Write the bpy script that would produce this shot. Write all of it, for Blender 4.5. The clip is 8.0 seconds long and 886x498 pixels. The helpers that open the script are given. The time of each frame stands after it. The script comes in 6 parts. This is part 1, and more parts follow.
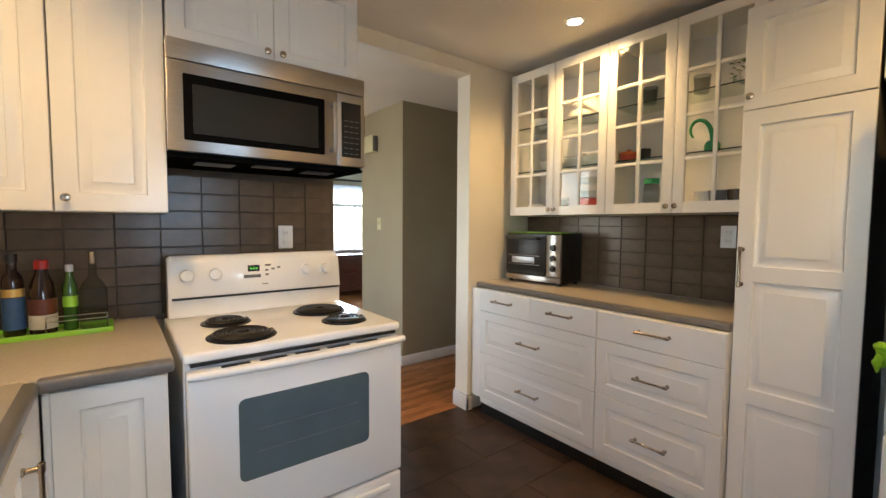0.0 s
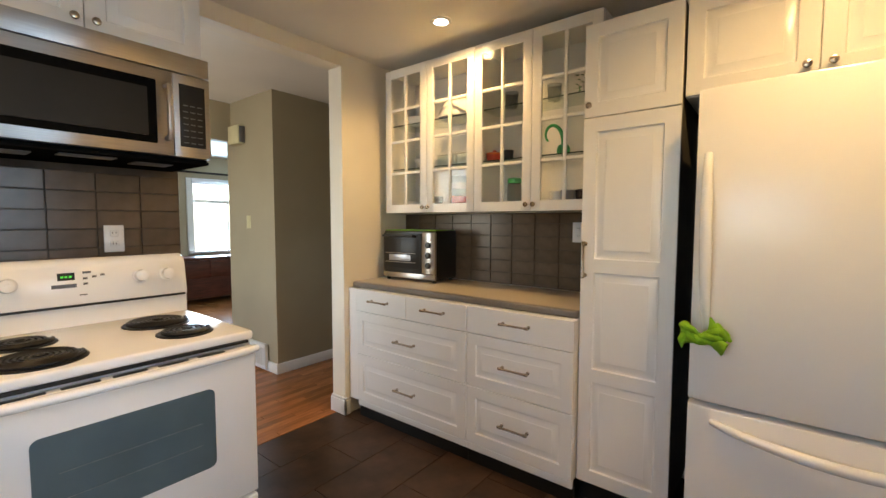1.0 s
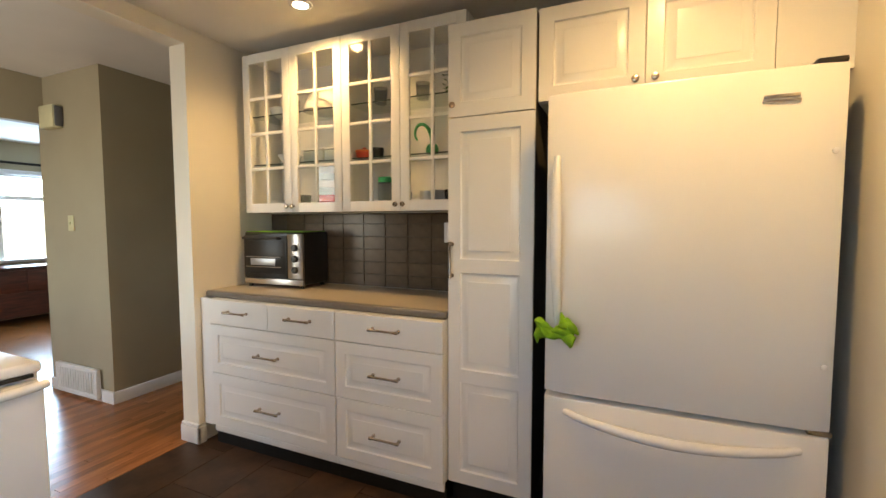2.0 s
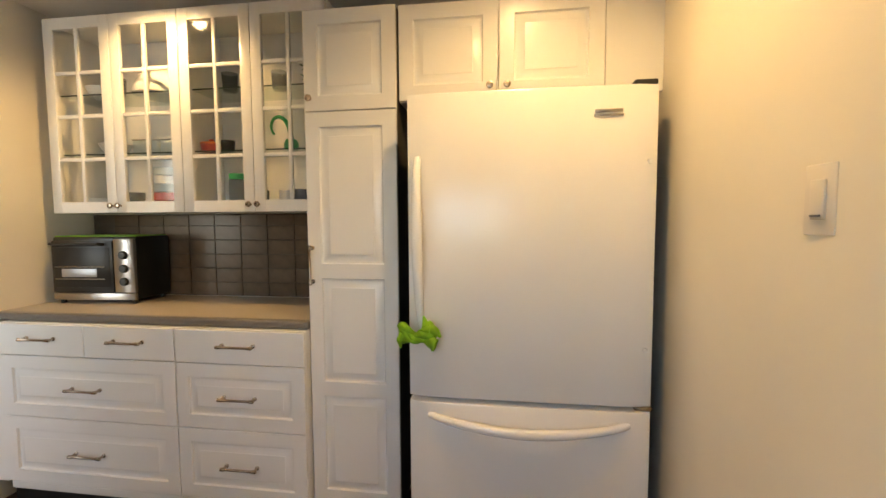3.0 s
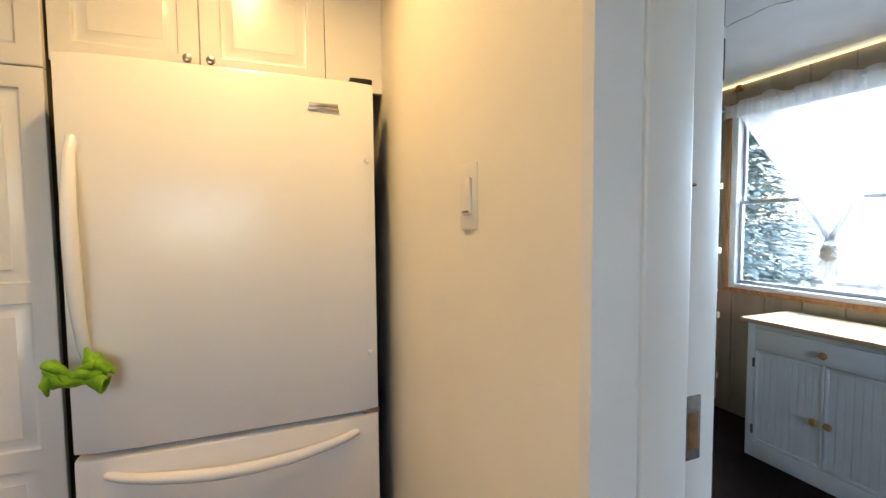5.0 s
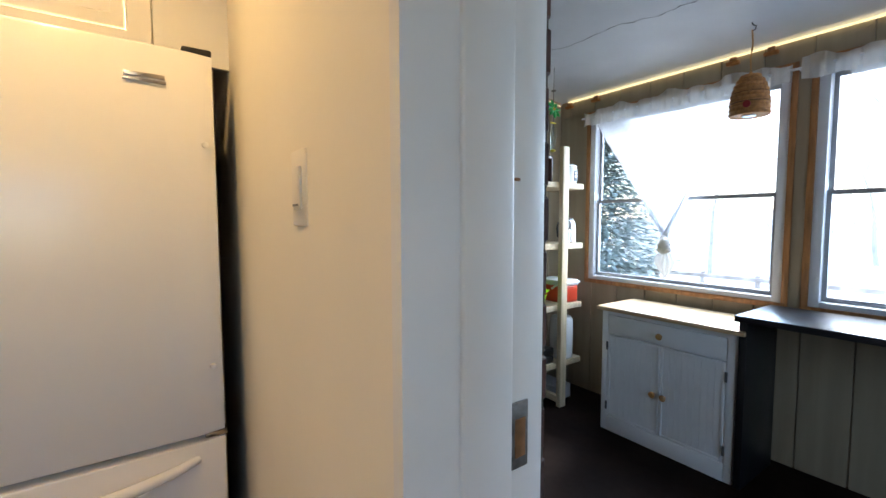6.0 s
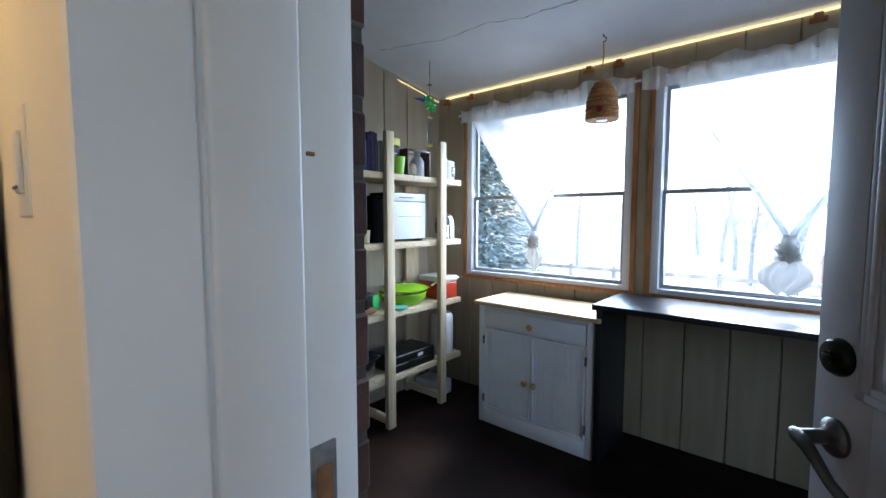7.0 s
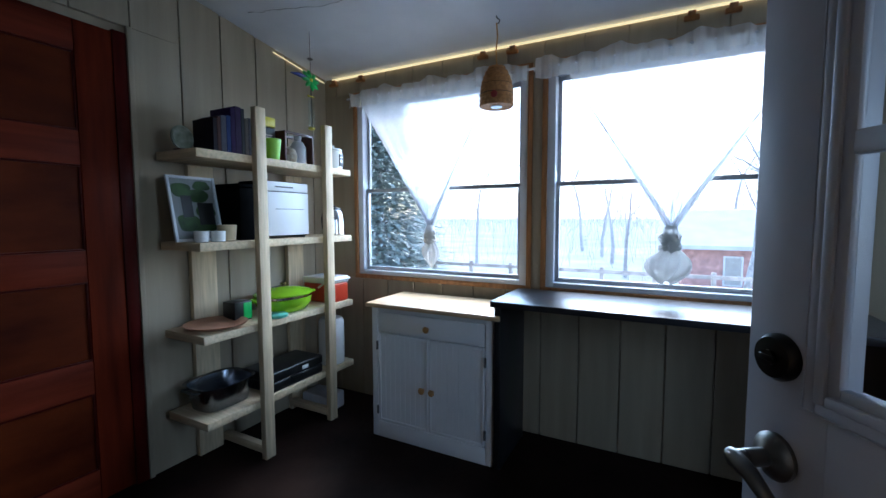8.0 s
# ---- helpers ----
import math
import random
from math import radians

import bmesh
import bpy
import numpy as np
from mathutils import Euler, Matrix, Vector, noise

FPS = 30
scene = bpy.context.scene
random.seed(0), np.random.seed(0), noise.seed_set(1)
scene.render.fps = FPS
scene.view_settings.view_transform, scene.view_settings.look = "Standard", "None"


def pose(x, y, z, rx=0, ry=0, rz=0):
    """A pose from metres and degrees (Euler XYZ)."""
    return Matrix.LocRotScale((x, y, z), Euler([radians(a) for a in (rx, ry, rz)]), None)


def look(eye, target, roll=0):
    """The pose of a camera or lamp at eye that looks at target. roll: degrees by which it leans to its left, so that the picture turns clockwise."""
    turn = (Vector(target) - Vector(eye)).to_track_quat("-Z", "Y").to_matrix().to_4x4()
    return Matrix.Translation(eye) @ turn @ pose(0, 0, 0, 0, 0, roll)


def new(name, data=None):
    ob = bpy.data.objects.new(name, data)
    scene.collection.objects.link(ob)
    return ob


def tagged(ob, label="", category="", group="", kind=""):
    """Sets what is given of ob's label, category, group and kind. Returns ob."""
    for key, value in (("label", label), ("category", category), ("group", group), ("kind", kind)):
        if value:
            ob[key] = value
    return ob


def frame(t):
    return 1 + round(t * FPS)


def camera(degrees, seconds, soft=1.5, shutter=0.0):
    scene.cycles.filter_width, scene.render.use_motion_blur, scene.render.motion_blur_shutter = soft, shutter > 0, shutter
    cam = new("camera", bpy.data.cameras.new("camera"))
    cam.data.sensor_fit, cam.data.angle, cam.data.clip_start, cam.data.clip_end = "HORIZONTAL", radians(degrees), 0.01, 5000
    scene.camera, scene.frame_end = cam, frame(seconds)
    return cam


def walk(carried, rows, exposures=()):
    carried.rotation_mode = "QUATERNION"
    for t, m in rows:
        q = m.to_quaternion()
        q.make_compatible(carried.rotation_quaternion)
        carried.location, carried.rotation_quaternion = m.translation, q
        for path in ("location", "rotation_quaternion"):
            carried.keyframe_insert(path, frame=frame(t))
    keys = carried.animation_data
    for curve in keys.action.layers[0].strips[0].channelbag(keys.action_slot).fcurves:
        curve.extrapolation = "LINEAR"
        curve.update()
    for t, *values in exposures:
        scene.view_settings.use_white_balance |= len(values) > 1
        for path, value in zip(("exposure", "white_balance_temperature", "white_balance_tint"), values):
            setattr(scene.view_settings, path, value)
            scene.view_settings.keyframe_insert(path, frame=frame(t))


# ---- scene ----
cam = camera(92.4, 8.0)
EXPOSURES = [(0.0, 2.66, 6450, 10), (1.5, 2.66, 6750, 10), (5.0, 2.68, 6550, 10), (6.5, 2.27, 6250, 12), (7.0, 2.24, 6100, 12), (8.0, 1.78, 5750, 11)]
PATH = [
    (0, (0.652, 0.415, 1.312), (1.87, 1.997, 1.194), 0.4),
    (0.5, (0.703, 0.392, 1.306), (2.108, 1.811, 1.193), 0.3),
    (1, (0.771, 0.363, 1.315), (2.34, 1.597, 1.187), 0.1),
    (1.5, (0.847, 0.339, 1.31), (2.556, 1.37, 1.184), 0.1),
    (3, (0.996, 0.256, 1.327), (2.972, 0.533, 1.194), -0.3),
    (3.5, (1.029, 0.209, 1.325), (3.024, 0.233, 1.195), -0.2),
    (4, (1.044, 0.168, 1.325), (3.026, -0.065, 1.197), -0.4),
    (4.5, (1.072, 0.099, 1.308), (3.013, -0.37, 1.197), -0.6),
    (5, (1.086, 0.04, 1.307), (2.954, -0.665, 1.195), -0.5),
    (6.5, (1.122, -0.152, 1.305), (2.602, -1.49, 1.162), -0.0),
    (7, (1.136, -0.229, 1.298), (2.432, -1.745, 1.15), 0.0),
    (7.5, (1.172, -0.321, 1.278), (2.277, -1.981, 1.128), -0.1),
    (8, (1.223, -0.474, 1.254), (2.146, -2.243, 1.107), -0.1),
]
walk(cam, [(t, look(eye, target, roll)) for t, eye, target, roll in PATH], EXPOSURES)

# ---- world, sun, lamps ----
world = bpy.data.worlds.new("world")
scene.world = world
world.use_nodes = True
sky = world.node_tree.nodes.new("ShaderNodeTexSky")
sky.sky_type, sky.sun_disc = "NISHITA", False
sky.sun_elevation, sky.sun_rotation = radians(40), radians(192)
back = world.node_tree.nodes["Background"]
back.inputs["Strength"].default_value = 0.19
world.node_tree.links.new(sky.outputs[0], back.inputs[0])


def lamp(name, kind, m, energy, colour, **more):
    data = bpy.data.lights.new(name, kind)
    data.energy, data.color = energy, colour
    if "spread" in more:
        data.spread = radians(more["spread"])
    if "size" in more:
        data.shape, data.size, data.size_y = "RECTANGLE", more["size"], more["size_y"]
    if "spot" in more:
        data.spot_size, data.spot_blend, data.shadow_soft_size = radians(more["spot"]), 0.7, 0.035
    if "angle" in more:
        data.angle = radians(more["angle"])
    ob = new(name, data)
    ob.matrix_world = m
    return ob


lamp("sun", "SUN", look((0, 0, 10), (-1.5, 7, 3)), 1.0, (1, 0.97, 0.93), angle=14)
WARM = (1.0, 0.63, 0.25)
# the third is an unseen light, added to brighten the upper left cabinets
DOWNLIGHTS = [(2.650, 1.857, 6.7, 156), (2.02, 0.17, 7.6, 162), (0.42, 1.62, 7.2, 142)]
for lx, ly, watts, cone in DOWNLIGHTS:
    lamp("downlight_lamp", "SPOT", pose(lx, ly, 2.385), watts, WARM, spot=cone)
COOL = (0.52, 0.75, 1.0)
lamp("window_daylight", "AREA", look((2.56, -2.99, 1.47), (2.56, 0, -0.6)), 6.0, COOL, size=1.2, size_y=1.15, spread=125)
lamp("window_daylight", "AREA", look((1.20, -2.99, 1.47), (1.20, 0, -0.4)), 6.5, COOL, size=1.2, size_y=1.15, spread=125)
lamp("window_daylight", "AREA", look((-0.24, 0.75, 1.60), (2, 0.75, 0.9)), 0.38, COOL, size=0.9, size_y=0.85)
lamp("window_daylight", "AREA", look((4.28, 8.05, 1.42), (3.6, 4, 0.9)), 24.0, COOL, size=1.05, size_y=1.15)

# added fill from an assumed porch end window, for cabinet front and desk
lamp("window_daylight", "AREA", look((-1.34, -1.06, 1.45), (2.3, -2.6, 0.2)), 3.4, COOL, size=0.8, size_y=1.1, spread=150)
lamp("window_daylight", "AREA", look((0.05, 3.7, 1.48), (3, 3.9, 1.3)), 4.0, (1.0, 0.94, 0.84), size=1.3, size_y=1.2)

# ---- materials ----


def material(name, colour, rough=0.5, metal=0.0, vary=0.06, scale=8.0, bump=0.0, bump_scale=60.0, stretch=(1, 1, 1), second=None, spec=0.5, coat=0.0, random_tone=0.0):
    """A principled material whose colour and gloss wander at two scales, with an optional fine relief."""
    mat = bpy.data.materials.new(name)
    mat.use_nodes = True
    nt = mat.node_tree
    n, link = nt.nodes, nt.links.new
    b = n["Principled BSDF"]
    tc = n.new("ShaderNodeTexCoord")
    mp = n.new("ShaderNodeMapping")
    mp.inputs["Scale"].default_value = stretch
    link(tc.outputs["Object"], mp.inputs[0])
    big = n.new("ShaderNodeTexNoise")
    big.inputs["Scale"].default_value, big.inputs["Detail"].default_value = scale, 6
    link(mp.outputs[0], big.inputs["Vector"])
    ramp = n.new("ShaderNodeValToRGB")
    dark = second or [c * (1 - 2.2 * vary) for c in colour]
    light = colour if second else [min(1, c * (1 + 1.2 * vary)) for c in colour]
    ramp.color_ramp.elements[0].position, ramp.color_ramp.elements[1].position = 0.3, 0.7
    ramp.color_ramp.elements[0].color, ramp.color_ramp.elements[1].color = (*dark, 1), (*light, 1)
    link(big.outputs["Fac"], ramp.inputs[0])
    last = ramp.outputs[0]
    if random_tone:
        info = n.new("ShaderNodeObjectInfo")
        mr = n.new("ShaderNodeMapRange")
        mr.inputs["To Min"].default_value, mr.inputs["To Max"].default_value = 1 - random_tone, 1 + random_tone
        link(info.outputs["Random"], mr.inputs[0])
        hsv = n.new("ShaderNodeHueSaturation")
        link(mr.outputs[0], hsv.inputs["Value"])
        link(last, hsv.inputs["Color"])
        last = hsv.outputs[0]
    link(last, b.inputs["Base Color"])
    fine = n.new("ShaderNodeTexNoise")
    fine.inputs["Scale"].default_value, fine.inputs["Detail"].default_value = bump_scale, 4
    link(mp.outputs[0], fine.inputs["Vector"])
    rr = n.new("ShaderNodeMapRange")
    rr.inputs["To Min"].default_value, rr.inputs["To Max"].default_value = rough * 0.85, min(1, rough * 1.15)
    link(fine.outputs["Fac"], rr.inputs[0])
    link(rr.outputs[0], b.inputs["Roughness"])
    b.inputs["Metallic"].default_value = metal
    b.inputs["Specular IOR Level"].default_value = spec
    b.inputs["Coat Weight"].default_value = coat
    b.inputs["Coat Roughness"].default_value = 0.12
    if bump:
        bp = n.new("ShaderNodeBump")
        bp.inputs["Strength"].default_value, bp.inputs["Distance"].default_value = bump, 0.004
        link(fine.outputs["Fac"], bp.inputs["Height"])
        link(bp.outputs[0], b.inputs["Normal"])
    return mat


def emitter(name, colour, strength):
    mat = bpy.data.materials.new(name)
    mat.use_nodes = True
    b = mat.node_tree.nodes["Principled BSDF"]
    b.inputs["Base Color"].default_value = (*colour, 1)
    b.inputs["Emission Color"].default_value = (*colour, 1)
    b.inputs["Emission Strength"].default_value = strength
    return mat


def glassy(name, tint=(1, 1, 1), clear=0.975, rough=0.02):
    """Thin clear sheet: mostly see-through with a Fresnel gloss."""
    mat = bpy.data.materials.new(name)
    mat.use_nodes = True
    nt = mat.node_tree
    n, link = nt.nodes, nt.links.new
    n.remove(n["Principled BSDF"])
    tr, gl, mx, lw = n.new("ShaderNodeBsdfTransparent"), n.new("ShaderNodeBsdfGlossy"), n.new("ShaderNodeMixShader"), n.new("ShaderNodeLayerWeight")
    tr.inputs[0].default_value = (*[c * clear for c in tint], 1)
    gl.inputs["Roughness"].default_value = rough
    pw, ml = n.new("ShaderNodeMath"), n.new("ShaderNodeMath")
    pw.operation, ml.operation = "POWER", "MULTIPLY_ADD"
    pw.inputs[1].default_value = 4
    ml.inputs[1].default_value, ml.inputs[2].default_value = 0.55, 0.022
    link(lw.outputs["Facing"], pw.inputs[0])
    link(pw.outputs[0], ml.inputs[0])
    link(ml.outputs[0], mx.inputs[0])
    link(tr.outputs[0], mx.inputs[1])
    link(gl.outputs[0], mx.inputs[2])
    link(mx.outputs[0], n["Material Output"].inputs[0])
    return mat


def sheer(name, colour, through_part, glow=0.7):
    """Thin cloth that lets part of the light straight through and scatters the rest."""
    mat = bpy.data.materials.new(name)
    mat.use_nodes = True
    nt = mat.node_tree
    n, link = nt.nodes, nt.links.new
    n.remove(n["Principled BSDF"])
    tr, df, tl = n.new("ShaderNodeBsdfTransparent"), n.new("ShaderNodeBsdfDiffuse"), n.new("ShaderNodeBsdfTranslucent")
    a, b = n.new("ShaderNodeMixShader"), n.new("ShaderNodeMixShader")
    df.inputs[0].default_value = tl.inputs[0].default_value = (*colour, 1)
    nz, mr, tc = n.new("ShaderNodeTexNoise"), n.new("ShaderNodeMapRange"), n.new("ShaderNodeTexCoord")
    nz.inputs["Scale"].default_value = 45
    link(tc.outputs["Object"], nz.inputs["Vector"])
    mr.inputs["To Min"].default_value, mr.inputs["To Max"].default_value = 1 - through_part * 1.15, 1 - through_part * 0.85
    link(nz.outputs["Fac"], mr.inputs[0])
    a.inputs[0].default_value = glow
    link(df.outputs[0], a.inputs[1])
    link(tl.outputs[0], a.inputs[2])
    link(mr.outputs[0], b.inputs[0])
    link(tr.outputs[0], b.inputs[1])
    link(a.outputs[0], b.inputs[2])
    link(b.outputs[0], n["Material Output"].inputs[0])
    return mat


M_WHITE = material("cabinet_white", (0.82, 0.81, 0.78), 0.24, vary=0.015, scale=3, bump=0.02, bump_scale=180)
M_ENAMEL = material("white_enamel", (0.82, 0.82, 0.82), 0.16, vary=0.01, scale=4)
M_FRIDGE = material("fridge_white", (0.80, 0.79, 0.77), 0.2, vary=0.01, scale=3, bump=0.05, bump_scale=420)
# dark side panels, deepened to near black to carry the shade of the gaps
M_FSIDE = material("dark_side_with_gap_shade", (0.009, 0.008, 0.006), 0.8, spec=0.05, vary=0.08, scale=30, bump=0.15, bump_scale=300)
M_SWITCH = material("cream_switch_plastic", (0.74, 0.69, 0.60), 0.35, vary=0.02)
# white pantry side, with the shade of the fridge gap put into its colour
M_GAPSHADE = material("shaded_white_side", (0.085, 0.078, 0.062), 0.6, spec=0.2, vary=0.08, scale=12)
M_CREAM = material("cream_wall_paint", (0.82, 0.77, 0.66), 0.6, vary=0.02, scale=2, bump=0.03, bump_scale=140)
M_CEIL = material("ceiling_paint", (0.82, 0.79, 0.73), 0.8, vary=0.02, scale=2, bump=0.1, bump_scale=120)
M_HALL = material("hall_wall_paint", (0.37, 0.320, 0.220), 0.7, vary=0.03, scale=2, bump=0.1, bump_scale=120)
M_TRIM = material("white_trim_paint", (0.76, 0.75, 0.73), 0.35, vary=0.03, scale=5, bump=0.06, bump_scale=60)
M_TILE = material("wall_tile_glaze", (0.125, 0.090, 0.062), 0.22, spec=0.25, vary=0.10, scale=14, random_tone=0.10, bump=0.03, bump_scale=30)
M_GROUT = material("grout", (0.098, 0.078, 0.060), 0.9, vary=0.08, scale=30)
M_COUNTER = material("counter_laminate", (0.46, 0.40, 0.32), 0.36, vary=0.05, scale=160, bump=0.03, bump_scale=300)
M_FGROUT = material("floor_joint", (0.048, 0.029, 0.018), 0.9, vary=0.1, scale=30)
M_CEDGE = material("counter_edge", (0.15, 0.138, 0.128), 0.3, vary=0.05, scale=60)
M_FLOOR = material("dark_floor_tile", (0.054, 0.030, 0.018), 0.45, spec=0.3, vary=0.24, scale=6, random_tone=0.12, bump=0.06, bump_scale=40)
M_OAK = material("hall_hardwood", (0.34, 0.13, 0.045), 0.24, vary=0.14, scale=7, stretch=(1, 12, 12), random_tone=0.28, bump=0.05, bump_scale=60)
M_STEEL = material("brushed_steel", (0.47, 0.44, 0.41), 0.33, 1.0, vary=0.05, scale=10, stretch=(1, 40, 40), bump=0.035, bump_scale=80)
# the grain runs level, so highlights draw out upright
STEEL_NODES = M_STEEL.node_tree.nodes
grain = STEEL_NODES.new("ShaderNodeTangent")
grain.direction_type, grain.axis = "RADIAL", "Z"
M_STEEL.node_tree.links.new(grain.outputs[0], STEEL_NODES["Principled BSDF"].inputs["Tangent"])
STEEL_NODES["Principled BSDF"].inputs["Anisotropic"].default_value = 0.85
STEEL_NODES["Principled BSDF"].inputs["Anisotropic Rotation"].default_value = 0.25
M_NICKEL = material("satin_nickel", (0.46, 0.38, 0.30), 0.22, 1.0, vary=0.03, scale=20)
M_CHROME = material("chrome", (0.75, 0.75, 0.75), 0.1, 1.0, vary=0.01, scale=20)
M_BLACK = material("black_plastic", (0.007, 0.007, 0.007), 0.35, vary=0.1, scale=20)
M_MATTE = material("matt_black_plastic", (0.006, 0.006, 0.006), 0.8, spec=0.0, vary=0.1)
M_MWGLASS = material("smoked_door_glass", (0.022, 0.021, 0.020), 0.35, spec=0.12, vary=0.05, scale=5)
M_BLKGLASS = material("black_glass", (0.022, 0.021, 0.020), 0.3, spec=0.2, vary=0.05, scale=5)
M_OVENGLASS = material("oven_glass", (0.095, 0.135, 0.155), 0.07, vary=0.06, scale=5)
M_RACK = material("dim_rack_metal", (0.17, 0.20, 0.22), 0.5, 0.3, vary=0.2, scale=30)
M_COIL = material("burner_coil", (0.016, 0.014, 0.013), 0.42, 0.3, vary=0.2, scale=30)
M_GREYPRINT = material("grey_print", (0.11, 0.11, 0.115), 0.5, vary=0.02)
M_LCD = emitter("green_digits", (0.1, 0.9, 0.1), 0.03)
M_GLASS = glassy("pane_glass")
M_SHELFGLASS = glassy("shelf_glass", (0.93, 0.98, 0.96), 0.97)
M_SIDING = material("tan_panel_siding", (0.37, 0.300, 0.205), 0.55, vary=0.06, scale=3, stretch=(6, 6, 0.5), bump=0.1, bump_scale=30)
M_SUNCEIL = material("porch_ceiling_paint", (0.68, 0.70, 0.74), 0.5, vary=0.05, scale=2.5, bump=0.2, bump_scale=14)
M_SUNFLOOR = material("dark_porch_floor", (0.014, 0.007, 0.005), 0.6, spec=0.05, vary=0.2, scale=4, bump=0.06, bump_scale=30)
M_STAIN = material("stained_trim", (0.42, 0.19, 0.07), 0.4, vary=0.15, scale=6, stretch=(8, 8, 1), bump=0.05)
M_VINYL = material("white_window_frame", (0.72, 0.74, 0.78), 0.35, vary=0.03, scale=6)
M_ALU = material("storm_sash_metal", (0.42, 0.43, 0.45), 0.4, 0.7, vary=0.06, scale=12)
M_PINE = material("raw_pine", (0.62, 0.48, 0.30), 0.6, vary=0.10, scale=4, stretch=(14, 1.2, 14), bump=0.08, bump_scale=50)
M_PINEV = material("raw_pine_upright", (0.62, 0.48, 0.30), 0.6, vary=0.10, scale=4, stretch=(14, 14, 1.2), bump=0.08, bump_scale=50)
M_TOPWOOD = material("maple_top", (0.66, 0.46, 0.26), 0.35, vary=0.10, scale=5, stretch=(1, 12, 12), bump=0.03)
M_PEG = material("turned_knob_wood", (0.50, 0.26, 0.09), 0.4, vary=0.1, scale=20)
M_BEAD = material("painted_beadboard", (0.83, 0.84, 0.86), 0.35, vary=0.02, scale=5)
M_DESK = material("black_desk", (0.012, 0.012, 0.014), 0.33, vary=0.03, scale=4)
M_RED = material("red_stained_door", (0.155, 0.020, 0.007), 0.5, spec=0.06, second=(0.05, 0.006, 0.002), scale=2.0, stretch=(7, 7, 0.7), bump=0.05, bump_scale=40)
M_REDH = material("red_stained_panel", (0.175, 0.026, 0.011), 0.5, spec=0.06, second=(0.062, 0.008, 0.003), scale=1.8, stretch=(0.8, 1, 9), bump=0.05, bump_scale=40)
M_REDPANEL = material("brown_red_panel", (0.120, 0.020, 0.005), 0.5, spec=0.06, second=(0.040, 0.006, 0.002), scale=1.8, stretch=(1.2, 1, 3), bump=0.05, bump_scale=40)
M_REDD = material("dark_red_post", (0.075, 0.006, 0.004), 0.4, spec=0.08, second=(0.035, 0.003, 0.002), scale=3, stretch=(9, 9, 0.8), bump=0.1, bump_scale=30)
M_BRICK = material("old_brick", (0.062, 0.020, 0.011), 0.85, vary=0.2, scale=25, random_tone=0.35, bump=0.4, bump_scale=60)
M_MORTAR = material("mortar", (0.052, 0.040, 0.029), 0.95, vary=0.12, scale=30, bump=0.3)
M_DOORP = material("grey_door_paint", (0.42, 0.42, 0.46), 0.4, vary=0.02, scale=5, bump=0.04, bump_scale=90)
M_BRONZE = material("dark_bronze", (0.025, 0.022, 0.020), 0.3, 0.9, vary=0.1, scale=20)
M_LEVER = material("dark_satin_nickel", (0.20, 0.19, 0.175), 0.33, 1.0, vary=0.06, scale=20)
M_STRIKE = material("worn_strike_plate", (0.28, 0.27, 0.26), 0.45, 0.8, vary=0.2, scale=60)
M_BOREWOOD = material("bare_wood_hole", (0.20, 0.09, 0.03), 0.8, vary=0.2, scale=40)
M_LIME = material("lime_cloth", (0.20, 0.42, 0.012), 0.9, vary=0.12, scale=40, bump=0.5, bump_scale=250)
M_LIMEP = material("lime_plastic", (0.25, 0.55, 0.04), 0.35, vary=0.03, scale=10)

# ---- mesh tools ----


def box(bm, x0, x1, y0, y1, z0, z1, bevel=0.0, seg=2):
    """A box between two corners, its edges rounded."""
    vs = [bm.verts.new((x, y, z)) for x in (x0, x1) for y in (y0, y1) for z in (z0, z1)]
    fs = [bm.faces.new([vs[i] for i in q]) for q in ((0, 1, 3, 2), (4, 6, 7, 5), (0, 4, 5, 1), (2, 3, 7, 6), (0, 2, 6, 4), (1, 5, 7, 3))]
    if bevel > 0:
        edges = list({e for f in fs for e in f.edges})
        bmesh.ops.bevel(bm, geom=edges, offset=bevel, segments=seg, affect="EDGES", profile=0.5)
    return bm


def slab(x0, x1, y0, y1, z0, z1, bevel=0.0, seg=2):
    return box(bmesh.new(), x0, x1, y0, y1, z0, z1, bevel, seg)


def tube(bm, points, radii, seg=12, caps=True):
    """A round bar through points, with a radius at each (or one for all)."""
    pts = [Vector(p) for p in points]
    radii = radii if isinstance(radii, (list, tuple)) else [radii] * len(pts)
    rings, side = [], None
    for i, p in enumerate(pts):
        d = (pts[min(i + 1, len(pts) - 1)] - pts[max(i - 1, 0)]).normalized()
        side = (side - d * side.dot(d)) if side else d.orthogonal()
        side.normalize()
        other = d.cross(side)
        rings.append([bm.verts.new(p + radii[i] * (math.cos(a) * side + math.sin(a) * other)) for a in (2 * math.pi * k / seg for k in range(seg))])
    for a, b in zip(rings, rings[1:]):
        for k in range(seg):
            bm.faces.new((a[k], a[(k + 1) % seg], b[(k + 1) % seg], b[k]))
    if caps:
        bm.faces.new(rings[0][::-1])
        bm.faces.new(rings[-1])
    return bm


def lathe(bm, profile, at=(0, 0, 0), seg=24):
    """A turned body: (radius, height) pairs about the z axis."""
    c = Vector(at)
    turn = [(math.cos(2 * math.pi * k / seg), math.sin(2 * math.pi * k / seg)) for k in range(seg)]
    rings = [[bm.verts.new(c + Vector((max(r, 0.0004) * u, max(r, 0.0004) * v, h))) for u, v in turn] for r, h in profile]
    for a, b in zip(rings, rings[1:]):
        for k in range(seg):
            bm.faces.new((a[k], a[(k + 1) % seg], b[(k + 1) % seg], b[k]))
    bm.faces.new(rings[0][::-1])
    bm.faces.new(rings[-1])
    return bm


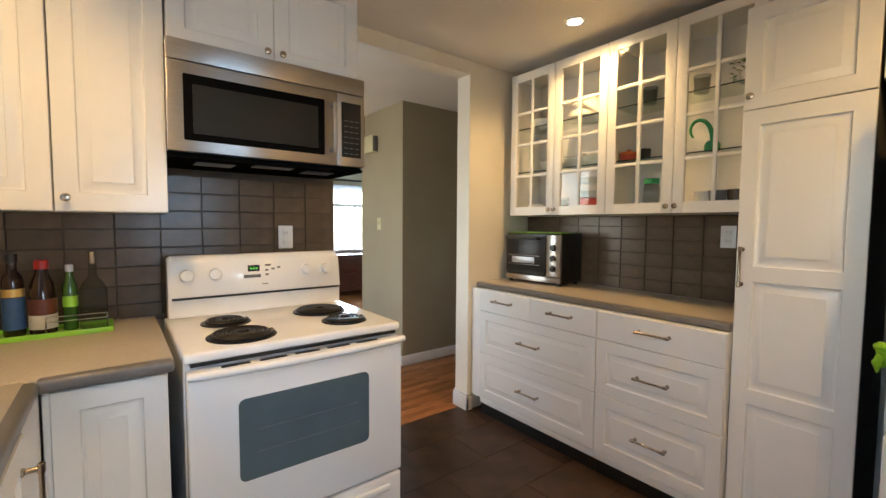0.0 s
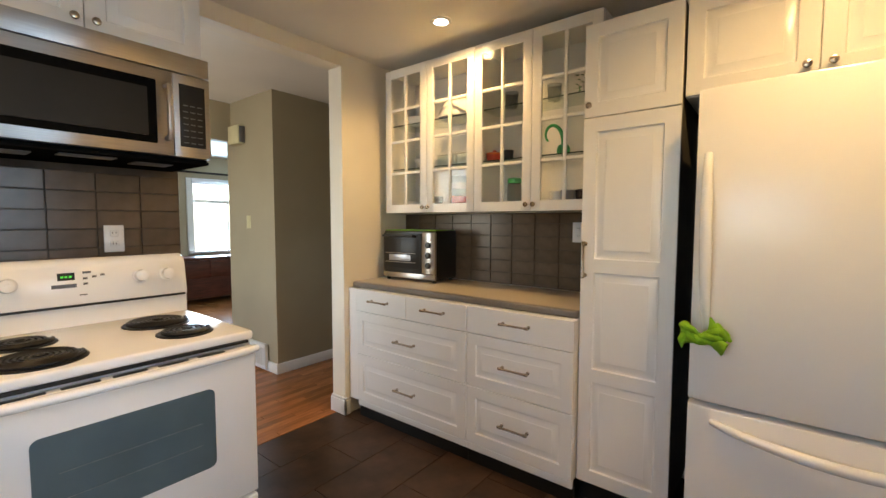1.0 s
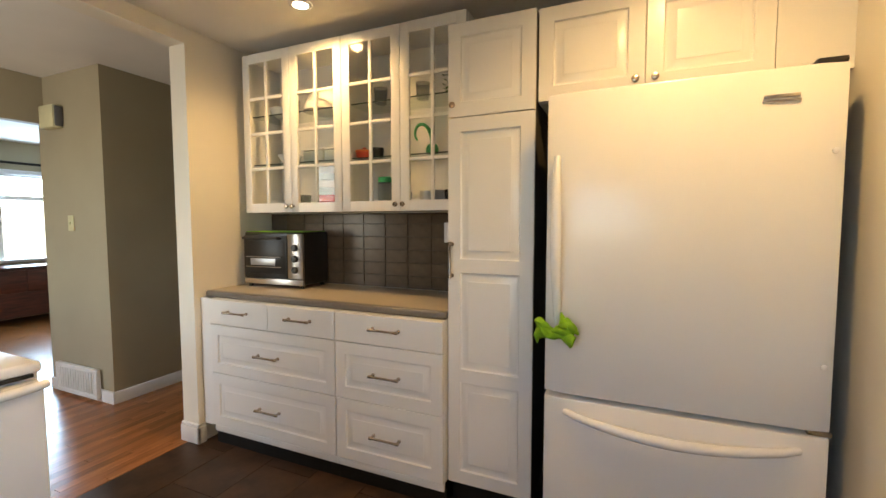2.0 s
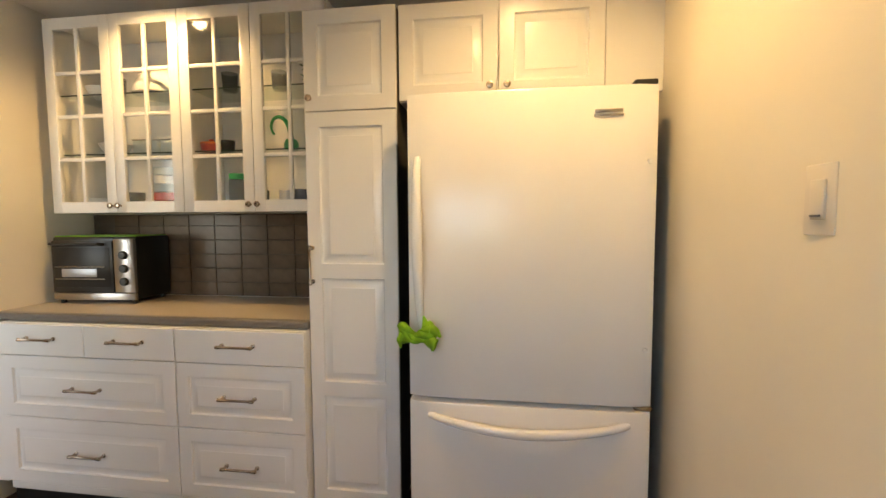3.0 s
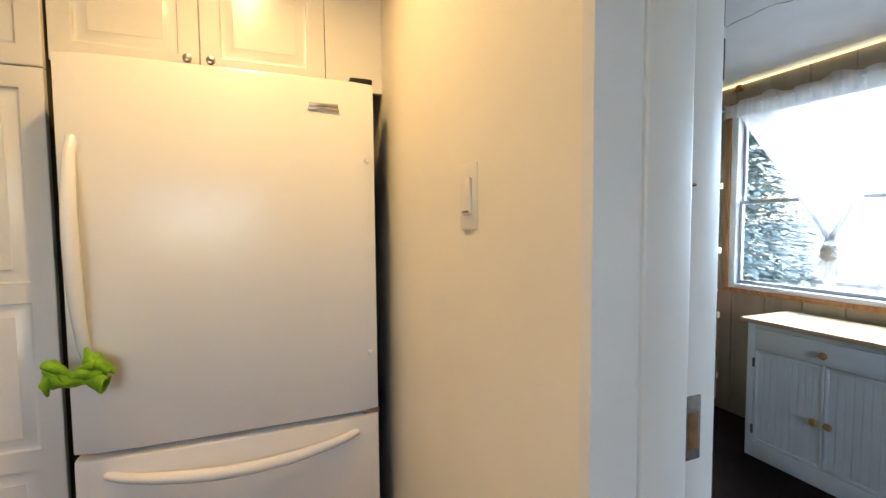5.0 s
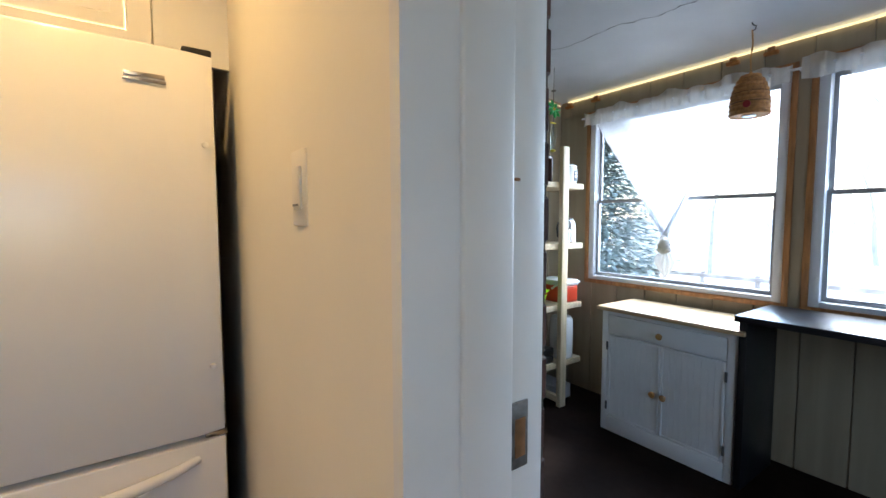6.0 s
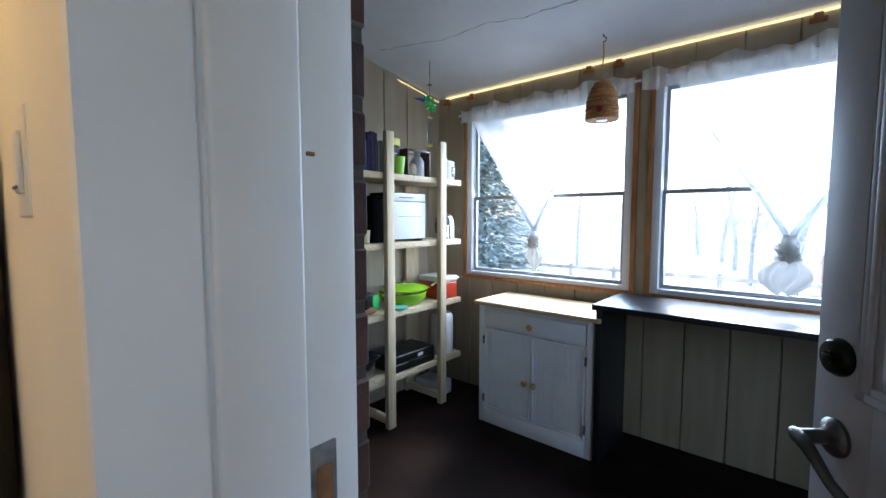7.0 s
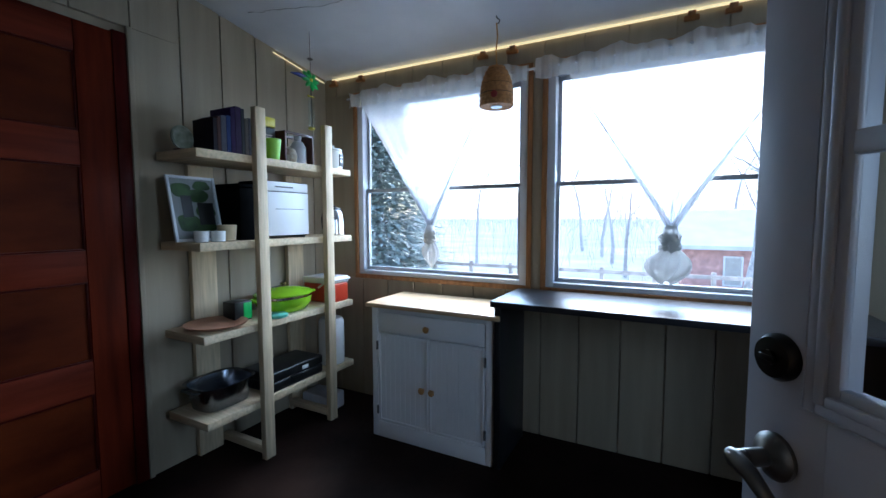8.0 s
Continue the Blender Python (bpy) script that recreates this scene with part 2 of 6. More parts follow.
def turned(profile, at, m, seg=20):
    """A turned body laid over by the matrix m, then moved to at."""
    bm = lathe(bmesh.new(), profile, seg=seg)
    bm.transform(Matrix.Translation(at) @ m)
    return bm


def rounded_plate(x0, x1, z0, z1, r, y0, y1, seg=6):
    """An upright plate with rounded corners, its face at y0."""
    bm = bmesh.new()
    ring = []
    for cx, cz, a0 in ((x1 - r, z1 - r, 0), (x0 + r, z1 - r, 90), (x0 + r, z0 + r, 180), (x1 - r, z0 + r, 270)):
        for i in range(seg + 1):
            a = radians(a0 + 90 * i / seg)
            ring.append((cx + r * math.cos(a), cz + r * math.sin(a)))
    front, rear = [bm.verts.new((x, y0, z)) for x, z in ring], [bm.verts.new((x, y1, z)) for x, z in ring]
    n = len(ring)
    bm.faces.new(front)
    bm.faces.new(rear[::-1])
    for i in range(n):
        bm.faces.new((front[i], front[(i + 1) % n], rear[(i + 1) % n], rear[i]))
    return bm


def front_panel(w, h, t, panels=(), at=(0, 0, 0)):
    """A cabinet front w x h, its face at y = 0 looking to -y, with raised panels (u0, v0, u1, v1) in routed grooves."""
    bm = bmesh.new()
    ox, oy, oz = at

    def vert(u, v, d):
        return bm.verts.new((ox + u, oy + d, oz + v))

    e = 0.002
    us = sorted({e, w - e, *[p[0] for p in panels], *[p[2] for p in panels]})
    vs = sorted({e, h - e, *[p[1] for p in panels], *[p[3] for p in panels]})
    for a, b in zip(us, us[1:]):
        for c, d in zip(vs, vs[1:]):
            inside = any(p[0] - 1e-6 <= a and b <= p[2] + 1e-6 and p[1] - 1e-6 <= c and d <= p[3] + 1e-6 for p in panels)
            if not inside:
                bm.faces.new([vert(a, c, 0), vert(b, c, 0), vert(b, d, 0), vert(a, d, 0)])
    for u0, v0, u1, v1 in panels:
        loops = []
        for ins, dep in ((0, 0), (0.004, 0.009), (0.009, 0.0105), (0.013, 0.010), (0.038, 0.0025), (0.040, 0.0005)):
            loops.append([vert(u0 + ins, v0 + ins, dep), vert(u1 - ins, v0 + ins, dep), vert(u1 - ins, v1 - ins, dep), vert(u0 + ins, v1 - ins, dep)])
        for p, q in zip(loops, loops[1:]):
            for k in range(4):
                bm.faces.new((p[k], p[(k + 1) % 4], q[(k + 1) % 4], q[k]))
        bm.faces.new(loops[-1])
    rim = [[vert(i, i, d), vert(w - i, i, d), vert(w - i, h - i, d), vert(i, h - i, d)] for i, d in ((e, 0), (0, e), (0, t))]
    for p, q in zip(rim, rim[1:]):
        for k in range(4):
            bm.faces.new((q[k], q[(k + 1) % 4], p[(k + 1) % 4], p[k]))
    bm.faces.new(rim[-1][::-1])
    bmesh.ops.remove_doubles(bm, verts=bm.verts, dist=1e-5)
    return bm


def mesh_of(name, bm, mat, smooth=True):
    bmesh.ops.recalc_face_normals(bm, faces=bm.faces)
    data = bpy.data.meshes.new(name)
    for f in bm.faces:
        f.smooth = smooth
    bm.to_mesh(data)
    bm.free()
    data.materials.append(mat)
    if smooth:
        data.set_sharp_from_angle(angle=radians(38))
    return data


def part(name, bm, mat, parent, label=""):
    """One mesh object under a thing or a part, in its thing's own coordinates."""
    ob = new(name, mesh_of(name, bm, mat))
    ob.parent = parent
    return tagged(ob, label)


def thing(name, label, category, at=(0, 0, 0), rz=0, group="", kind=""):
    """An Empty at a thing's base; its parts are built to the right (x), away (y) and up (z) from there."""
    ob = new(name)
    ob.empty_display_size = 0.05
    ob.matrix_world = pose(*at, 0, 0, rz)
    return tagged(ob, label, category, group, kind)


def single(name, bm, mat, label, category, at=(0, 0, 0), rz=0, group="", kind=""):
    ob = new(name, mesh_of(name, bm, mat))
    ob.matrix_world = pose(*at, 0, 0, rz)
    return tagged(ob, label, category, group, kind)


def structure(name, bm, mat, label, category):
    return single(name, bm, mat, label, category, kind="structure")


# ---- plan ----
EAST, NORTH, SOUTH, WEST, CEIL = 3.19, 2.63, -0.281, -0.18, 2.41
JAMB_E, JAMB_W, OUT = 1.468, 0.665, -0.530
S_EAST, S_SOUTH, S_WEST, S_FLOOR = 3.48, -2.93, -1.30, -0.05


def slope(y):
    """The height of the porch ceiling."""
    return 2.262 + 0.155 * (y - S_SOUTH)


# ---- kitchen shell ----
floor_k = structure("floor", slab(WEST - 0.1, EAST + 0.1, SOUTH - 0.08, 2.71, -0.06, -0.004), M_FGROUT, "dark brown tiled kitchen floor", "floor")
structure("ceiling", slab(WEST - 0.1, EAST + 0.1, OUT, 2.76, CEIL, CEIL + 0.1), M_CEIL, "white painted kitchen ceiling with recessed lights", "ceiling")
structure("wall_east", slab(EAST, EAST + 0.12, SOUTH - 0.08, 2.76, 0, CEIL), M_CREAM, "cream painted kitchen wall behind the cabinets", "wall")
structure("wall_north", slab(WEST - 0.1, 1.60, NORTH, 2.76, 0, CEIL), M_CREAM, "cream painted kitchen wall behind the stove", "wall")
bm = slab(2.58, EAST, NORTH, 2.76, 0, CEIL)
box(bm, 1.60, 2.58, NORTH, 2.76, 2.322, CEIL)
structure("wall_nib", bm, M_CREAM, "cream painted wall end and header over the hall opening", "wall")
bm = slab(JAMB_E + 0.02, EAST + 0.12, -0.43, SOUTH, 0, CEIL)
for v in bm.verts:
    v.co.y -= 0.036 * (v.co.x - JAMB_E)
box(bm, WEST - 0.1, JAMB_W - 0.02, -0.43, SOUTH, 0, CEIL)
box(bm, JAMB_W - 0.02, JAMB_E + 0.02, -0.43, SOUTH, 2.12, CEIL)
structure("wall_south", bm, M_CREAM, "cream painted kitchen wall with the porch doorway", "wall")
bm = slab(WEST - 0.12, WEST, SOUTH, NORTH, 0, 1.10)
box(bm, WEST - 0.12, WEST, SOUTH, NORTH, 2.05, CEIL)
box(bm, WEST - 0.12, WEST, SOUTH, 0.28, 1.10, 2.05)
box(bm, WEST - 0.12, WEST, 1.22, NORTH, 1.10, 2.05)
structure("wall_west", bm, M_CREAM, "cream painted kitchen wall with a window", "wall")
bm = slab(2.565, 2.585, NORTH - 0.016, 2.772, 0.0, 0.10, 0.004)
box(bm, 2.565, 2.62, NORTH - 0.016, NORTH, 0.0, 0.10, 0.004)
box(bm, 2.569, 2.62, NORTH - 0.012, NORTH, 0.10, 0.118, 0.005)
box(bm, 2.569, 2.585, NORTH - 0.012, 2.768, 0.10, 0.118, 0.005)
structure("baseboard", bm, M_TRIM, "cream baseboard wrapped round the wall end", "baseboard")

# doorway to the porch: jambs, stop and strike plate
bm = slab(JAMB_E, JAMB_E + 0.02, -0.349, SOUTH - 0.0005, 0, 2.12)
box(bm, JAMB_E + 0.005, JAMB_E + 0.02, -0.356, -0.349, 0, 2.12)
box(bm, JAMB_E - 0.001, JAMB_E + 0.02, -0.432, -0.356, 0, 2.12, 0.004, 3)
box(bm, JAMB_E + 0.010, JAMB_E + 0.03, -0.494, -0.432, 0, 2.12, 0.002)
box(bm, JAMB_W - 0.02, JAMB_W, -0.494, SOUTH - 0.0005, 0, 2.12)
box(bm, JAMB_W, JAMB_E, -0.494, SOUTH - 0.0005, 2.10, 2.12)
jamb = structure("door_frame", bm, M_TRIM, "white painted wooden door jamb with a stop", "door frame")
part("strike_plate", slab(JAMB_E + 0.0075, JAMB_E + 0.0105, -0.466, -0.438, 0.998, 1.083, 0.001), M_STRIKE, jamb, "worn metal strike plate")
part("bolt_hole", slab(JAMB_E + 0.0065, JAMB_E + 0.009, -0.461, -0.443, 1.012, 1.062, 0.001), M_BOREWOOD, jamb, "bare wood bolt hole")
part("screw_scar", slab(JAMB_E + 0.0085, JAMB_E + 0.0115, -0.450, -0.441, 1.353, 1.357, 0.001), M_BOREWOOD, jamb, "small brown scar")
structure("threshold", slab(JAMB_W, JAMB_E, -0.56, SOUTH, -0.05, 0.006, 0.004), M_SUNFLOOR, "dark wooden door threshold", "threshold")

# ---- hall and far room ----
hall_floor = structure("hall_floor", slab(0.0, 5.6, 2.71, 8.1, -0.06, -0.004), M_FGROUT, "orange hardwood strip floor of the hall", "floor")
structure("hall_ceiling", slab(0.0, 5.6, 2.76, 8.1, CEIL, CEIL + 0.1), M_CEIL, "white hall ceiling", "ceiling")
bm = slab(2.715, 5.6, 3.70, 4.50, 0, CEIL)
box(bm, 1.60, 2.715, 4.42, 4.50, 2.06, CEIL)
structure("wall_hall_block", bm, M_HALL, "grey green painted hall wall corner and header", "wall")
structure("wall_hall_south", slab(EAST, 4.7, 2.66, 2.76, 0, CEIL), M_HALL, "grey green painted hall wall", "wall")
structure("wall_hall_east", slab(4.6, 4.7, 2.76, 3.70, 0, CEIL), M_HALL, "grey green painted hall end wall", "wall")
bm = slab(0.0, 3.72, 8.0, 8.1, 0, CEIL)
box(bm, 4.85, 5.6, 8.0, 8.1, 0, CEIL)
box(bm, 3.72, 4.85, 8.0, 8.1, 0, 0.82)
box(bm, 3.72, 4.85, 8.0, 8.1, 2.03, CEIL)
structure("wall_far_room", bm, M_HALL, "far room wall with a bright window", "wall")
bm = slab(5.6, 5.7, 3.70, 8.1, 0, CEIL)
for y0, y1, z0, z1 in ((2.76, 3.0, 0, CEIL), (4.4, 8.1, 0, CEIL), (3.0, 4.4, 0, 0.85), (3.0, 4.4, 2.10, CEIL)):
    box(bm, 0.0, 0.1, y0, y1, z0, z1)
structure("wall_far_sides", bm, M_HALL, "far room side walls", "wall")
bm = slab(2.700, 2.715, 3.688, 4.50, 0, 0.09, 0.003)
box(bm, 2.7155, 4.6, 3.686, 3.700, 0, 0.09, 0.003)
structure("baseboard_hall", bm, M_TRIM, "white hall baseboard", "baseboard")

# ---- porch shell ----
structure("porch_floor", slab(S_WEST, S_EAST + 0.1, S_SOUTH - 0.1, OUT, S_FLOOR - 0.08, S_FLOOR), M_SUNFLOOR, "dark painted porch floor", "floor")
bm = bmesh.new()
ys = (S_SOUTH - 0.1, OUT + 0.05)
vs = [bm.verts.new((x, y, slope(y) + dz)) for x in (S_WEST - 0.1, S_EAST + 0.1) for y in ys for dz in (0, 0.08)]
for q in ((0, 1, 3, 2), (4, 6, 7, 5), (0, 4, 5, 1), (2, 3, 7, 6), (0, 2, 6, 4), (1, 5, 7, 3)):
    bm.faces.new([vs[i] for i in q])
porch_ceiling = structure("porch_ceiling", bm, M_SUNCEIL, "sloping white porch ceiling with cracked seams", "ceiling")
bm = slab(S_EAST + 0.02, S_EAST + 0.12, S_SOUTH, OUT, S_FLOOR, 2.75)
wall_pe = structure("wall_porch_east", bm, M_SIDING, "tan grooved panel porch wall", "wall")
# opening added out of view for the porch fill lamp
bm = slab(S_WEST - 0.1, S_WEST, S_SOUTH, OUT, S_FLOOR, 0.85)
box(bm, S_WEST - 0.1, S_WEST, S_SOUTH, OUT, 2.05, 2.75)
box(bm, S_WEST - 0.1, S_WEST, S_SOUTH, -1.50, 0.85, 2.05)
box(bm, S_WEST - 0.1, S_WEST, -0.62, OUT, 0.85, 2.05)
structure("wall_porch_west", bm, M_SIDING, "tan panel porch end wall with an added window opening", "wall")
W1, W2, SILL, HEAD = (1.945, 3.19), (0.585, 1.83), 0.850, 2.105
bm = slab(S_WEST, S_EAST + 0.12, S_SOUTH - 0.10, S_SOUTH - 0.02, S_FLOOR, SILL)
box(bm, S_WEST, S_EAST + 0.12, S_SOUTH - 0.10, S_SOUTH - 0.02, HEAD, 2.40)
for a, b in ((S_WEST, W2[0]), (W2[1], W1[0]), (W1[1], S_EAST + 0.12)):
    box(bm, a, b, S_SOUTH - 0.10, S_SOUTH - 0.02, SILL, HEAD)
wall_ps = structure("wall_porch_south", bm, M_SIDING, "tan grooved panel porch wall with two windows", "wall")
bm = slab(JAMB_E + 0.04, S_EAST + 0.12, OUT, -0.43, -0.05, 2.75)
box(bm, S_WEST, JAMB_W - 0.02, OUT, -0.43, -0.05, 2.75)
box(bm, JAMB_W - 0.02, JAMB_E + 0.04, OUT, -0.43, 2.12, 2.75)
wall_br = structure("wall_brick", bm, M_MORTAR, "old red brick house wall", "wall")

# ---- things ----
def bar_handle(parent, x, y, z, length, upright=False):
    """A nickel bar on two posts, standing off a front that looks to -y."""
    bm = bmesh.new()
    d = Vector((0, 0, 1)) if upright else Vector((1, 0, 0))
    c = Vector((x, y - 0.030, z))
    for s in (-1, 1):
        e = c + d * s * (length / 2 - 0.012)
        tube(bm, [e + Vector((0, 0.030, 0)), e + Vector((0, 0.026, 0)), e + Vector((0, 0.024, 0)), e], [0.009, 0.009, 0.0055, 0.0055], 10)
    h = length / 2
    tube(bm, [c + d * s for s in (-h, -h + 0.002, -h + 0.02, -h + 0.024, h - 0.024, h - 0.02, h - 0.002, h)], [0.005, 0.0075, 0.0075, 0.0055, 0.0055, 0.0075, 0.0075, 0.005], 10)
    return part("handle", bm, M_NICKEL, parent, "satin nickel bar handle")


def knob(parent, x, y, z):
    bm = turned([(0.006, 0), (0.005, 0.012), (0.011, 0.016), (0.014, 0.021), (0.012, 0.026), (0.004, 0.028)], (x, y, z), Matrix.Rotation(radians(90), 4, "X"))
    return part("knob", bm, M_NICKEL, parent, "satin nickel knob")


def inset(w, h, m=0.058):
    return [(m, m, w - m, h - m)]


def drawer_unit(y_left, width, rows, label):
    """A base cabinet on the east wall. rows: (z0, z1, number of drawers, routed)."""
    u = thing("drawer_unit", label, "cabinet", (2.615, y_left, 0), -90)
    part("body", slab(0.001, width - 0.001, 0.021, 0.52, 0.115, 0.871), M_WHITE, u)
    part("plinth", slab(0.001, width - 0.001, 0.012, 0.03, 0.078, 0.113, 0.001), M_WHITE, u)
    # black colour stands for the shadow below the white plinth
    part("toe_board", slab(0.001, width - 0.001, 0.026, 0.05, 0.0, 0.0775), M_BLACK, u, "toe board coloured black for the shadow under the plinth")
    for z0, z1, count, routed in rows:
        w = width / count
        for k in range(count):
            a = k * w + 0.0015
            fw, fh = w - 0.003, z1 - z0 - 0.004
            d = part("drawer", front_panel(fw, fh, 0.019, inset(fw, fh) if routed else (), (a, 0, z0 + 0.002)), M_WHITE, u)
            bar_handle(d, a + fw / 2, 0, (z0 + z1) / 2 + (0.008 if not routed else 0.0), 0.165)
    return u


ROWS_Z = [(0.120, 0.436), (0.436, 0.724), (0.724, 0.871)]
drawer_unit(2.548, 0.893, [(*ROWS_Z[0], 1, True), (*ROWS_Z[1], 1, True), (*ROWS_Z[2], 2, False)], "white drawer cabinet with two small and two deep drawers")
drawer_unit(1.654, 0.592, [(*ROWS_Z[0], 1, True), (*ROWS_Z[1], 1, True), (*ROWS_Z[2], 1, False)], "white drawer cabinet with three drawers beside the pantry")
single("cabinet_filler", slab(0, 0.078, 0.004, 0.02, 0.115, 0.871), M_WHITE, "white filler strip between drawers and wall", "filler", (2.615, 2.628, 0), -90)


def worktop(bm_boxes, label, at, rz, edge):
    t = thing("worktop", label, "countertop", at, rz)
    for n, b in enumerate(bm_boxes):
        part("top", slab(*b, 0.010, 3), M_COUNTER, t)
    for b in edge:
        part("front_edge", slab(*b, 0.012, 4), M_CEDGE, t, "rounded dark grey laminate edge")
    return t


worktop([(0, 1.566, 0.03, 0.530, 0.872, 0.910)], "grey brown laminate worktop with a rounded dark edge", (2.650, 2.626, 0), -90, [(0, 1.566, 0, 0.045, 0.8722, 0.9095)])

# pantry and the cabinet over it
p = thing("pantry_cabinet", "tall white pantry cabinet with routed panel doors", "cabinet", (2.667, 1.060, 0), -90)
# darkened body colour stands for the shade between pantry and fridge
part("body", slab(0.002, 0.385, 0.021, 0.49, 0.10, 2.172), M_GAPSHADE, p, "white side panels coloured grey brown for the gap's shade")
# toe board blackened for the shadow under the pantry
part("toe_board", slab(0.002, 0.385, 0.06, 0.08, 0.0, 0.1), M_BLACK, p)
h1 = 1.770 - 0.115
d = part("door", front_panel(0.384, h1, 0.019, [(0.058, 0.06, 0.326, 0.475), (0.058, 0.535, 0.326, 0.975), (0.058, 1.035, 0.326, h1 - 0.06)], (0.0015, 0, 0.115)), M_WHITE, p)
bar_handle(d, 0.022, 0, 1.147, 0.165, True)
d = part("door", front_panel(0.384, 0.398, 0.019, inset(0.384, 0.398, 0.058), (0.0015, 0, 1.774)), M_WHITE, p)
knob(d, 0.028, 0, 1.822)

# cabinets over the fridge
p = thing("over_fridge_cabinet", "white two door cabinet over the fridge", "cabinet", (2.680, 0.667, 1.800), -90)
part("body", slab(0.001, 0.786, 0.021, 0.47, 0, 0.372), M_WHITE, p)
for k in range(2):
    d = part("door", front_panel(0.390, 0.368, 0.019, inset(0.390, 0.368), (0.0015 + k * 0.393, 0, 0.002)), M_WHITE, p)
    knob(d, 0.360 if k == 0 else 0.426, 0, 0.043)
single("cabinet_filler", slab(0, 0.205, 0.006, 0.024, 0, 0.372), M_WHITE, "white filler panel above the fridge", "filler", (2.680, -0.121, 1.800), -90)


M_SHELFEDGE = material("green_glass_edge", (0.02, 0.045, 0.035), 0.15, vary=0.05)


def glass_cabinet(y_left):
    """A wall cabinet with two glazed doors of eight panes each and glass shelves."""
    w, z0, z1 = 0.739, 1.375, 2.335
    c = thing("glass_cabinet", "white wall cabinet with two glazed doors and glass shelves", "cabinet", (2.880, y_left, 0), -90, "glazed wall cabinets")
    bm = slab(0, 0.017, 0.022, 0.300, z0, z1)
    box(bm, w - 0.017, w, 0.022, 0.300, z0, z1)
    box(bm, 0.017, w - 0.017, 0.022, 0.300, z0, z0 + 0.018)
    box(bm, 0.017, w - 0.017, 0.022, 0.300, z1 - 0.018, z1)
    box(bm, 0.017, w - 0.017, 0.290, 0.300, z0 + 0.018, z1 - 0.018)
    part("body", bm, M_WHITE, c)
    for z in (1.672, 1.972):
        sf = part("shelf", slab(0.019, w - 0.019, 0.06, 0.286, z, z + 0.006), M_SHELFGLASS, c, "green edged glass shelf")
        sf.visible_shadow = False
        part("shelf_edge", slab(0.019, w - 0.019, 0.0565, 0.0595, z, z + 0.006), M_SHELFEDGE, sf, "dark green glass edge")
    for k in range(2):
        a, b = k * w / 2 + 0.0015, (k + 1) * w / 2 - 0.0015
        s, r = 0.052, 0.055
        bm = slab(a, a + s, 0, 0.020, z0, z1, 0.002)
        box(bm, b - s, b, 0, 0.020, z0, z1, 0.002)
        for u, v in ((z0, z0 + r), (z1 - r, z1)):
            box(bm, a + s, b - s, 0.0005, 0.020, u, v)
        mid = (a + b) / 2
        box(bm, mid - 0.009, mid + 0.009, 0.002, 0.018, z0 + r, z1 - r, 0.003)
        step = (z1 - z0 - 2 * r) / 4
        for i in range(1, 4):
            z = z0 + r + i * step
            box(bm, a + s, mid - 0.009, 0.002, 0.018, z - 0.009, z + 0.009, 0.003)
            box(bm, mid + 0.009, b - s, 0.002, 0.018, z - 0.009, z + 0.009, 0.003)
        d = part("door", bm, M_WHITE, c)
        for i in range(4):
            for u, v in ((a + s, mid - 0.009), (mid + 0.009, b - s)):
                q = part("pane", slab(u - 0.002, v + 0.002, 0.009, 0.012, z0 + r + i * step + 0.006, z0 + r + (i + 1) * step - 0.006), M_GLASS, d)
                q.visible_shadow = False
        knob(d, b - 0.020 if k == 0 else a + 0.020, 0, z0 + 0.035)
    return c


glass_cabinet(2.530)
glass_cabinet(1.790)

# ---- fridge ----
f = thing("fridge", "white bottom freezer fridge with curved white handles", "fridge", (2.500, 0.595, 0), -90)
FW = 0.848
part("body", slab(0.012, FW - 0.012, 0.075, 0.640, 0.03, 1.715, 0.006), M_FSIDE, f, "dark textured side panels, deepened for the shade of the gaps")
part("grille", slab(0.03, FW - 0.03, 0.06, 0.074, 0.0, 0.06), M_BLACK, f)
part("gasket", slab(0.010, FW - 0.010, 0.062, 0.076, 0.08, 1.75), M_GREYPRINT, f, "grey door seal")


def bowed_front(x0, x1, z0, z1, bow=0.006):
    """A door whose face bulges a little in the middle, with rounded edges."""
    bm = bmesh.new()
    nx = 14
    rings = []
    for i in range(nx + 1):
        s = i / nx
        x = x0 + (x1 - x0) * s
        y = bow * (2 * s - 1) ** 2 - bow
        y += 0.012 * (1 - math.sqrt(max(0, 1 - max(0, (abs(2 * s - 1) - 0.94) / 0.06) ** 2)))
        e = 0.010
        rings.append([bm.verts.new(p) for p in ((x, 0.062, z0), (x, y + e, z0), (x, y + e * 0.3, z0 + e * 0.3), (x, y, z0 + e), (x, y, z1 - e), (x, y + e * 0.3, z1 - e * 0.3), (x, y + e, z1), (x, 0.062, z1))])
    for a, b in zip(rings, rings[1:]):
        for k in range(8):
            bm.faces.new((a[k], a[(k + 1) % 8], b[(k + 1) % 8], b[k]))
    bm.faces.new(rings[0])
    bm.faces.new(rings[-1][::-1])
    return bm


d = part("fridge_door", bowed_front(0, FW, 0.678, 1.775), M_FRIDGE, f)


def grip(points, parent, label):
    """A flattened arched handle that meets the door at both ends."""
    bm = bmesh.new()
    n = len(points)
    tube(bm, points, [0.013 + 0.006 * math.sin(math.pi * i / (n - 1)) for i in range(n)], 14)
    return part("handle", bm, M_ENAMEL, parent, label)


grip([(0.036 + 0.012 * (1 - i / 12), 0.008 - 0.055 * math.sin(math.pi * i / 12) ** 0.6, 0.935 + 0.615 * i / 12) for i in range(13)], d, "long curved white door handle")
bm = slab(0.640, 0.735, -0.010, 0.0, 1.672, 1.678, 0.001)
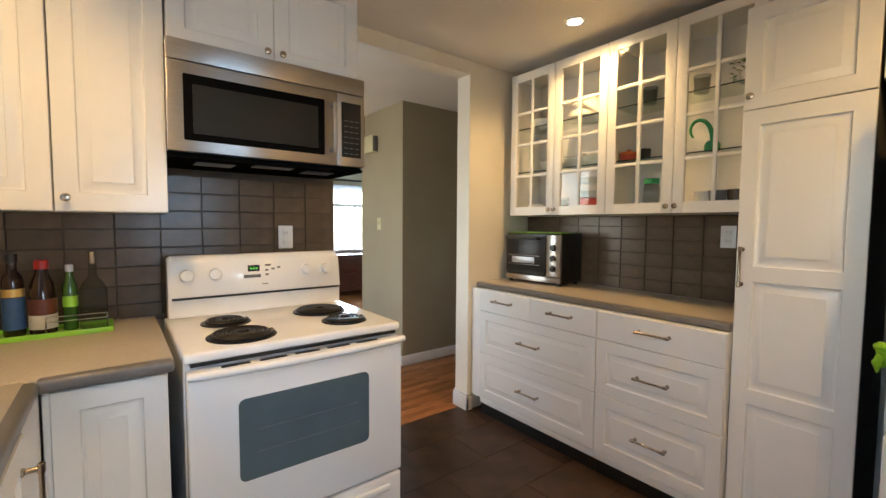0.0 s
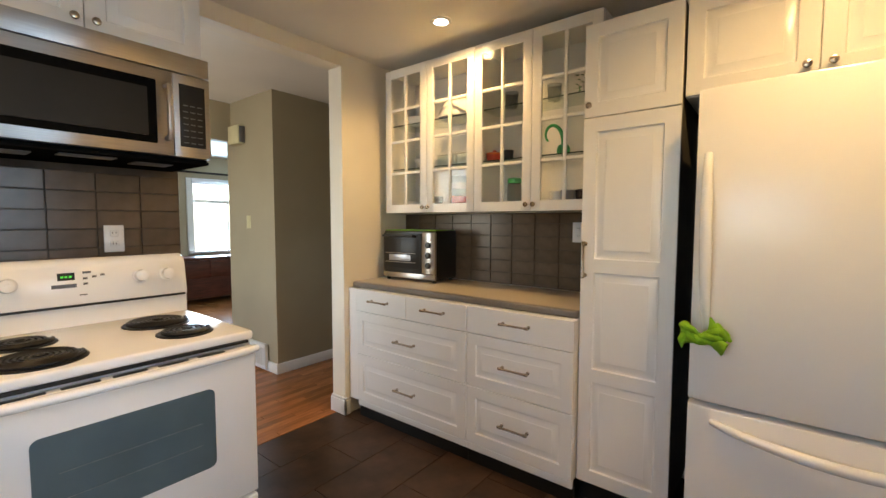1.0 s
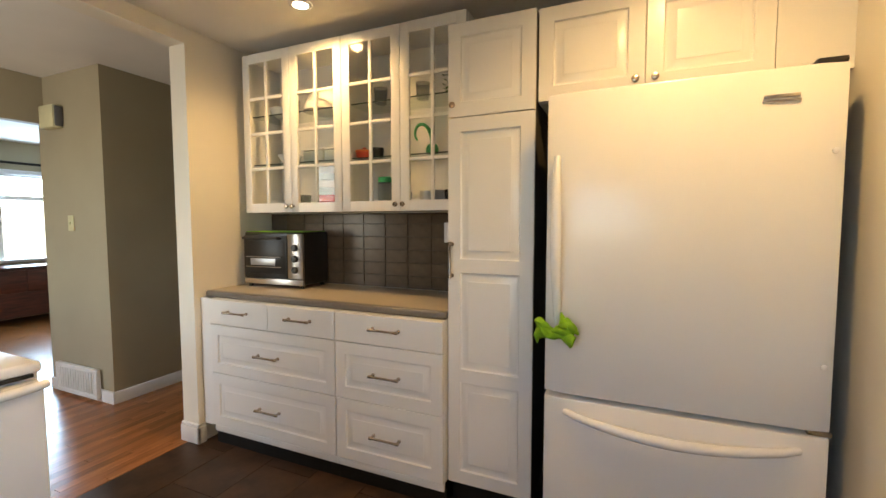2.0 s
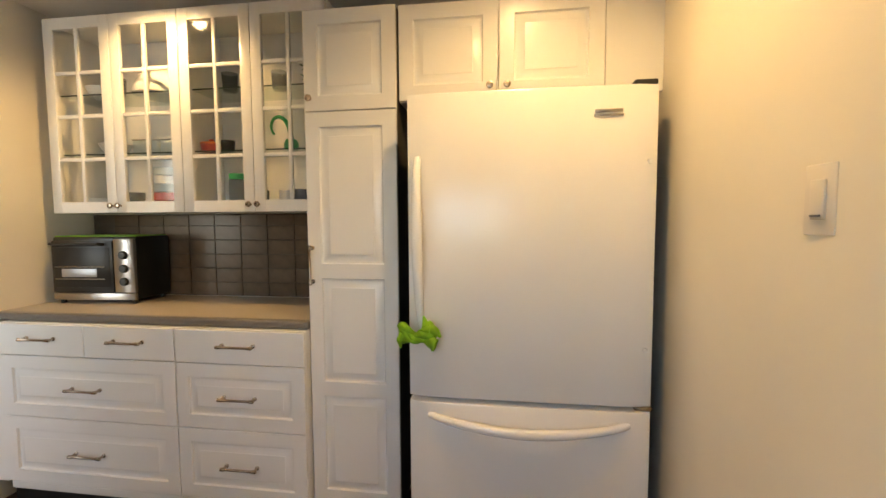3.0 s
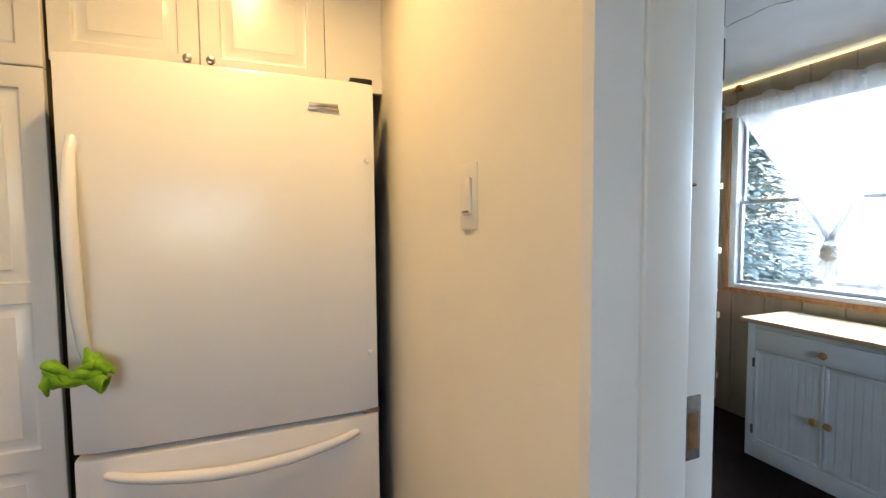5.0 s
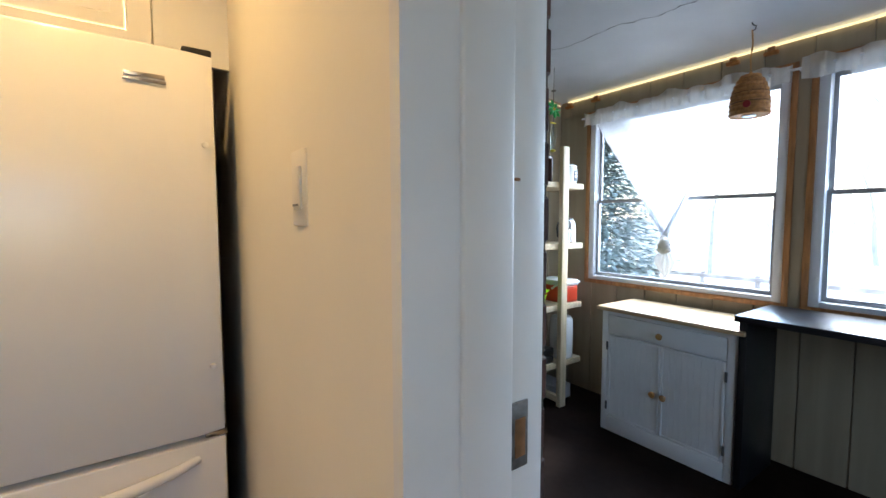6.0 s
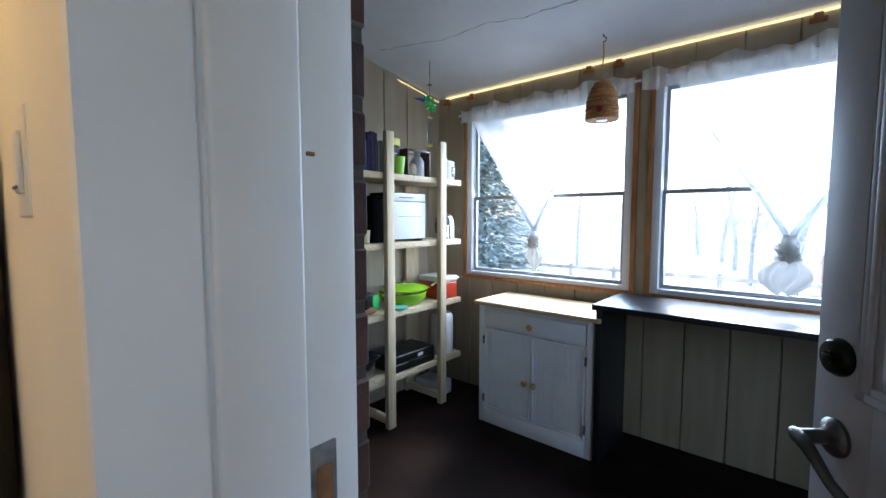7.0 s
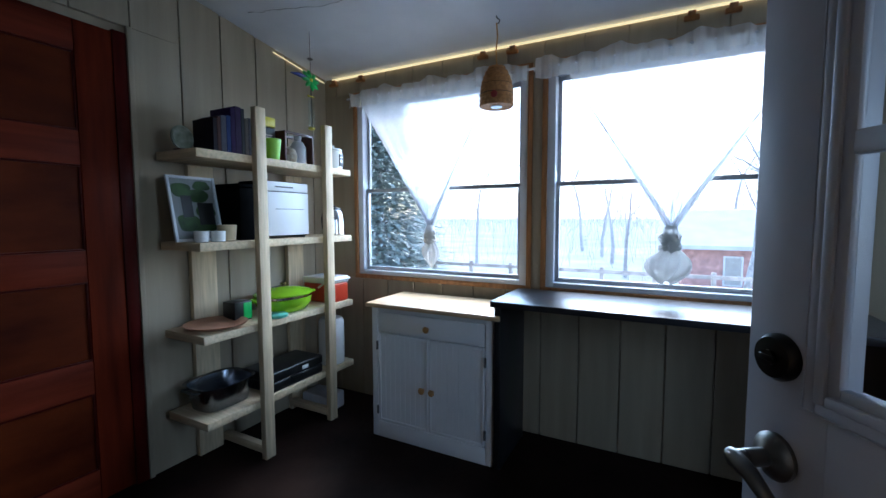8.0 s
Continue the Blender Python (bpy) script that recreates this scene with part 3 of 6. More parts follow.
box(bm, 0.643, 0.732, -0.010, 0.0, 1.684, 1.694, 0.001)
part("badge", bm, M_STEEL, d, "small silver bar badge")
for z in (1.521, 0.882):
    part("screw_cover", turned([(0.009, 0), (0.009, 0.004), (0.006, 0.006), (0.001, 0.0065)], (0.822, -0.001, z), Matrix.Rotation(radians(90), 4, "X"), 14), M_ENAMEL, d, "round white screw cover")
part("hinge_cap", slab(0.775, 0.850, 0.02, 0.09, 1.776, 1.795, 0.006), M_BLACK, f, "dark hinge cap")
part("hinge", slab(0.795, 0.855, 0.010, 0.060, 0.664, 0.6775, 0.003), M_NICKEL, f, "grey middle hinge")
d = part("freezer_drawer", bowed_front(0, FW, 0.075, 0.662), M_FRIDGE, f)
grip([(0.075 + 0.700 * i / 16, 0.006 - 0.052 * math.sin(math.pi * i / 16) ** 0.55, 0.612 - 0.030 * math.sin(math.pi * i / 16)) for i in range(17)], d, "wide bowed white freezer handle")

# ---- stove ----
SX, SY, SW = 0.798, 1.848, 0.757
s = thing("stove", "white electric coil stove with a storage drawer", "stove", (SX, SY, 0))
part("body", slab(0.002, SW - 0.002, 0.05, 0.70, 0.02, 0.882), M_ENAMEL, s)
top = part("cooktop", slab(0, SW, 0.022, 0.655, 0.8825, 0.915, 0.010, 3), M_ENAMEL, s)
for cx, cy, r in ((0.190, 0.412, 0.078), (0.195, 0.165, 0.102), (0.572, 0.412, 0.102), (0.585, 0.178, 0.078)):
    b = part("drip_pan", lathe(bmesh.new(), [(r + 0.012, 0.0), (r + 0.012, 0.003), (r + 0.006, 0.005), (r, 0.002), (0.01, 0.001)], (cx, cy, 0.9155), 36), M_BLACK, s, "black burner pan")
    bm = bmesh.new()
    turns = 6 if r > 0.09 else 4
    n = 44 * turns
    tube(bm, [(cx + (0.014 + (r - 0.016) * i / n) * math.cos(2 * math.pi * turns * i / n), cy + (0.014 + (r - 0.016) * i / n) * math.sin(2 * math.pi * turns * i / n), 0.9245) for i in range(n + 1)], 0.0068, 6)
    part("coil", bm, M_COIL, b, "dark spiral heating coil")
# back panel with sloping control face
bm = bmesh.new()
prof = [(0.600, 0.9155), (0.600, 0.985), (0.592, 1.005), (0.610, 1.140), (0.622, 1.163), (0.640, 1.172), (0.690, 1.168), (0.690, 0.9155)]
rings = []
for x, shrink in ((0.014, 1), (0.028, 0), (SW - 0.016, 0), (SW - 0.002, 1)):
    rings.append([bm.verts.new((x, y + (0.010 * shrink if y < 0.65 else -0.01 * shrink), z - 0.012 * shrink * (z > 1.1))) for y, z in prof])
for a, b in zip(rings, rings[1:]):
    for k in range(8):
        bm.faces.new((a[k], a[(k + 1) % 8], b[(k + 1) % 8], b[k]))
bm.faces.new(rings[0])
bm.faces.new(rings[-1][::-1])
bg = part("control_panel", bm, M_ENAMEL, s, "white sloping control panel")
part("vent_slot", slab(0.026, SW - 0.014, 0.588, 0.602, 0.990, 0.999), M_BLACK, bg)
tilt = Matrix.Rotation(radians(90 - 7.6), 4, "X")


def face_y(z):
    return 0.592 + (z - 1.005) / 0.135 * 0.018


for cx in (0.078, 0.185, 0.580, 0.678):
    z = 1.088
    k = part("knob", turned([(0.029, 0), (0.029, 0.004), (0.0245, 0.007), (0.0225, 0.030), (0.018, 0.033), (0.001, 0.0335)], (cx, face_y(z), z), tilt, 24), M_ENAMEL, bg, "round white control knob")
    part("grip", slab(cx - 0.0035, cx + 0.0035, face_y(z) - 0.034, face_y(z) - 0.024, z - 0.017, z + 0.013, 0.002), M_ENAMEL, k)
part("clock", slab(0.318, 0.368, face_y(1.105) - 0.002, face_y(1.105) + 0.004, 1.092, 1.120), M_BLKGLASS, bg, "black clock display")
bm = bmesh.new()
for k in range(3):
    box(bm, 0.327 + k * 0.012, 0.335 + k * 0.012, face_y(1.105) - 0.0032, face_y(1.105), 1.102, 1.109)
part("digits", bm, M_LCD, bg, "glowing green digits")
bm = slab(0.300, 0.372, face_y(1.070) - 0.0015, face_y(1.07) + 0.003, 1.064, 1.078)
for k, (a, z) in enumerate(((0.392, 1.118), (0.392, 1.095), (0.392, 1.075), (0.420, 1.100), (0.446, 1.105), (0.404, 1.118))):
    box(bm, a, a + 0.014, face_y(z) - 0.0015, face_y(z) + 0.003, z - 0.004, z + 0.004)
box(bm, 0.378, 0.402, face_y(1.035) - 0.0015, face_y(1.035) + 0.003, 1.032, 1.036)
part("button", bm, M_GREYPRINT, bg, "grey printed buttons")
d = part("oven_door", slab(0.006, SW - 0.006, 0.0, 0.048, 0.315, 0.862, 0.008, 3), M_ENAMEL, s)
part("oven_window", rounded_plate(0.145, 0.603, 0.478, 0.750, 0.022, -0.0025, 0.004), M_OVENGLASS, d, "dark blue grey oven glass")
for z in (0.565, 0.640):
    part("oven_rack", slab(0.20, 0.56, -0.0034, -0.0020, z, z + 0.0016), M_RACK, d, "rack rod seen through the glass")
bm = bmesh.new()
n = 14
tube(bm, [(0.008 + (SW - 0.016) * i / n, -0.012 - 0.026 * math.sin(math.pi * i / n) ** 0.5, 0.856) for i in range(n + 1)], 0.016, 12)
for v in bm.verts:
    v.co.z = 0.856 + (v.co.z - 0.856) * 0.85
part("handle", bm, M_ENAMEL, d, "white bowed oven handle")
part("vent_gap", slab(0.02, SW - 0.02, 0.024, 0.05, 0.8720, 0.8818), M_BLACK, s)
for k in range(5):
    part("vent_slot", slab(0.10 + k * 0.115, 0.185 + k * 0.115, 0.004, 0.02, 0.8622, 0.8645), M_BLACK, d)
d = part("storage_drawer", slab(0.006, SW - 0.006, 0.004, 0.048, 0.055, 0.303, 0.008, 3), M_ENAMEL, s)
part("drawer_grip", slab(0.06, SW - 0.06, -0.008, 0.006, 0.245, 0.272, 0.006, 3), M_ENAMEL, d)
part("toe_board", slab(0.02, SW - 0.02, 0.06, 0.08, 0.0, 0.055), M_BLACK, s)

# ---- over-range microwave ----
m = thing("microwave", "stainless over-range microwave with a dark window", "microwave", (0.806, 2.205, 1.545))
MW, MH = 0.765, 0.415
part("body", slab(0.002, MW - 0.002, 0.035, 0.420, 0.012, MH, 0.003), M_MATTE, m)
bm = slab(0, MW, 0, 0.036, MH - 0.072, MH, 0.002)
part("vent_panel", bm, M_STEEL, m, "brushed steel vent panel")
d = part("door", slab(0, 0.630, 0, 0.034, 0.022, MH - 0.076, 0.002), M_STEEL, m)
part("window_frame", rounded_plate(0.050, 0.574, 0.062, MH - 0.118, 0.006, -0.002, 0.004), M_MATTE, d)
part("window", rounded_plate(0.080, 0.545, 0.088, MH - 0.152, 0.004, -0.0035, 0.0), M_MWGLASS, d, "smoked grey microwave window")
bm = bmesh.new()
tube(bm, [(0.606, -0.002, 0.084), (0.606, -0.034, 0.086), (0.606, -0.042, 0.100), (0.606, -0.042, 0.262), (0.606, -0.034, 0.276), (0.606, -0.002, 0.278)], [0.010, 0.011, 0.011, 0.011, 0.011, 0.010], 12)
part("handle", bm, M_STEEL, d, "upright steel handle")
c = part("control_panel", slab(0.6315, MW, 0, 0.034, 0.022, MH - 0.076, 0.002), M_STEEL, m)
part("keypad", slab(0.652, 0.746, -0.002, 0.004, 0.062, MH - 0.112, 0.002), M_BLKGLASS, c)
for r in range(7):
    for k in range(3):
        part("key", slab(0.664 + k * 0.026, 0.682 + k * 0.026, -0.0032, -0.0015, 0.076 + r * 0.024, 0.080 + r * 0.024), M_GREYPRINT, c)
bm = slab(0.005, MW - 0.005, 0.012, 0.40, 0.0, 0.0115, 0.002)
u = part("underside", bm, M_MATTE, m)
for a, b in ((0.10, 0.24), (0.53, 0.66)):
    part("grease_filter", slab(a, b, 0.10, 0.20, -0.004, -0.0005, 0.001), M_GREYPRINT, u, "grey mesh filter")
part("lamp_cover", slab(0.30, 0.46, 0.05, 0.12, -0.004, -0.0005, 0.001), M_GREYPRINT, u)

# ---- upper cabinets along the stove wall ----


def wall_cabinet(x0, w, z0, z1, doors, label, knobs, depth=0.335):
    c = thing("wall_cabinet", label, "cabinet", (x0, 2.285, z0))
    part("body", slab(0.001, w - 0.001, 0.021, depth, 0, z1 - z0), M_WHITE, c)
    dw = w / doors
    for k in range(doors):
        fw, fh = dw - 0.003, z1 - z0 - 0.003
        d = part("door", front_panel(fw, fh, 0.019, inset(fw, fh, 0.06), (k * dw + 0.0015, 0, 0.0015)), M_WHITE, c)
        if knobs[k] in "lr":
            knob(d, k * dw + (0.030 if knobs[k] == "l" else dw - 0.030), 0, 0.045)
    return c


wall_cabinet(0.815, 0.765, 1.968, 2.37, 2, "white two door cabinet over the microwave", "rl")
wall_cabinet(0.495, 0.315, 1.345, 2.37, 1, "white wall cabinet beside the microwave", "l")
wall_cabinet(0.040, 0.453, 1.345, 2.37, 1, "white corner wall cabinet", "-")

# ---- corner base cabinets and worktop ----
c = thing("base_cabinet", "white base cabinet beside the stove", "cabinet", (0.500, 1.885, 0))
part("body", slab(0.0, 0.262, 0.021, 0.70, 0.10, 0.871), M_WHITE, c)
part("filler_strip", slab(-0.013, 0.001, 0.006, 0.03, 0.115, 0.871), M_WHITE, c)
# toe board blackened for the shadow under the cabinet
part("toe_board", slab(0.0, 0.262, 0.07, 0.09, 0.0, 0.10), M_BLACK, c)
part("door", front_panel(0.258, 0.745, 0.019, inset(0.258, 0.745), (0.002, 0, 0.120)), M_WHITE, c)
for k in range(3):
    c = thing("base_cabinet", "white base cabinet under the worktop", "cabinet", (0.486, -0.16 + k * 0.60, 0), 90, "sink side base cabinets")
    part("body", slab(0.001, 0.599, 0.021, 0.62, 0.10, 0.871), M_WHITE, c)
    # blackened in the same way for the shadow at the floor
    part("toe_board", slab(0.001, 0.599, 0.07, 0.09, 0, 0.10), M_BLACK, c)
    d = part("door", front_panel(0.597, 0.745, 0.019, inset(0.597, 0.745), (0.0015, 0, 0.120)), M_WHITE, c)
    bar_handle(d, 0.545, 0, 0.735, 0.165, True)
single("cabinet_filler", slab(0, 0.238, 0.004, 0.03, 0.115, 0.871), M_WHITE, "white corner filler under the worktop", "filler", (0.486, 1.642, 0), 90)
worktop([(-0.655, 0.292, 0.03, 0.756, 0.872, 0.910), (-0.655, -0.02, -1.90, 0.03, 0.872, 0.910)], "grey brown laminate corner worktop", (0.486, 1.860, 0), 0,
        [(-0.008, 0.292, 0, 0.045, 0.8722, 0.9095), (-0.045, 0.0, -1.90, 0.012, 0.8722, 0.9095)])

# ---- light switch and outlets ----
sw = thing("light_switch", "white rocker dimmer switch plate", "switch", (1.822, SOUTH - 0.0135, 1.360), 182.06)
part("plate", slab(-0.036, 0.036, -0.006, 0.0, -0.062, 0.062, 0.003), M_SWITCH, sw)
part("rocker", slab(-0.017, 0.017, -0.011, -0.005, -0.035, 0.035, 0.003), M_SWITCH, sw)
part("slider", slab(-0.012, 0.012, -0.013, -0.010, -0.030, -0.026, 0.001), M_GREYPRINT, sw)


def outlet(name, at, rz):
    o = thing(name, "white wall outlet plate", "outlet", at, rz)
    part("plate", slab(-0.036, 0.036, -0.006, 0, -0.058, 0.058, 0.003), M_ENAMEL, o)
    for z in (-0.022, 0.022):
        q = part("socket", slab(-0.015, 0.015, -0.009, -0.005, z - 0.014, z + 0.014, 0.003), M_ENAMEL, o)
        bm = slab(-0.007, -0.005, -0.0096, -0.0085, z - 0.003, z + 0.007)
        box(bm, 0.005, 0.007, -0.0096, -0.0085, z - 0.003, z + 0.006)
        part("slot", bm, M_BLACK, q)
    return o


outlet("outlet", (1.335, NORTH - 0.0125, 1.240), 0)
outlet("outlet", (EAST - 0.0135, 1.26, 1.255), -90)

# ---- recessed lights ----
M_BULB = emitter("lamp_glow", (1.0, 0.86, 0.62), 2.2)
# the third fitting is assumed too, made for the added lamp
for lx, ly, _, _ in DOWNLIGHTS:
    t = thing("recessed_light", "recessed ceiling light with a white ring", "ceiling light", (lx, ly, CEIL), group="recessed lights")
    part("ring", lathe(bmesh.new(), [(0.040, -0.002), (0.042, -0.006), (0.056, -0.005), (0.060, -0.001), (0.060, 0.0)], seg=32), M_ENAMEL, t)
    part("bulb", lathe(bmesh.new(), [(0.036, -0.0015), (0.036, -0.007), (0.02, -0.009), (0.001, -0.0095)], seg=24), M_BULB, t, "glowing warm bulb")

# ---- toaster oven ----
to = thing("toaster_oven", "black and steel toaster oven on the worktop", "toaster oven", (2.870, 2.555, 0.9105), -86)
TWD, THT, TDP = 0.455, 0.345, 0.255
for u, v in ((0.03, 0.03), (TWD - 0.03, 0.03), (0.03, TDP - 0.03), (TWD - 0.03, TDP - 0.03)):
    part("foot", lathe(bmesh.new(), [(0.014, 0), (0.014, 0.018)], (u, v, 0), 12), M_BLACK, to)
part("body", slab(0, TWD, 0.012, TDP, 0.0185, THT, 0.012, 3), M_BLACK, to)
part("top_plate", slab(0.01, TWD - 0.01, 0.02, TDP - 0.01, THT - 0.001, THT + 0.004, 0.002), M_LIMEP, to, "lime green edge on the top")
part("base_bar", slab(0.003, TWD - 0.003, 0.0, 0.02, 0.019, 0.055, 0.004), M_STEEL, to)
d = part("door", slab(0.006, 0.338, 0.0, 0.018, 0.058, THT - 0.022, 0.004), M_BLACK, to)
part("glass", slab(0.022, 0.322, -0.002, 0.004, 0.085, THT - 0.055, 0.001), M_BLKGLASS, d, "dark door glass")
bm = bmesh.new()
for z in (0.128, 0.190):
    tube(bm, [(0.026, -0.003, z), (0.292, -0.003, z)], 0.0025, 6)
part("rack", bm, M_STEEL, d)
# pale plate laid on the door to paint a glint in the glass
part("glass_glint", slab(0.06, 0.25, -0.0035, -0.0015, 0.138, 0.180, 0.001), M_ALU, d, "pale plate standing for a glint on the glass")
bm = bmesh.new()
tube(bm, [(0.03, 0.0, THT - 0.040), (0.03, -0.030, THT - 0.036), (0.29, -0.030, THT - 0.036), (0.29, 0.0, THT - 0.040)], 0.008, 10)
part("handle", bm, M_BLACK, d)
c = part("control_panel", slab(0.342, TWD - 0.003, 0.0, 0.02, 0.058, THT - 0.012, 0.004), M_STEEL, to)
for z in (0.115, 0.182, 0.250):
    part("dial", turned([(0.021, 0), (0.020, 0.012), (0.016, 0.016), (0.001, 0.0165)], (0.397, 0, z), Matrix.Rotation(radians(90), 4, "X"), 20), M_BLACK, c, "black dial")

# ---- tray of bottles ----
tr = thing("tray", "lime green plastic tray on the worktop", "tray", (0.255, 2.375, 0.9105))
bm = slab(0, 0.380, 0, 0.155, 0, 0.005, 0.001)
box(bm, 0, 0.380, 0, 0.006, 0.0045, 0.018, 0.002)
box(bm, 0, 0.380, 0.149, 0.155, 0.0045, 0.018, 0.002)
box(bm, 0, 0.006, 0.006, 0.149, 0.0045, 0.018, 0.002)
box(bm, 0.374, 0.380, 0.006, 0.149, 0.0045, 0.018, 0.002)
part("tray_pan", bm, M_LIMEP, tr)
M_DARKOIL = material("dark_sauce_glass", (0.025, 0.010, 0.006), 0.08, vary=0.1)
M_LABEL_B = material("blue_paper_label", (0.03, 0.085, 0.21), 0.5, vary=0.1, scale=30)
M_LABEL_R = material("red_paper_label", (0.11, 0.025, 0.012), 0.5, vary=0.2, scale=40)
M_PAPER = material("cream_paper", (0.52, 0.47, 0.40), 0.6, vary=0.05, scale=30)
M_REDCAP = material("red_cap", (0.40, 0.015, 0.012), 0.35, vary=0.03)
M_GOLDCAP = material("gold_cap", (0.70, 0.48, 0.16), 0.35, 0.6, vary=0.05)
M_GREENB = material("green_bottle", (0.04, 0.11, 0.02), 0.1, vary=0.1)
M_CLEAR = glassy("clear_bottle", (0.93, 0.96, 0.96), 0.8, 0.03)


def bottle(x, y, body, profile, label, cap, cap_mat, bands=(), neck=None):
    b = thing("bottle", label, "bottle", (x, y, 0.9160), group="bottles on the tray")
    part("glass_body", lathe(bmesh.new(), profile, seg=24), body, b)
    r, z = profile[-1]
    part("cap", lathe(bmesh.new(), [(cap[0], z - 0.002), (cap[0], z + cap[1] - 0.003), (cap[0] - 0.003, z + cap[1])], seg=18), cap_mat, b)
    for r0, z0, z1, m, what in bands:
        part("label_band", lathe(bmesh.new(), [(r0 - 0.002, z0), (r0 + 0.0008, z0 + 0.0004), (r0 + 0.0008, z1 - 0.0004), (r0 - 0.002, z1)], seg=24), m, b, what)
    return b


bottle(0.366, 2.455, M_DARKOIL, [(0.026, 0), (0.029, 0.004), (0.029, 0.185), (0.026, 0.205), (0.014, 0.225), (0.013, 0.255)], "dark oil bottle with a blue label", (0.016, 0.032), M_BLACK, [(0.029, 0.025, 0.135, M_LABEL_B, "blue label"), (0.029, 0.137, 0.165, M_GOLDCAP, "gold label band")])
bottle(0.440, 2.450, M_DARKOIL, [(0.032, 0), (0.037, 0.004), (0.038, 0.120), (0.032, 0.175), (0.018, 0.215), (0.017, 0.230)], "dark sauce bottle with a red cap", (0.020, 0.030), M_REDCAP, [(0.038, 0.020, 0.070, M_PAPER, "cream label"), (0.038, 0.071, 0.125, M_LABEL_R, "red label")])
bottle(0.512, 2.470, M_GREENB, [(0.018, 0), (0.021, 0.004), (0.021, 0.160), (0.012, 0.190), (0.011, 0.215)], "slim green glass bottle", (0.012, 0.024), M_VINYL, [(0.021, 0.085, 0.125, M_LIMEP, "bright green label")])
bottle(0.578, 2.465, M_CLEAR, [(0.038, 0), (0.042, 0.005), (0.042, 0.140), (0.030, 0.170), (0.013, 0.190), (0.012, 0.240)], "clear glass bottle with a steel pourer", (0.010, 0.045), M_NICKEL)
bm = bmesh.new()
for z in (0.045, 0.062):
    tube(bm, [(0.450, 2.400, 0.9160 + z), (0.618, 2.400, 0.9160 + z)], 0.0022, 8)
    for x in (0.450, 0.618):
        tube(bm, [(x, 2.400, 0.9160), (x, 2.400, 0.9160 + z)], 0.0022, 8)
single("wire_rack", bm, M_CHROME, "small chrome wire rack on the tray", "rack")

# ---- lime towel on the fridge handle ----
def smooth_path(points, radii, steps=6):
    """A rounded path through points (Catmull-Rom) with its radii."""
    p = [Vector(q) for q in points]
    p = [2 * p[0] - p[1]] + p + [2 * p[-1] - p[-2]]
    out, rad = [], []
    for k in range(1, len(p) - 2):
        for i in range(steps + (k == len(p) - 3)):
            t = i / steps
            a, b, c, d = p[k - 1:k + 3]
            out.append(0.5 * (2 * b + (c - a) * t + (2 * a - 5 * b + 4 * c - d) * t * t + (3 * b - a - 3 * c + d) * t ** 3))
            rad.append(radii[k - 1] + (radii[k] - radii[k - 1]) * t)
    return out, rad


bm = bmesh.new()
core, _ = smooth_path([(-0.012, 0.066, 0.925), (-0.026, 0.036, 0.913), (-0.032, 0.004, 0.909), (-0.028, -0.028, 0.920), (-0.018, -0.052, 0.936)], [1] * 5)
for k in range(5):
    pts, rad = [], []
    for i, c in enumerate(core):
        u = i / (len(core) - 1)
        a = 2 * math.pi * k / 5 + 4.2 * u
        swell = 0.010 + 0.010 * abs(2 * u - 0.9)
        pts.append(c + Vector((swell * math.cos(a), 0, swell * math.sin(a))))
        rad.append(0.0105 + 0.004 * abs(2 * u - 1))
    tube(bm, pts, rad, 10)
for pts, rad in (([(0.004, 0.052, 0.936), (-0.018, 0.074, 0.944), (-0.034, 0.062, 0.948), (-0.038, 0.036, 0.934), (-0.034, 0.010, 0.916)], (0.008, 0.013, 0.012, 0.011, 0.007)),
                 ([(-0.020, 0.046, 0.922), (-0.036, 0.066, 0.916), (-0.030, 0.074, 0.896), (-0.022, 0.075, 0.868)], (0.010, 0.013, 0.013, 0.004)),
                 ([(-0.010, 0.060, 0.930), (-0.018, 0.066, 0.905), (-0.012, 0.062, 0.880)], (0.012, 0.012, 0.004)),
                 ([(-0.026, -0.034, 0.922), (-0.022, -0.030, 0.952), (-0.010, -0.020, 0.980)], (0.020, 0.016, 0.004)),
                 ([(-0.020, -0.026, 0.940), (-0.026, -0.050, 0.936), (-0.022, -0.076, 0.914)], (0.016, 0.018, 0.010)),
                 ([(-0.016, -0.040, 0.950), (-0.014, -0.066, 0.930), (-0.010, -0.088, 0.906)], (0.010, 0.014, 0.006))):
    tube(bm, *smooth_path(pts, rad), 12)
for turn, length in ((0.0, 0.026), (0.5, 0.022)):
    pts, rad = smooth_path([(-0.030, -0.020, 0.908), (-0.038, -0.040 - 0.5 * length, 0.897), (-0.040, -0.048 - length, 0.886)], (0.010, 0.019 - 0.006 * turn, 0.025 - 0.008 * turn))
    tube(bm, pts, rad, 14, False)
for v in bm.verts:
    v.co.y *= 0.86
    q = v.co * 42
    v.co += 0.005 * Vector((noise.noise(q), noise.noise(q + Vector((7, 0, 0))), noise.noise(q + Vector((0, 9, 0)))))
single("towel", bm, M_LIME, "lime green cloth twisted round the fridge handle", "towel", (2.452, 0.545, 0.014))

# ---- things behind the glazed doors ----
M_CHINA = material("white_china", (0.78, 0.77, 0.74), 0.2, vary=0.02)
M_REDP = material("red_enamel", (0.55, 0.05, 0.02), 0.3, vary=0.05)
M_ORANGE = material("orange_enamel", (0.75, 0.16, 0.01), 0.3, vary=0.05)
M_MILKY = material("milky_food_plastic", (0.52, 0.60, 0.60), 0.35, vary=0.04)
M_JARGREY = material("grey_glaze", (0.22, 0.23, 0.26), 0.3, vary=0.08)
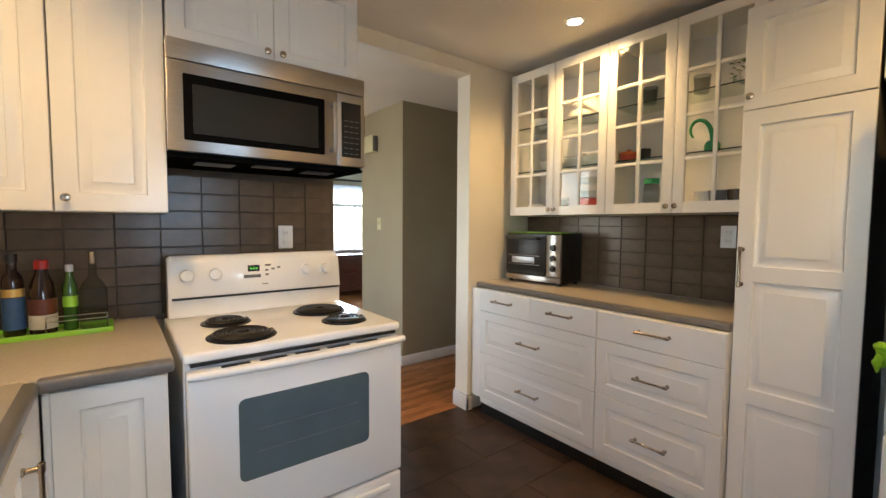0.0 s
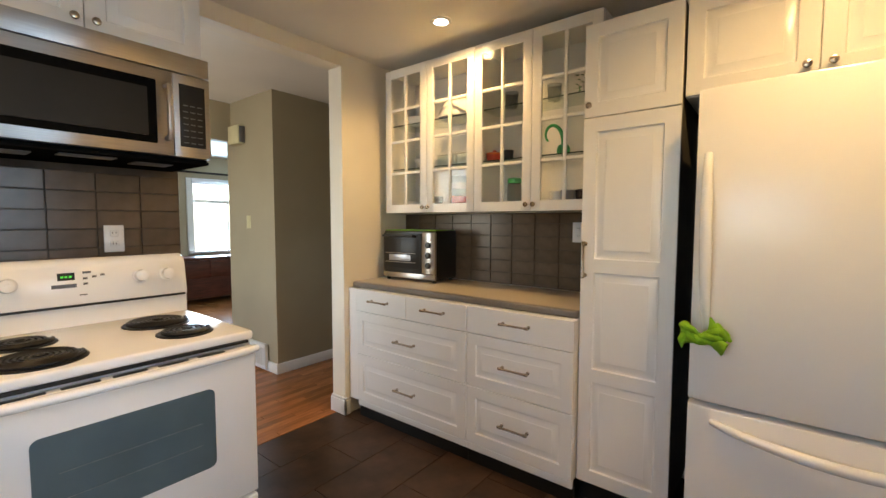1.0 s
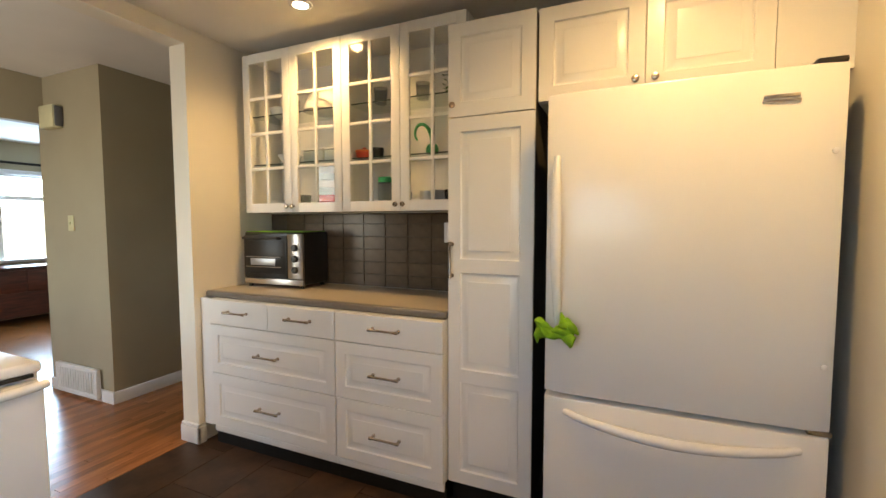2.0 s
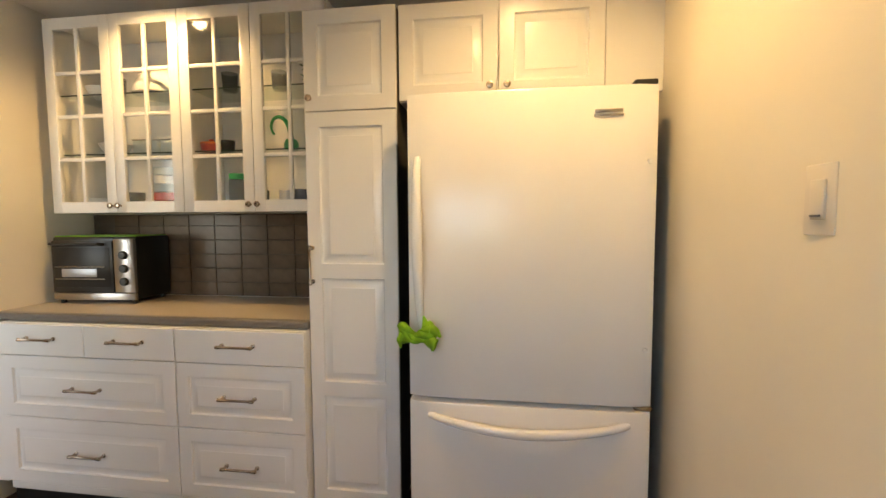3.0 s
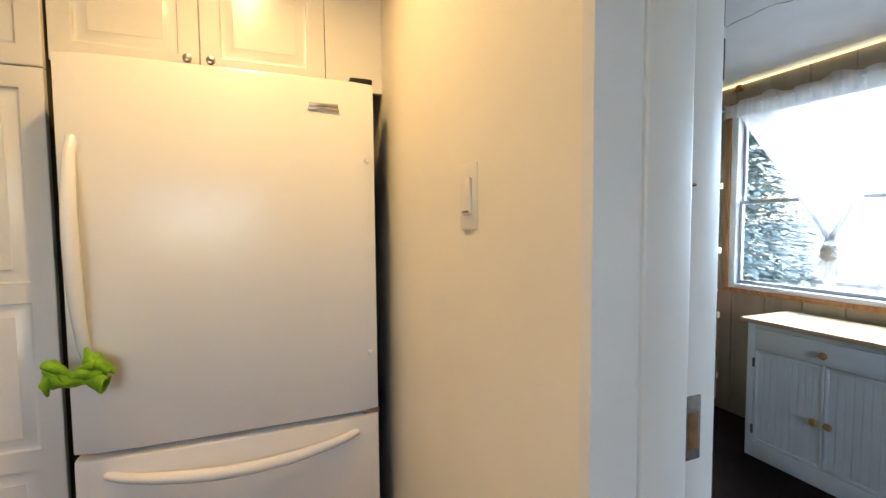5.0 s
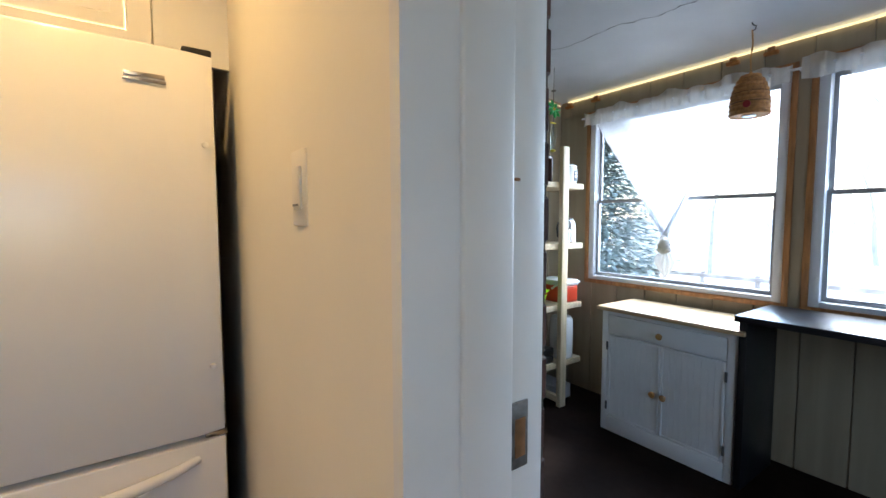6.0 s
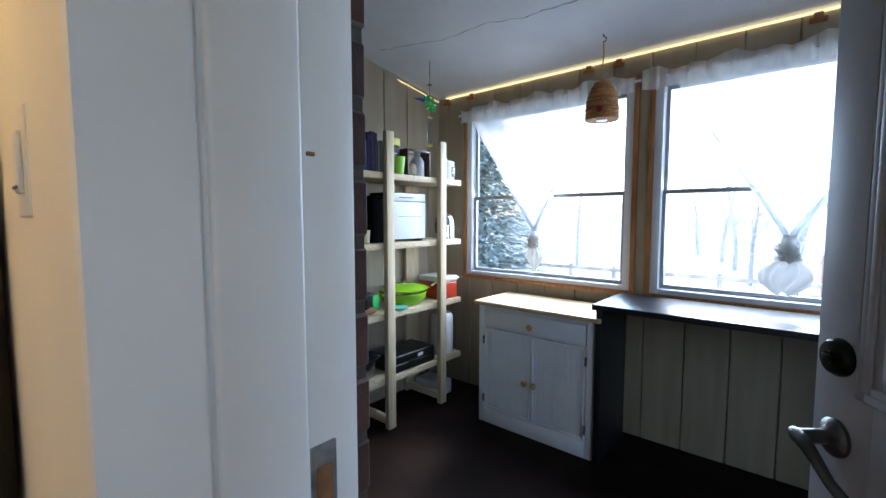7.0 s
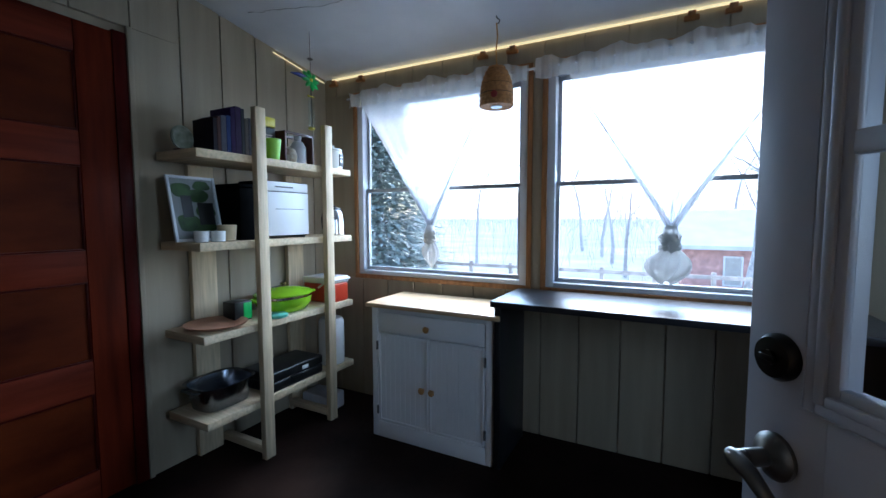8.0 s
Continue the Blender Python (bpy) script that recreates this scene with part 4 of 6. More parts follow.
M_GREENP = material("green_enamel", (0.03, 0.35, 0.10), 0.3, vary=0.05)


def in_cabinet(name, label, category, x, y, z, profile, mat, group="", parts=()):
    t = thing(name, label, category, (x, y, z + 0.001), group=group)
    part("vessel", lathe(bmesh.new(), profile, seg=24), mat, t)
    for nm, prof, m, lab in parts:
        part(nm, lathe(bmesh.new(), prof, seg=24), m, t, lab)
    return t


BOWL = [(0.03, 0), (0.035, 0.004), (0.06, 0.03), (0.075, 0.06), (0.072, 0.061), (0.056, 0.032), (0.01, 0.008)]
CUPP = [(0.028, 0), (0.034, 0.004), (0.040, 0.09), (0.037, 0.091), (0.031, 0.008), (0.005, 0.006)]
LOW, MID, HIGH = 1.393, 1.678, 1.978
for x, y, z in ((3.03, 2.30, MID), (3.05, 2.38, HIGH), (3.03, 2.40, LOW)):
    in_cabinet("bowl", "white china bowl in the glazed cabinet", "bowl", x, y, z, BOWL, M_CHINA, "bowls in the cabinets")
for i in range(5):
    in_cabinet("food_box", "flat pale food box in a stack", "box", 3.00, 1.985, LOW + 0.0005 + i * 0.0425, [(0.058, 0), (0.062, 0.003), (0.064, 0.036), (0.066, 0.037), (0.066, 0.0405), (0.02, 0.041)], M_REDP if i < 2 else M_CHINA if i % 2 else M_MILKY, "stacked food boxes")
for y, w in ((2.14, 0.15), (1.98, 0.16)):
    t = thing("food_container", "milky plastic food container on a glass shelf", "container", (2.96, y, MID + 0.0005), -90, "food containers")
    part("tub", slab(0.002, w - 0.002, 0, 0.17, 0, 0.066, 0.010, 3), M_MILKY, t)
    part("lid", slab(0, w, -0.003, 0.173, 0.0665, 0.080, 0.004), M_CHINA, t, "white lid")
in_cabinet("jar", "clear ribbed jar with a green lid", "jar", 3.00, 1.585, LOW, [(0.036, 0), (0.042, 0.004), (0.042, 0.05), (0.039, 0.06), (0.042, 0.07), (0.042, 0.12), (0.036, 0.145)], M_CLEAR, parts=(("lid", [(0.040, 0.1455), (0.040, 0.172), (0.036, 0.175)], M_GREENP, "green lid"),))
in_cabinet("pot", "small red and orange enamel pot on a glass shelf", "pot", 3.00, 1.722, MID, [(0.035, 0), (0.045, 0.004), (0.050, 0.035), (0.046, 0.045), (0.012, 0.055), (0.012, 0.064), (0.002, 0.066)], M_REDP, parts=(("rim", [(0.048, 0.036), (0.0515, 0.038), (0.0515, 0.046), (0.048, 0.048)], M_ORANGE, "orange rim"),))
in_cabinet("cup", "dark drinking cup behind the glazed door", "cup", 3.00, 1.630, MID, [(0.026, 0), (0.03, 0.004), (0.034, 0.055), (0.031, 0.056), (0.026, 0.006), (0.004, 0.005)], M_BLACK)
in_cabinet("tin", "small dark flat tin behind the glazed door", "tin", 2.98, 1.735, LOW, [(0.03, 0), (0.034, 0.003), (0.034, 0.022), (0.030, 0.025), (0.004, 0.026)], M_BLACK)
for x, y, z, m in ((3.02, 1.33, LOW, M_CHINA), (2.98, 1.17, LOW, M_DARKOIL), (2.98, 1.25, LOW, M_JARGREY), (3.02, 1.47, LOW, M_CLEAR), (3.03, 1.36, HIGH, M_CLEAR), (3.02, 1.62, HIGH, M_CLEAR), (3.02, 1.50, HIGH, M_CLEAR), (3.02, 2.28, LOW, M_CLEAR), (3.02, 2.18, LOW, M_CLEAR), (3.00, 2.24, HIGH, M_CLEAR)):
    in_cabinet("cup", "drinking cup behind the glazed door", "cup", x, y, z, CUPP, m, "cups in the cabinets")
gk = thing("green_glass_swan", "curled green glass ornament on a glass shelf", "ornament", (3.00, 1.290, MID + 0.0005))
part("base", lathe(bmesh.new(), [(0.028, 0), (0.034, 0.004), (0.036, 0.03), (0.026, 0.05), (0.006, 0.058)], seg=20), M_GREENP, gk)
bm = bmesh.new()
tube(bm, [(0, 0.052 - 0.052 * math.cos(a), 0.055 + 0.075 * math.sin(a) + 0.02 * a) for a in (math.pi * 1.25 * i / 14 for i in range(15))], [0.012 - 0.0005 * i for i in range(15)], 10)
part("neck", bm, M_GREENP, gk)
single("serving_bowl", lathe(bmesh.new(), [(0.128, 0), (0.130, 0.006), (0.120, 0.045), (0.095, 0.090), (0.055, 0.118), (0.040, 0.124), (0.038, 0.130), (0.004, 0.130)], seg=32), M_CHINA, "large white bowl turned over on a glass shelf", "bowl", (3.03, 2.015, HIGH + 0.0005))

# ---- leafy plant on the glazed cabinet's upper shelf ----
pl = thing("plant", "small trailing green plant on the glass shelf", "plant", (3.00, 1.150, 1.9785))
part("pot", lathe(bmesh.new(), [(0.030, 0), (0.040, 0.05), (0.036, 0.052), (0.02, 0.045)], seg=20), M_CHINA, pl)
M_LEAF = material("plant_leaf", (0.05, 0.16, 0.03), 0.5, vary=0.2, scale=20)
rng = random.Random(8)
bm = bmesh.new()
for i in range(42):
    a, q = rng.uniform(0, 6.28), rng.uniform(0.01, 0.065)
    c = Vector((q * math.cos(a), q * math.sin(a), 0.05 + rng.uniform(0, 0.07) - q * 0.4))
    d = Vector((math.cos(a), math.sin(a), rng.uniform(-0.6, 0.8))).normalized() * 0.026
    s = d.cross(Vector((0, 0, 1))).normalized() * 0.009
    u = s.cross(d).normalized() * 0.003
    p4 = [bm.verts.new(c), bm.verts.new(c + d * 0.5 + s + u), bm.verts.new(c + d), bm.verts.new(c + d * 0.5 - s + u)]
    bm.faces.new(p4)
part("leaves", bm, M_LEAF, pl)

# ---- hall fittings ----
M_IVORY = material("aged_ivory_plastic", (0.62, 0.58, 0.36), 0.5, vary=0.05)
ch = thing("door_chime", "aged ivory door chime box on the hall wall", "door chime", (2.7145, 4.345, 2.010), -90)
part("cover", slab(0, 0.185, -0.065, 0, 0.0, 0.165, 0.008), M_IVORY, ch)
part("side_grille", slab(0.186, 0.198, -0.055, -0.005, 0.01, 0.155, 0.004), M_GREYPRINT, ch)
sw2 = thing("light_switch", "ivory toggle switch on the hall wall", "switch", (2.7145, 4.125, 1.310), -90)
part("plate", slab(-0.036, 0.036, -0.006, 0, -0.058, 0.058, 0.003), M_IVORY, sw2)
part("toggle", slab(-0.005, 0.005, -0.016, -0.005, -0.012, 0.012, 0.002), M_IVORY, sw2)
vt = thing("air_vent", "white return air vent at the hall baseboard", "vent", (2.6995, 4.36, 0.022), -90)
bm = slab(0, 0.53, -0.030, 0, 0.0, 0.03, 0.003)
box(bm, 0, 0.53, -0.030, 0, 0.19, 0.22, 0.003)
box(bm, 0, 0.03, -0.030, 0, 0.03, 0.19, 0.002)
box(bm, 0.50, 0.53, -0.030, 0, 0.03, 0.19, 0.002)
part("frame", bm, M_TRIM, vt)
for i in range(14):
    part("slat", slab(0.034 + i * 0.0335, 0.052 + i * 0.0335, -0.026, -0.004, 0.03, 0.19, 0.002), M_TRIM, vt)
fw = thing("window_3", "bright far room window with white frame", "window", (3.72, 7.995, 0.82), kind="structure")
bm = slab(-0.05, 1.18, -0.02, 0.0, -0.05, 0.0, 0.004)
box(bm, -0.05, 0.05, -0.02, 0.06, 0.001, 1.21)
box(bm, 1.08, 1.18, -0.02, 0.06, 0.001, 1.21)
box(bm, 0.05, 1.08, 0.0, 0.05, 0.80, 0.86)
box(bm, 0.05, 1.08, -0.02, 0.06, 1.13, 1.21)
box(bm, 0.60, 0.63, 0.0, 0.05, 0.001, 0.80)
part("window_frame", bm, M_TRIM, fw)
part("window_sill", slab(-0.06, 1.19, -0.09, -0.021, -0.03, 0.0, 0.004), M_TRIM, fw)
M_BLIND = material("pale_blind", (0.70, 0.70, 0.72), 0.5, vary=0.03)
bl = thing("roller_blind", "rolled pale blind at the top of the far window", "blind", (3.74, 7.955, 1.93))
for i in range(3):
    part("slat", slab(0.0, 1.09, -0.010, 0.010, i * 0.035, i * 0.035 + 0.028, 0.004), M_BLIND, bl)
bm = bmesh.new()
tube(bm, [(3.45, 7.93, 2.12), (5.1, 7.93, 2.12)], 0.018, 10)
tube(bm, [(3.5, 7.93, 2.12), (3.5, 7.999, 2.12)], 0.012, 8)
single("curtain_rod", bm, M_BRONZE, "dark metal curtain rod over the far window", "curtain rod")
M_MAHOG = material("dark_mahogany", (0.075, 0.018, 0.010), 0.3, vary=0.25, scale=5, stretch=(1, 8, 8))
ds = thing("sideboard", "dark mahogany sideboard under the far window", "sideboard", (3.30, 7.45, 0))
part("top", slab(-0.02, 1.42, -0.02, 0.47, 0.72, 0.75, 0.006), M_MAHOG, ds)
part("body", slab(0.0, 1.40, 0.0, 0.45, 0.10, 0.719), M_MAHOG, ds)
for u in (0.02, 0.48, 0.94):
    part("drawer", slab(u, u + 0.44, -0.014, -0.0005, 0.42, 0.70, 0.004), M_MAHOG, ds)
for u, v in ((0.0, 0.0), (1.34, 0.0), (0.0, 0.39), (1.34, 0.39)):
    part("leg", slab(u, u + 0.06, v, v + 0.06, 0, 0.0995, 0.004), M_MAHOG, ds)

# ---- porch windows ----


def window(name, x0, x1):
    """A double window: stained casing, white frame, metal sashes with a meeting rail, two panes."""
    w = thing(name, "large porch window with white frame and metal sashes", "window", ((x0 + x1) / 2, S_SOUTH, SILL), 180, kind="structure")
    hw, h = (x1 - x0) / 2, HEAD - SILL
    bm = slab(-hw - 0.030, hw + 0.030, -0.014, 0.0, -0.030, 0.0, 0.003)
    box(bm, -hw - 0.030, hw + 0.030, -0.014, 0.0, h, h + 0.030, 0.003)
    box(bm, -hw - 0.030, -hw, -0.014, 0.0, 0.0, h, 0.003)
    box(bm, hw, hw + 0.030, -0.014, 0.0, 0.0, h, 0.003)
    part("casing", bm, M_STAIN, w, "stained wooden window casing")
    bm = slab(-hw, -hw + 0.045, -0.004, 0.085, 0.0, h, 0.003)
    box(bm, hw - 0.045, hw, -0.004, 0.085, 0.0, h, 0.003)
    box(bm, -hw + 0.045, hw - 0.045, -0.004, 0.085, 0.0, 0.022, 0.003)
    box(bm, -hw + 0.045, hw - 0.045, -0.004, 0.085, h - 0.05, h, 0.003)
    part("window_frame", bm, M_VINYL, w, "white painted window frame")
    part("window_sill", slab(-hw + 0.046, hw - 0.046, -0.012, 0.06, 0.0225, 0.030, 0.003), M_VINYL, w)
    mid = 1.447 - SILL
    for z0, z1, d in ((0.031, mid + 0.012, 0.030), (mid - 0.012, h - 0.051, 0.052)):
        bm = slab(-hw + 0.046, -hw + 0.066, d, d + 0.018, z0, z1)
        box(bm, hw - 0.066, hw - 0.046, d, d + 0.018, z0, z1)
        box(bm, -hw + 0.066, hw - 0.066, d, d + 0.018, z0, z0 + 0.024)
        box(bm, -hw + 0.066, hw - 0.066, d, d + 0.018, z1 - 0.024, z1)
        s = part("sash", bm, M_ALU, w, "grey metal sash")
        q = part("pane", slab(-hw + 0.064, hw - 0.064, d + 0.007, d + 0.011, z0 + 0.02, z1 - 0.02), M_GLASS, s)
        q.visible_shadow = False
    return w


window("window_1", *W1)
window("window_2", *W2)
# assumed window, out of view, framing the added fill lamp
pw = thing("window_4", "unseen porch end window with a white frame, added for fill light", "window", (S_WEST, -1.06, 0.85), 90, kind="structure")
bm = slab(-0.44, -0.395, -0.006, 0.06, 0, 1.20, 0.003)
box(bm, 0.395, 0.44, -0.006, 0.06, 0, 1.20, 0.003)
box(bm, -0.395, 0.395, -0.006, 0.06, 0, 0.045, 0.003)
box(bm, -0.395, 0.395, -0.006, 0.06, 1.155, 1.20, 0.003)
box(bm, -0.395, 0.395, 0.0, 0.04, 0.59, 0.625, 0.003)
part("window_frame", bm, M_VINYL, pw)
structure("window_post", slab(W2[1] + 0.031, W1[0] - 0.031, S_SOUTH - 0.02, S_SOUTH + 0.006, SILL - 0.03, HEAD + 0.03, 0.003), M_SIDING, "tan post between the windows", "post")

bm = bmesh.new()
path = [Vector((3.30, -2.14)), Vector((3.15, -2.17)), Vector((2.86, -2.246)), Vector((2.53, -2.238)), Vector((2.345, -2.290)), Vector((2.13, -2.296)), Vector((1.75, -2.33))]
pts = []
rng = random.Random(6)
for a, b in zip(path, path[1:]):
    for i in range(7):
        q = a.lerp(b, i / 7) + Vector((0, rng.uniform(-0.009, 0.009)))
        pts.append((q.x, q.y, slope(q.y) - 0.0005))
tube(bm, pts, [rng.uniform(0.0004, 0.0028) for _ in pts], 5)
M_SEAM = material("open_seam_paint", (0.27, 0.28, 0.31), 0.7, vary=0.2, scale=40)
part("seam_crack", bm, M_SEAM, porch_ceiling, "ragged dark ceiling crack")
for y in (-1.70, -0.95):
    part("seam_cover", slab(S_WEST, S_EAST, y, y + 0.03, slope(y) - 0.006, slope(y) + 0.004, 0.002), M_SUNCEIL, porch_ceiling)

# ---- strip light along the window wall ----
M_STRIP = emitter("strip_glow", (1.0, 0.82, 0.44), 0.26)
t = thing("strip_light", "thin warm strip light along the ceiling edge", "strip light", (3.40, S_SOUTH + 0.006, 2.250), 180)
part("strip", slab(0, 4.0, -0.014, 0.002, -0.004, 0.005), M_STRIP, t, "glowing warm strip")
t = thing("strip_light", "thin warm strip light on the end wall", "strip light", (S_EAST - 0.006, -2.35, 2.325), -90)
bm = slab(0.1, 0.56, -0.003, 0.002, -0.0018, 0.0018)
for v in bm.verts:
    v.co.z -= 0.155 * v.co.x
part("strip", bm, M_STRIP, t, "glowing warm strip")
M_BLOCK = material("orange_wood_block", (0.36, 0.14, 0.035), 0.5, vary=0.2, scale=20)
for x in (2.225, 2.04, 1.14, 0.972, 3.145, 3.39):
    t = thing("wooden_clip", "small orange wooden clip under the ceiling", "clip", (x, S_SOUTH + 0.001, 2.214), 180, "clips along the ceiling")
    part("foot", slab(-0.034, 0.034, -0.030, 0, -0.012, 0.010, 0.006), M_BLOCK, t)
    part("peg", slab(-0.018, 0.018, -0.022, -0.001, 0.0105, 0.034, 0.005), M_STAIN, t, "dark peg")

# ---- sheer knotted curtains ----
M_SHEER = sheer("sheer_cloth", (0.80, 0.82, 0.86), 0.34)
M_HEM = sheer("folded_hem_cloth", (0.74, 0.75, 0.77), 0.22, 0.50)
M_LACE = sheer("gathered_cloth", (0.78, 0.77, 0.75), 0.26)
M_KNOT = sheer("knotted_cloth", (0.84, 0.83, 0.81), 0.04, 0.58)
M_TAIL = sheer("loose_tail_cloth", (0.80, 0.79, 0.77), 0.04, 0.34)


def curtain(x_left, x_right, knot_x, knot_z, r, label, sag, tail, span):
    """Seen from indoors: x_left > x_right. A gathered heading on a rod, and a panel drawn together into a knot."""
    c = thing("curtain", label, "curtain", (x_left, S_SOUTH + 0.055, 0), 180, "sheer knotted curtains")
    w = x_left - x_right
    k = x_left - knot_x
    rng = random.Random(int(x_left * 100))
    # heading: two crinkled layers
    bm = bmesh.new()
    n, rows = 150, 5
    grid = []
    ph = [rng.uniform(0, 6) for _ in range(6)]
    for j in range(rows + 1):
        v = j / rows
        row = []
        for i in range(n + 1):
            u = i / n
            wave = 0.010 * math.sin(u * 95 + ph[0]) + 0.007 * math.sin(u * 171 + ph[1])
            top = 0.012 * math.sin(u * 21 + ph[2]) + 0.009 * math.sin(u * 47 + ph[3])
            z = 2.020 + 0.105 * v + top * v * v + 0.004 * math.sin(u * 60 + ph[4]) * (1 - v)
            row.append(bm.verts.new((u * w, -0.012 + wave * (1.2 - abs(v - 0.5)), z)))
        grid.append(row)
    for a, b in zip(grid, grid[1:]):
        for i in range(n):
            bm.faces.new((a[i], a[i + 1], b[i + 1], b[i]))
    part("heading", bm, M_LACE, c, "crinkled gathered heading")
    # panel
    bm = bmesh.new()
    n, rows = 72, 26
    grid = []
    for j in range(rows + 1):
        v = j / rows
        z = 2.035 + (knot_z + 0.075 - 2.035) * v
        squeeze = (1 - v) ** (1 + sag * v) if v < 1 else 0
        row = []
        for i in range(n + 1):
            u = i / n
            x0 = (span[0] + (span[1] - span[0]) * u) * w
            x = k + (x0 - k) * squeeze * (1 - 0.02) + (u - 0.5) * 0.045 * v
            fold = (0.010 + 0.012 * v) * math.sin(u * 52 + ph[5]) + 0.006 * math.sin(u * 23)
            row.append(bm.verts.new((x, -0.006 + fold * (0.35 + 0.65 * v), z + 0.012 * math.sin(u * 17) * v * (1 - v))))
        grid.append(row)
    for a, b in zip(grid, grid[1:]):
        for i in range(n):
            bm.faces.new((a[i], a[i + 1], b[i + 1], b[i]))
    part("panel", bm, M_SHEER, c, "thin see-through panel drawn into a knot")
    # rolled hems along both sides of the V
    for side in (span[0] * w, span[1] * w):
        bm = bmesh.new()
        pts = []
        for j in range(15):
            v = 0.16 + 0.84 * j / 14
            s = (1 - v) ** (1 + sag * v) if v < 1 else 0
            pts.append((k + (side - k) * s * 0.98, -0.012, 2.03 + (knot_z + 0.075 - 2.03) * v))
        tube(bm, pts, [0.003 + 0.014 * (j / 14) ** 1.6 for j in range(15)], 8)
        part("hem", bm, M_HEM, c)
    # knot: crossed wraps of bunched cloth, then a loose flared tail
    bm = bmesh.new()
    for q in range(4):
        a0, lean = rng.uniform(0, 6), (0.55, -0.6, 0.25, -0.15)[q]
        rad, pts = r * (0.30, 0.36, 0.34, 0.26)[q], []
        for i in range(15):
            a = a0 + 2 * math.pi * i / 14
            pts.append((k + rad * math.cos(a), -0.015 + 0.6 * rad * math.sin(a), knot_z + r * (0.22, 0.06, -0.10, 0.36)[q] + lean * rad * math.cos(a)))
        tube(bm, pts, [r * (0.17 + 0.05 * math.sin(i * 2.1 + q)) for i in range(15)], 8, False)
    lathe(bm, [(0.22 * r, -0.5 * r), (0.40 * r, -0.2 * r), (0.42 * r, 0.3 * r), (0.25 * r, 0.9 * r)], (k, -0.013, knot_z), 12)
    part("knot", bm, M_KNOT, c, "bunched cloth knot")
    bm = bmesh.new()
    n, rows = 64, 14
    grid = []
    for j in range(rows + 1):
        v = j / rows
        wide = r * max(0.03, tail[0] * math.sin(math.pi * (0.14 + 0.80 * v)))
        grid.append([])
        for i in range(n):
            a = 2 * math.pi * i / n
            ripple = 1 + (0.20 + 0.08 * v) * abs(math.sin(a * 3.5 + ph[0] + 3.0 * v)) + 0.13 * math.sin(a * 9 + ph[1] + 3 * v) - 0.15
            drop = tail[1] * r * v * (1 + 0.07 * math.sin(a * 2 + ph[2]) * v)
            grid[-1].append(bm.verts.new((k + wide * ripple * math.cos(a) + 0.2 * r * v * math.sin(ph[3]), -0.014 + 0.55 * wide * ripple * math.sin(a), knot_z - 0.25 * r - drop)))
    for a, b in zip(grid, grid[1:]):
        for i in range(n):
            bm.faces.new((a[i], a[(i + 1) % n], b[(i + 1) % n], b[i]))
    part("tail", bm, M_TAIL, c, "loose tail of cloth")
    return c


curtain(3.215, 1.930, 2.562, 1.125, 0.092, "sheer white curtain tied in a knot", 0.05, (0.62, 1.75), (0.075, 0.83))
curtain(1.885, 0.560, 1.195, 1.120, 0.105, "sheer white curtain tied in a large knot", 0.04, (0.92, 1.6), (0.12, 0.93))
bm = bmesh.new()
tube(bm, [(3.24, S_SOUTH + 0.05, 2.085), (0.52, S_SOUTH + 0.05, 2.085)], 0.007, 10)
for x in (3.22, 1.905, 0.54):
    tube(bm, [(x, S_SOUTH + 0.05, 2.085), (x, S_SOUTH + 0.001, 2.085)], 0.005, 8)
rod = single("curtain_rod", bm, M_VINYL, "thin white curtain rod over both windows", "curtain rod")

# ---- hanging beehive ornament ----
M_STRAW = material("straw_coil", (0.46, 0.20, 0.058), 0.75, vary=0.15, scale=60, bump=0.5, bump_scale=160)
M_MAHOGB = material("dark_straw_band", (0.10, 0.045, 0.018), 0.7, vary=0.2, scale=40)
M_DKRED = material("red_paint", (0.30, 0.02, 0.015), 0.5, vary=0.1)
hv = thing("hanging_beehive", "hanging straw beehive ornament with a red door", "ornament", (2.035, -2.645, 1.838))
prof = [(0.010, 0.004), (0.078, 0.004), (0.088, 0.002)]
n = 9
for i in range(n):
    z = i / n
    rr = 0.091 * math.sqrt(max(0.02, 1 - (z * 0.98) ** 2.4))
    prof += [(rr - 0.004, 0.205 * (i + 0.02) / n), (rr, 0.205 * (i + 0.35) / n), (rr, 0.205 * (i + 0.65) / n), (rr - 0.004, 0.205 * (i + 0.97) / n)]
prof += [(0.010, 0.212), (0.006, 0.222)]
part("hive", lathe(bmesh.new(), prof, seg=36), M_STRAW, hv)
part("door", turned([(0.017, 0), (0.017, 0.006), (0.001, 0.0065)], (-0.02, 0.086, 0.045), Matrix.Rotation(radians(-90), 4, "X"), 20), M_DKRED, hv, "round red entrance")
for z, rr in ((0.062, 0.0895), (0.112, 0.0800), (0.158, 0.0600)):
    part("dark_band", lathe(bmesh.new(), [(rr - 0.003, z - 0.0022), (rr + 0.0016, z - 0.0014), (rr + 0.0016, z + 0.0014), (rr - 0.003, z + 0.0022)], seg=36), M_MAHOGB, hv, "dark brown band")
part("lining", lathe(bmesh.new(), [(0.03, -0.002), (0.03, 0.003)], seg=20), M_VINYL, hv)
bm = bmesh.new()
tube(bm, [(0, 0, 0.215), (0.004, 0, 0.29), (-0.003, 0, 0.36), (0.002, 0, 0.43)], 0.004, 8)
part("rope", bm, M_PEG, hv, "brown hanging rope")
bm = bmesh.new()
tube(bm, [(0.002, 0, 0.425), (-0.012, 0, 0.43), (-0.014, 0, 0.445), (0.0, 0, 0.455), (0.004, 0, slope(-2.645) - 1.838)], 0.003, 8)
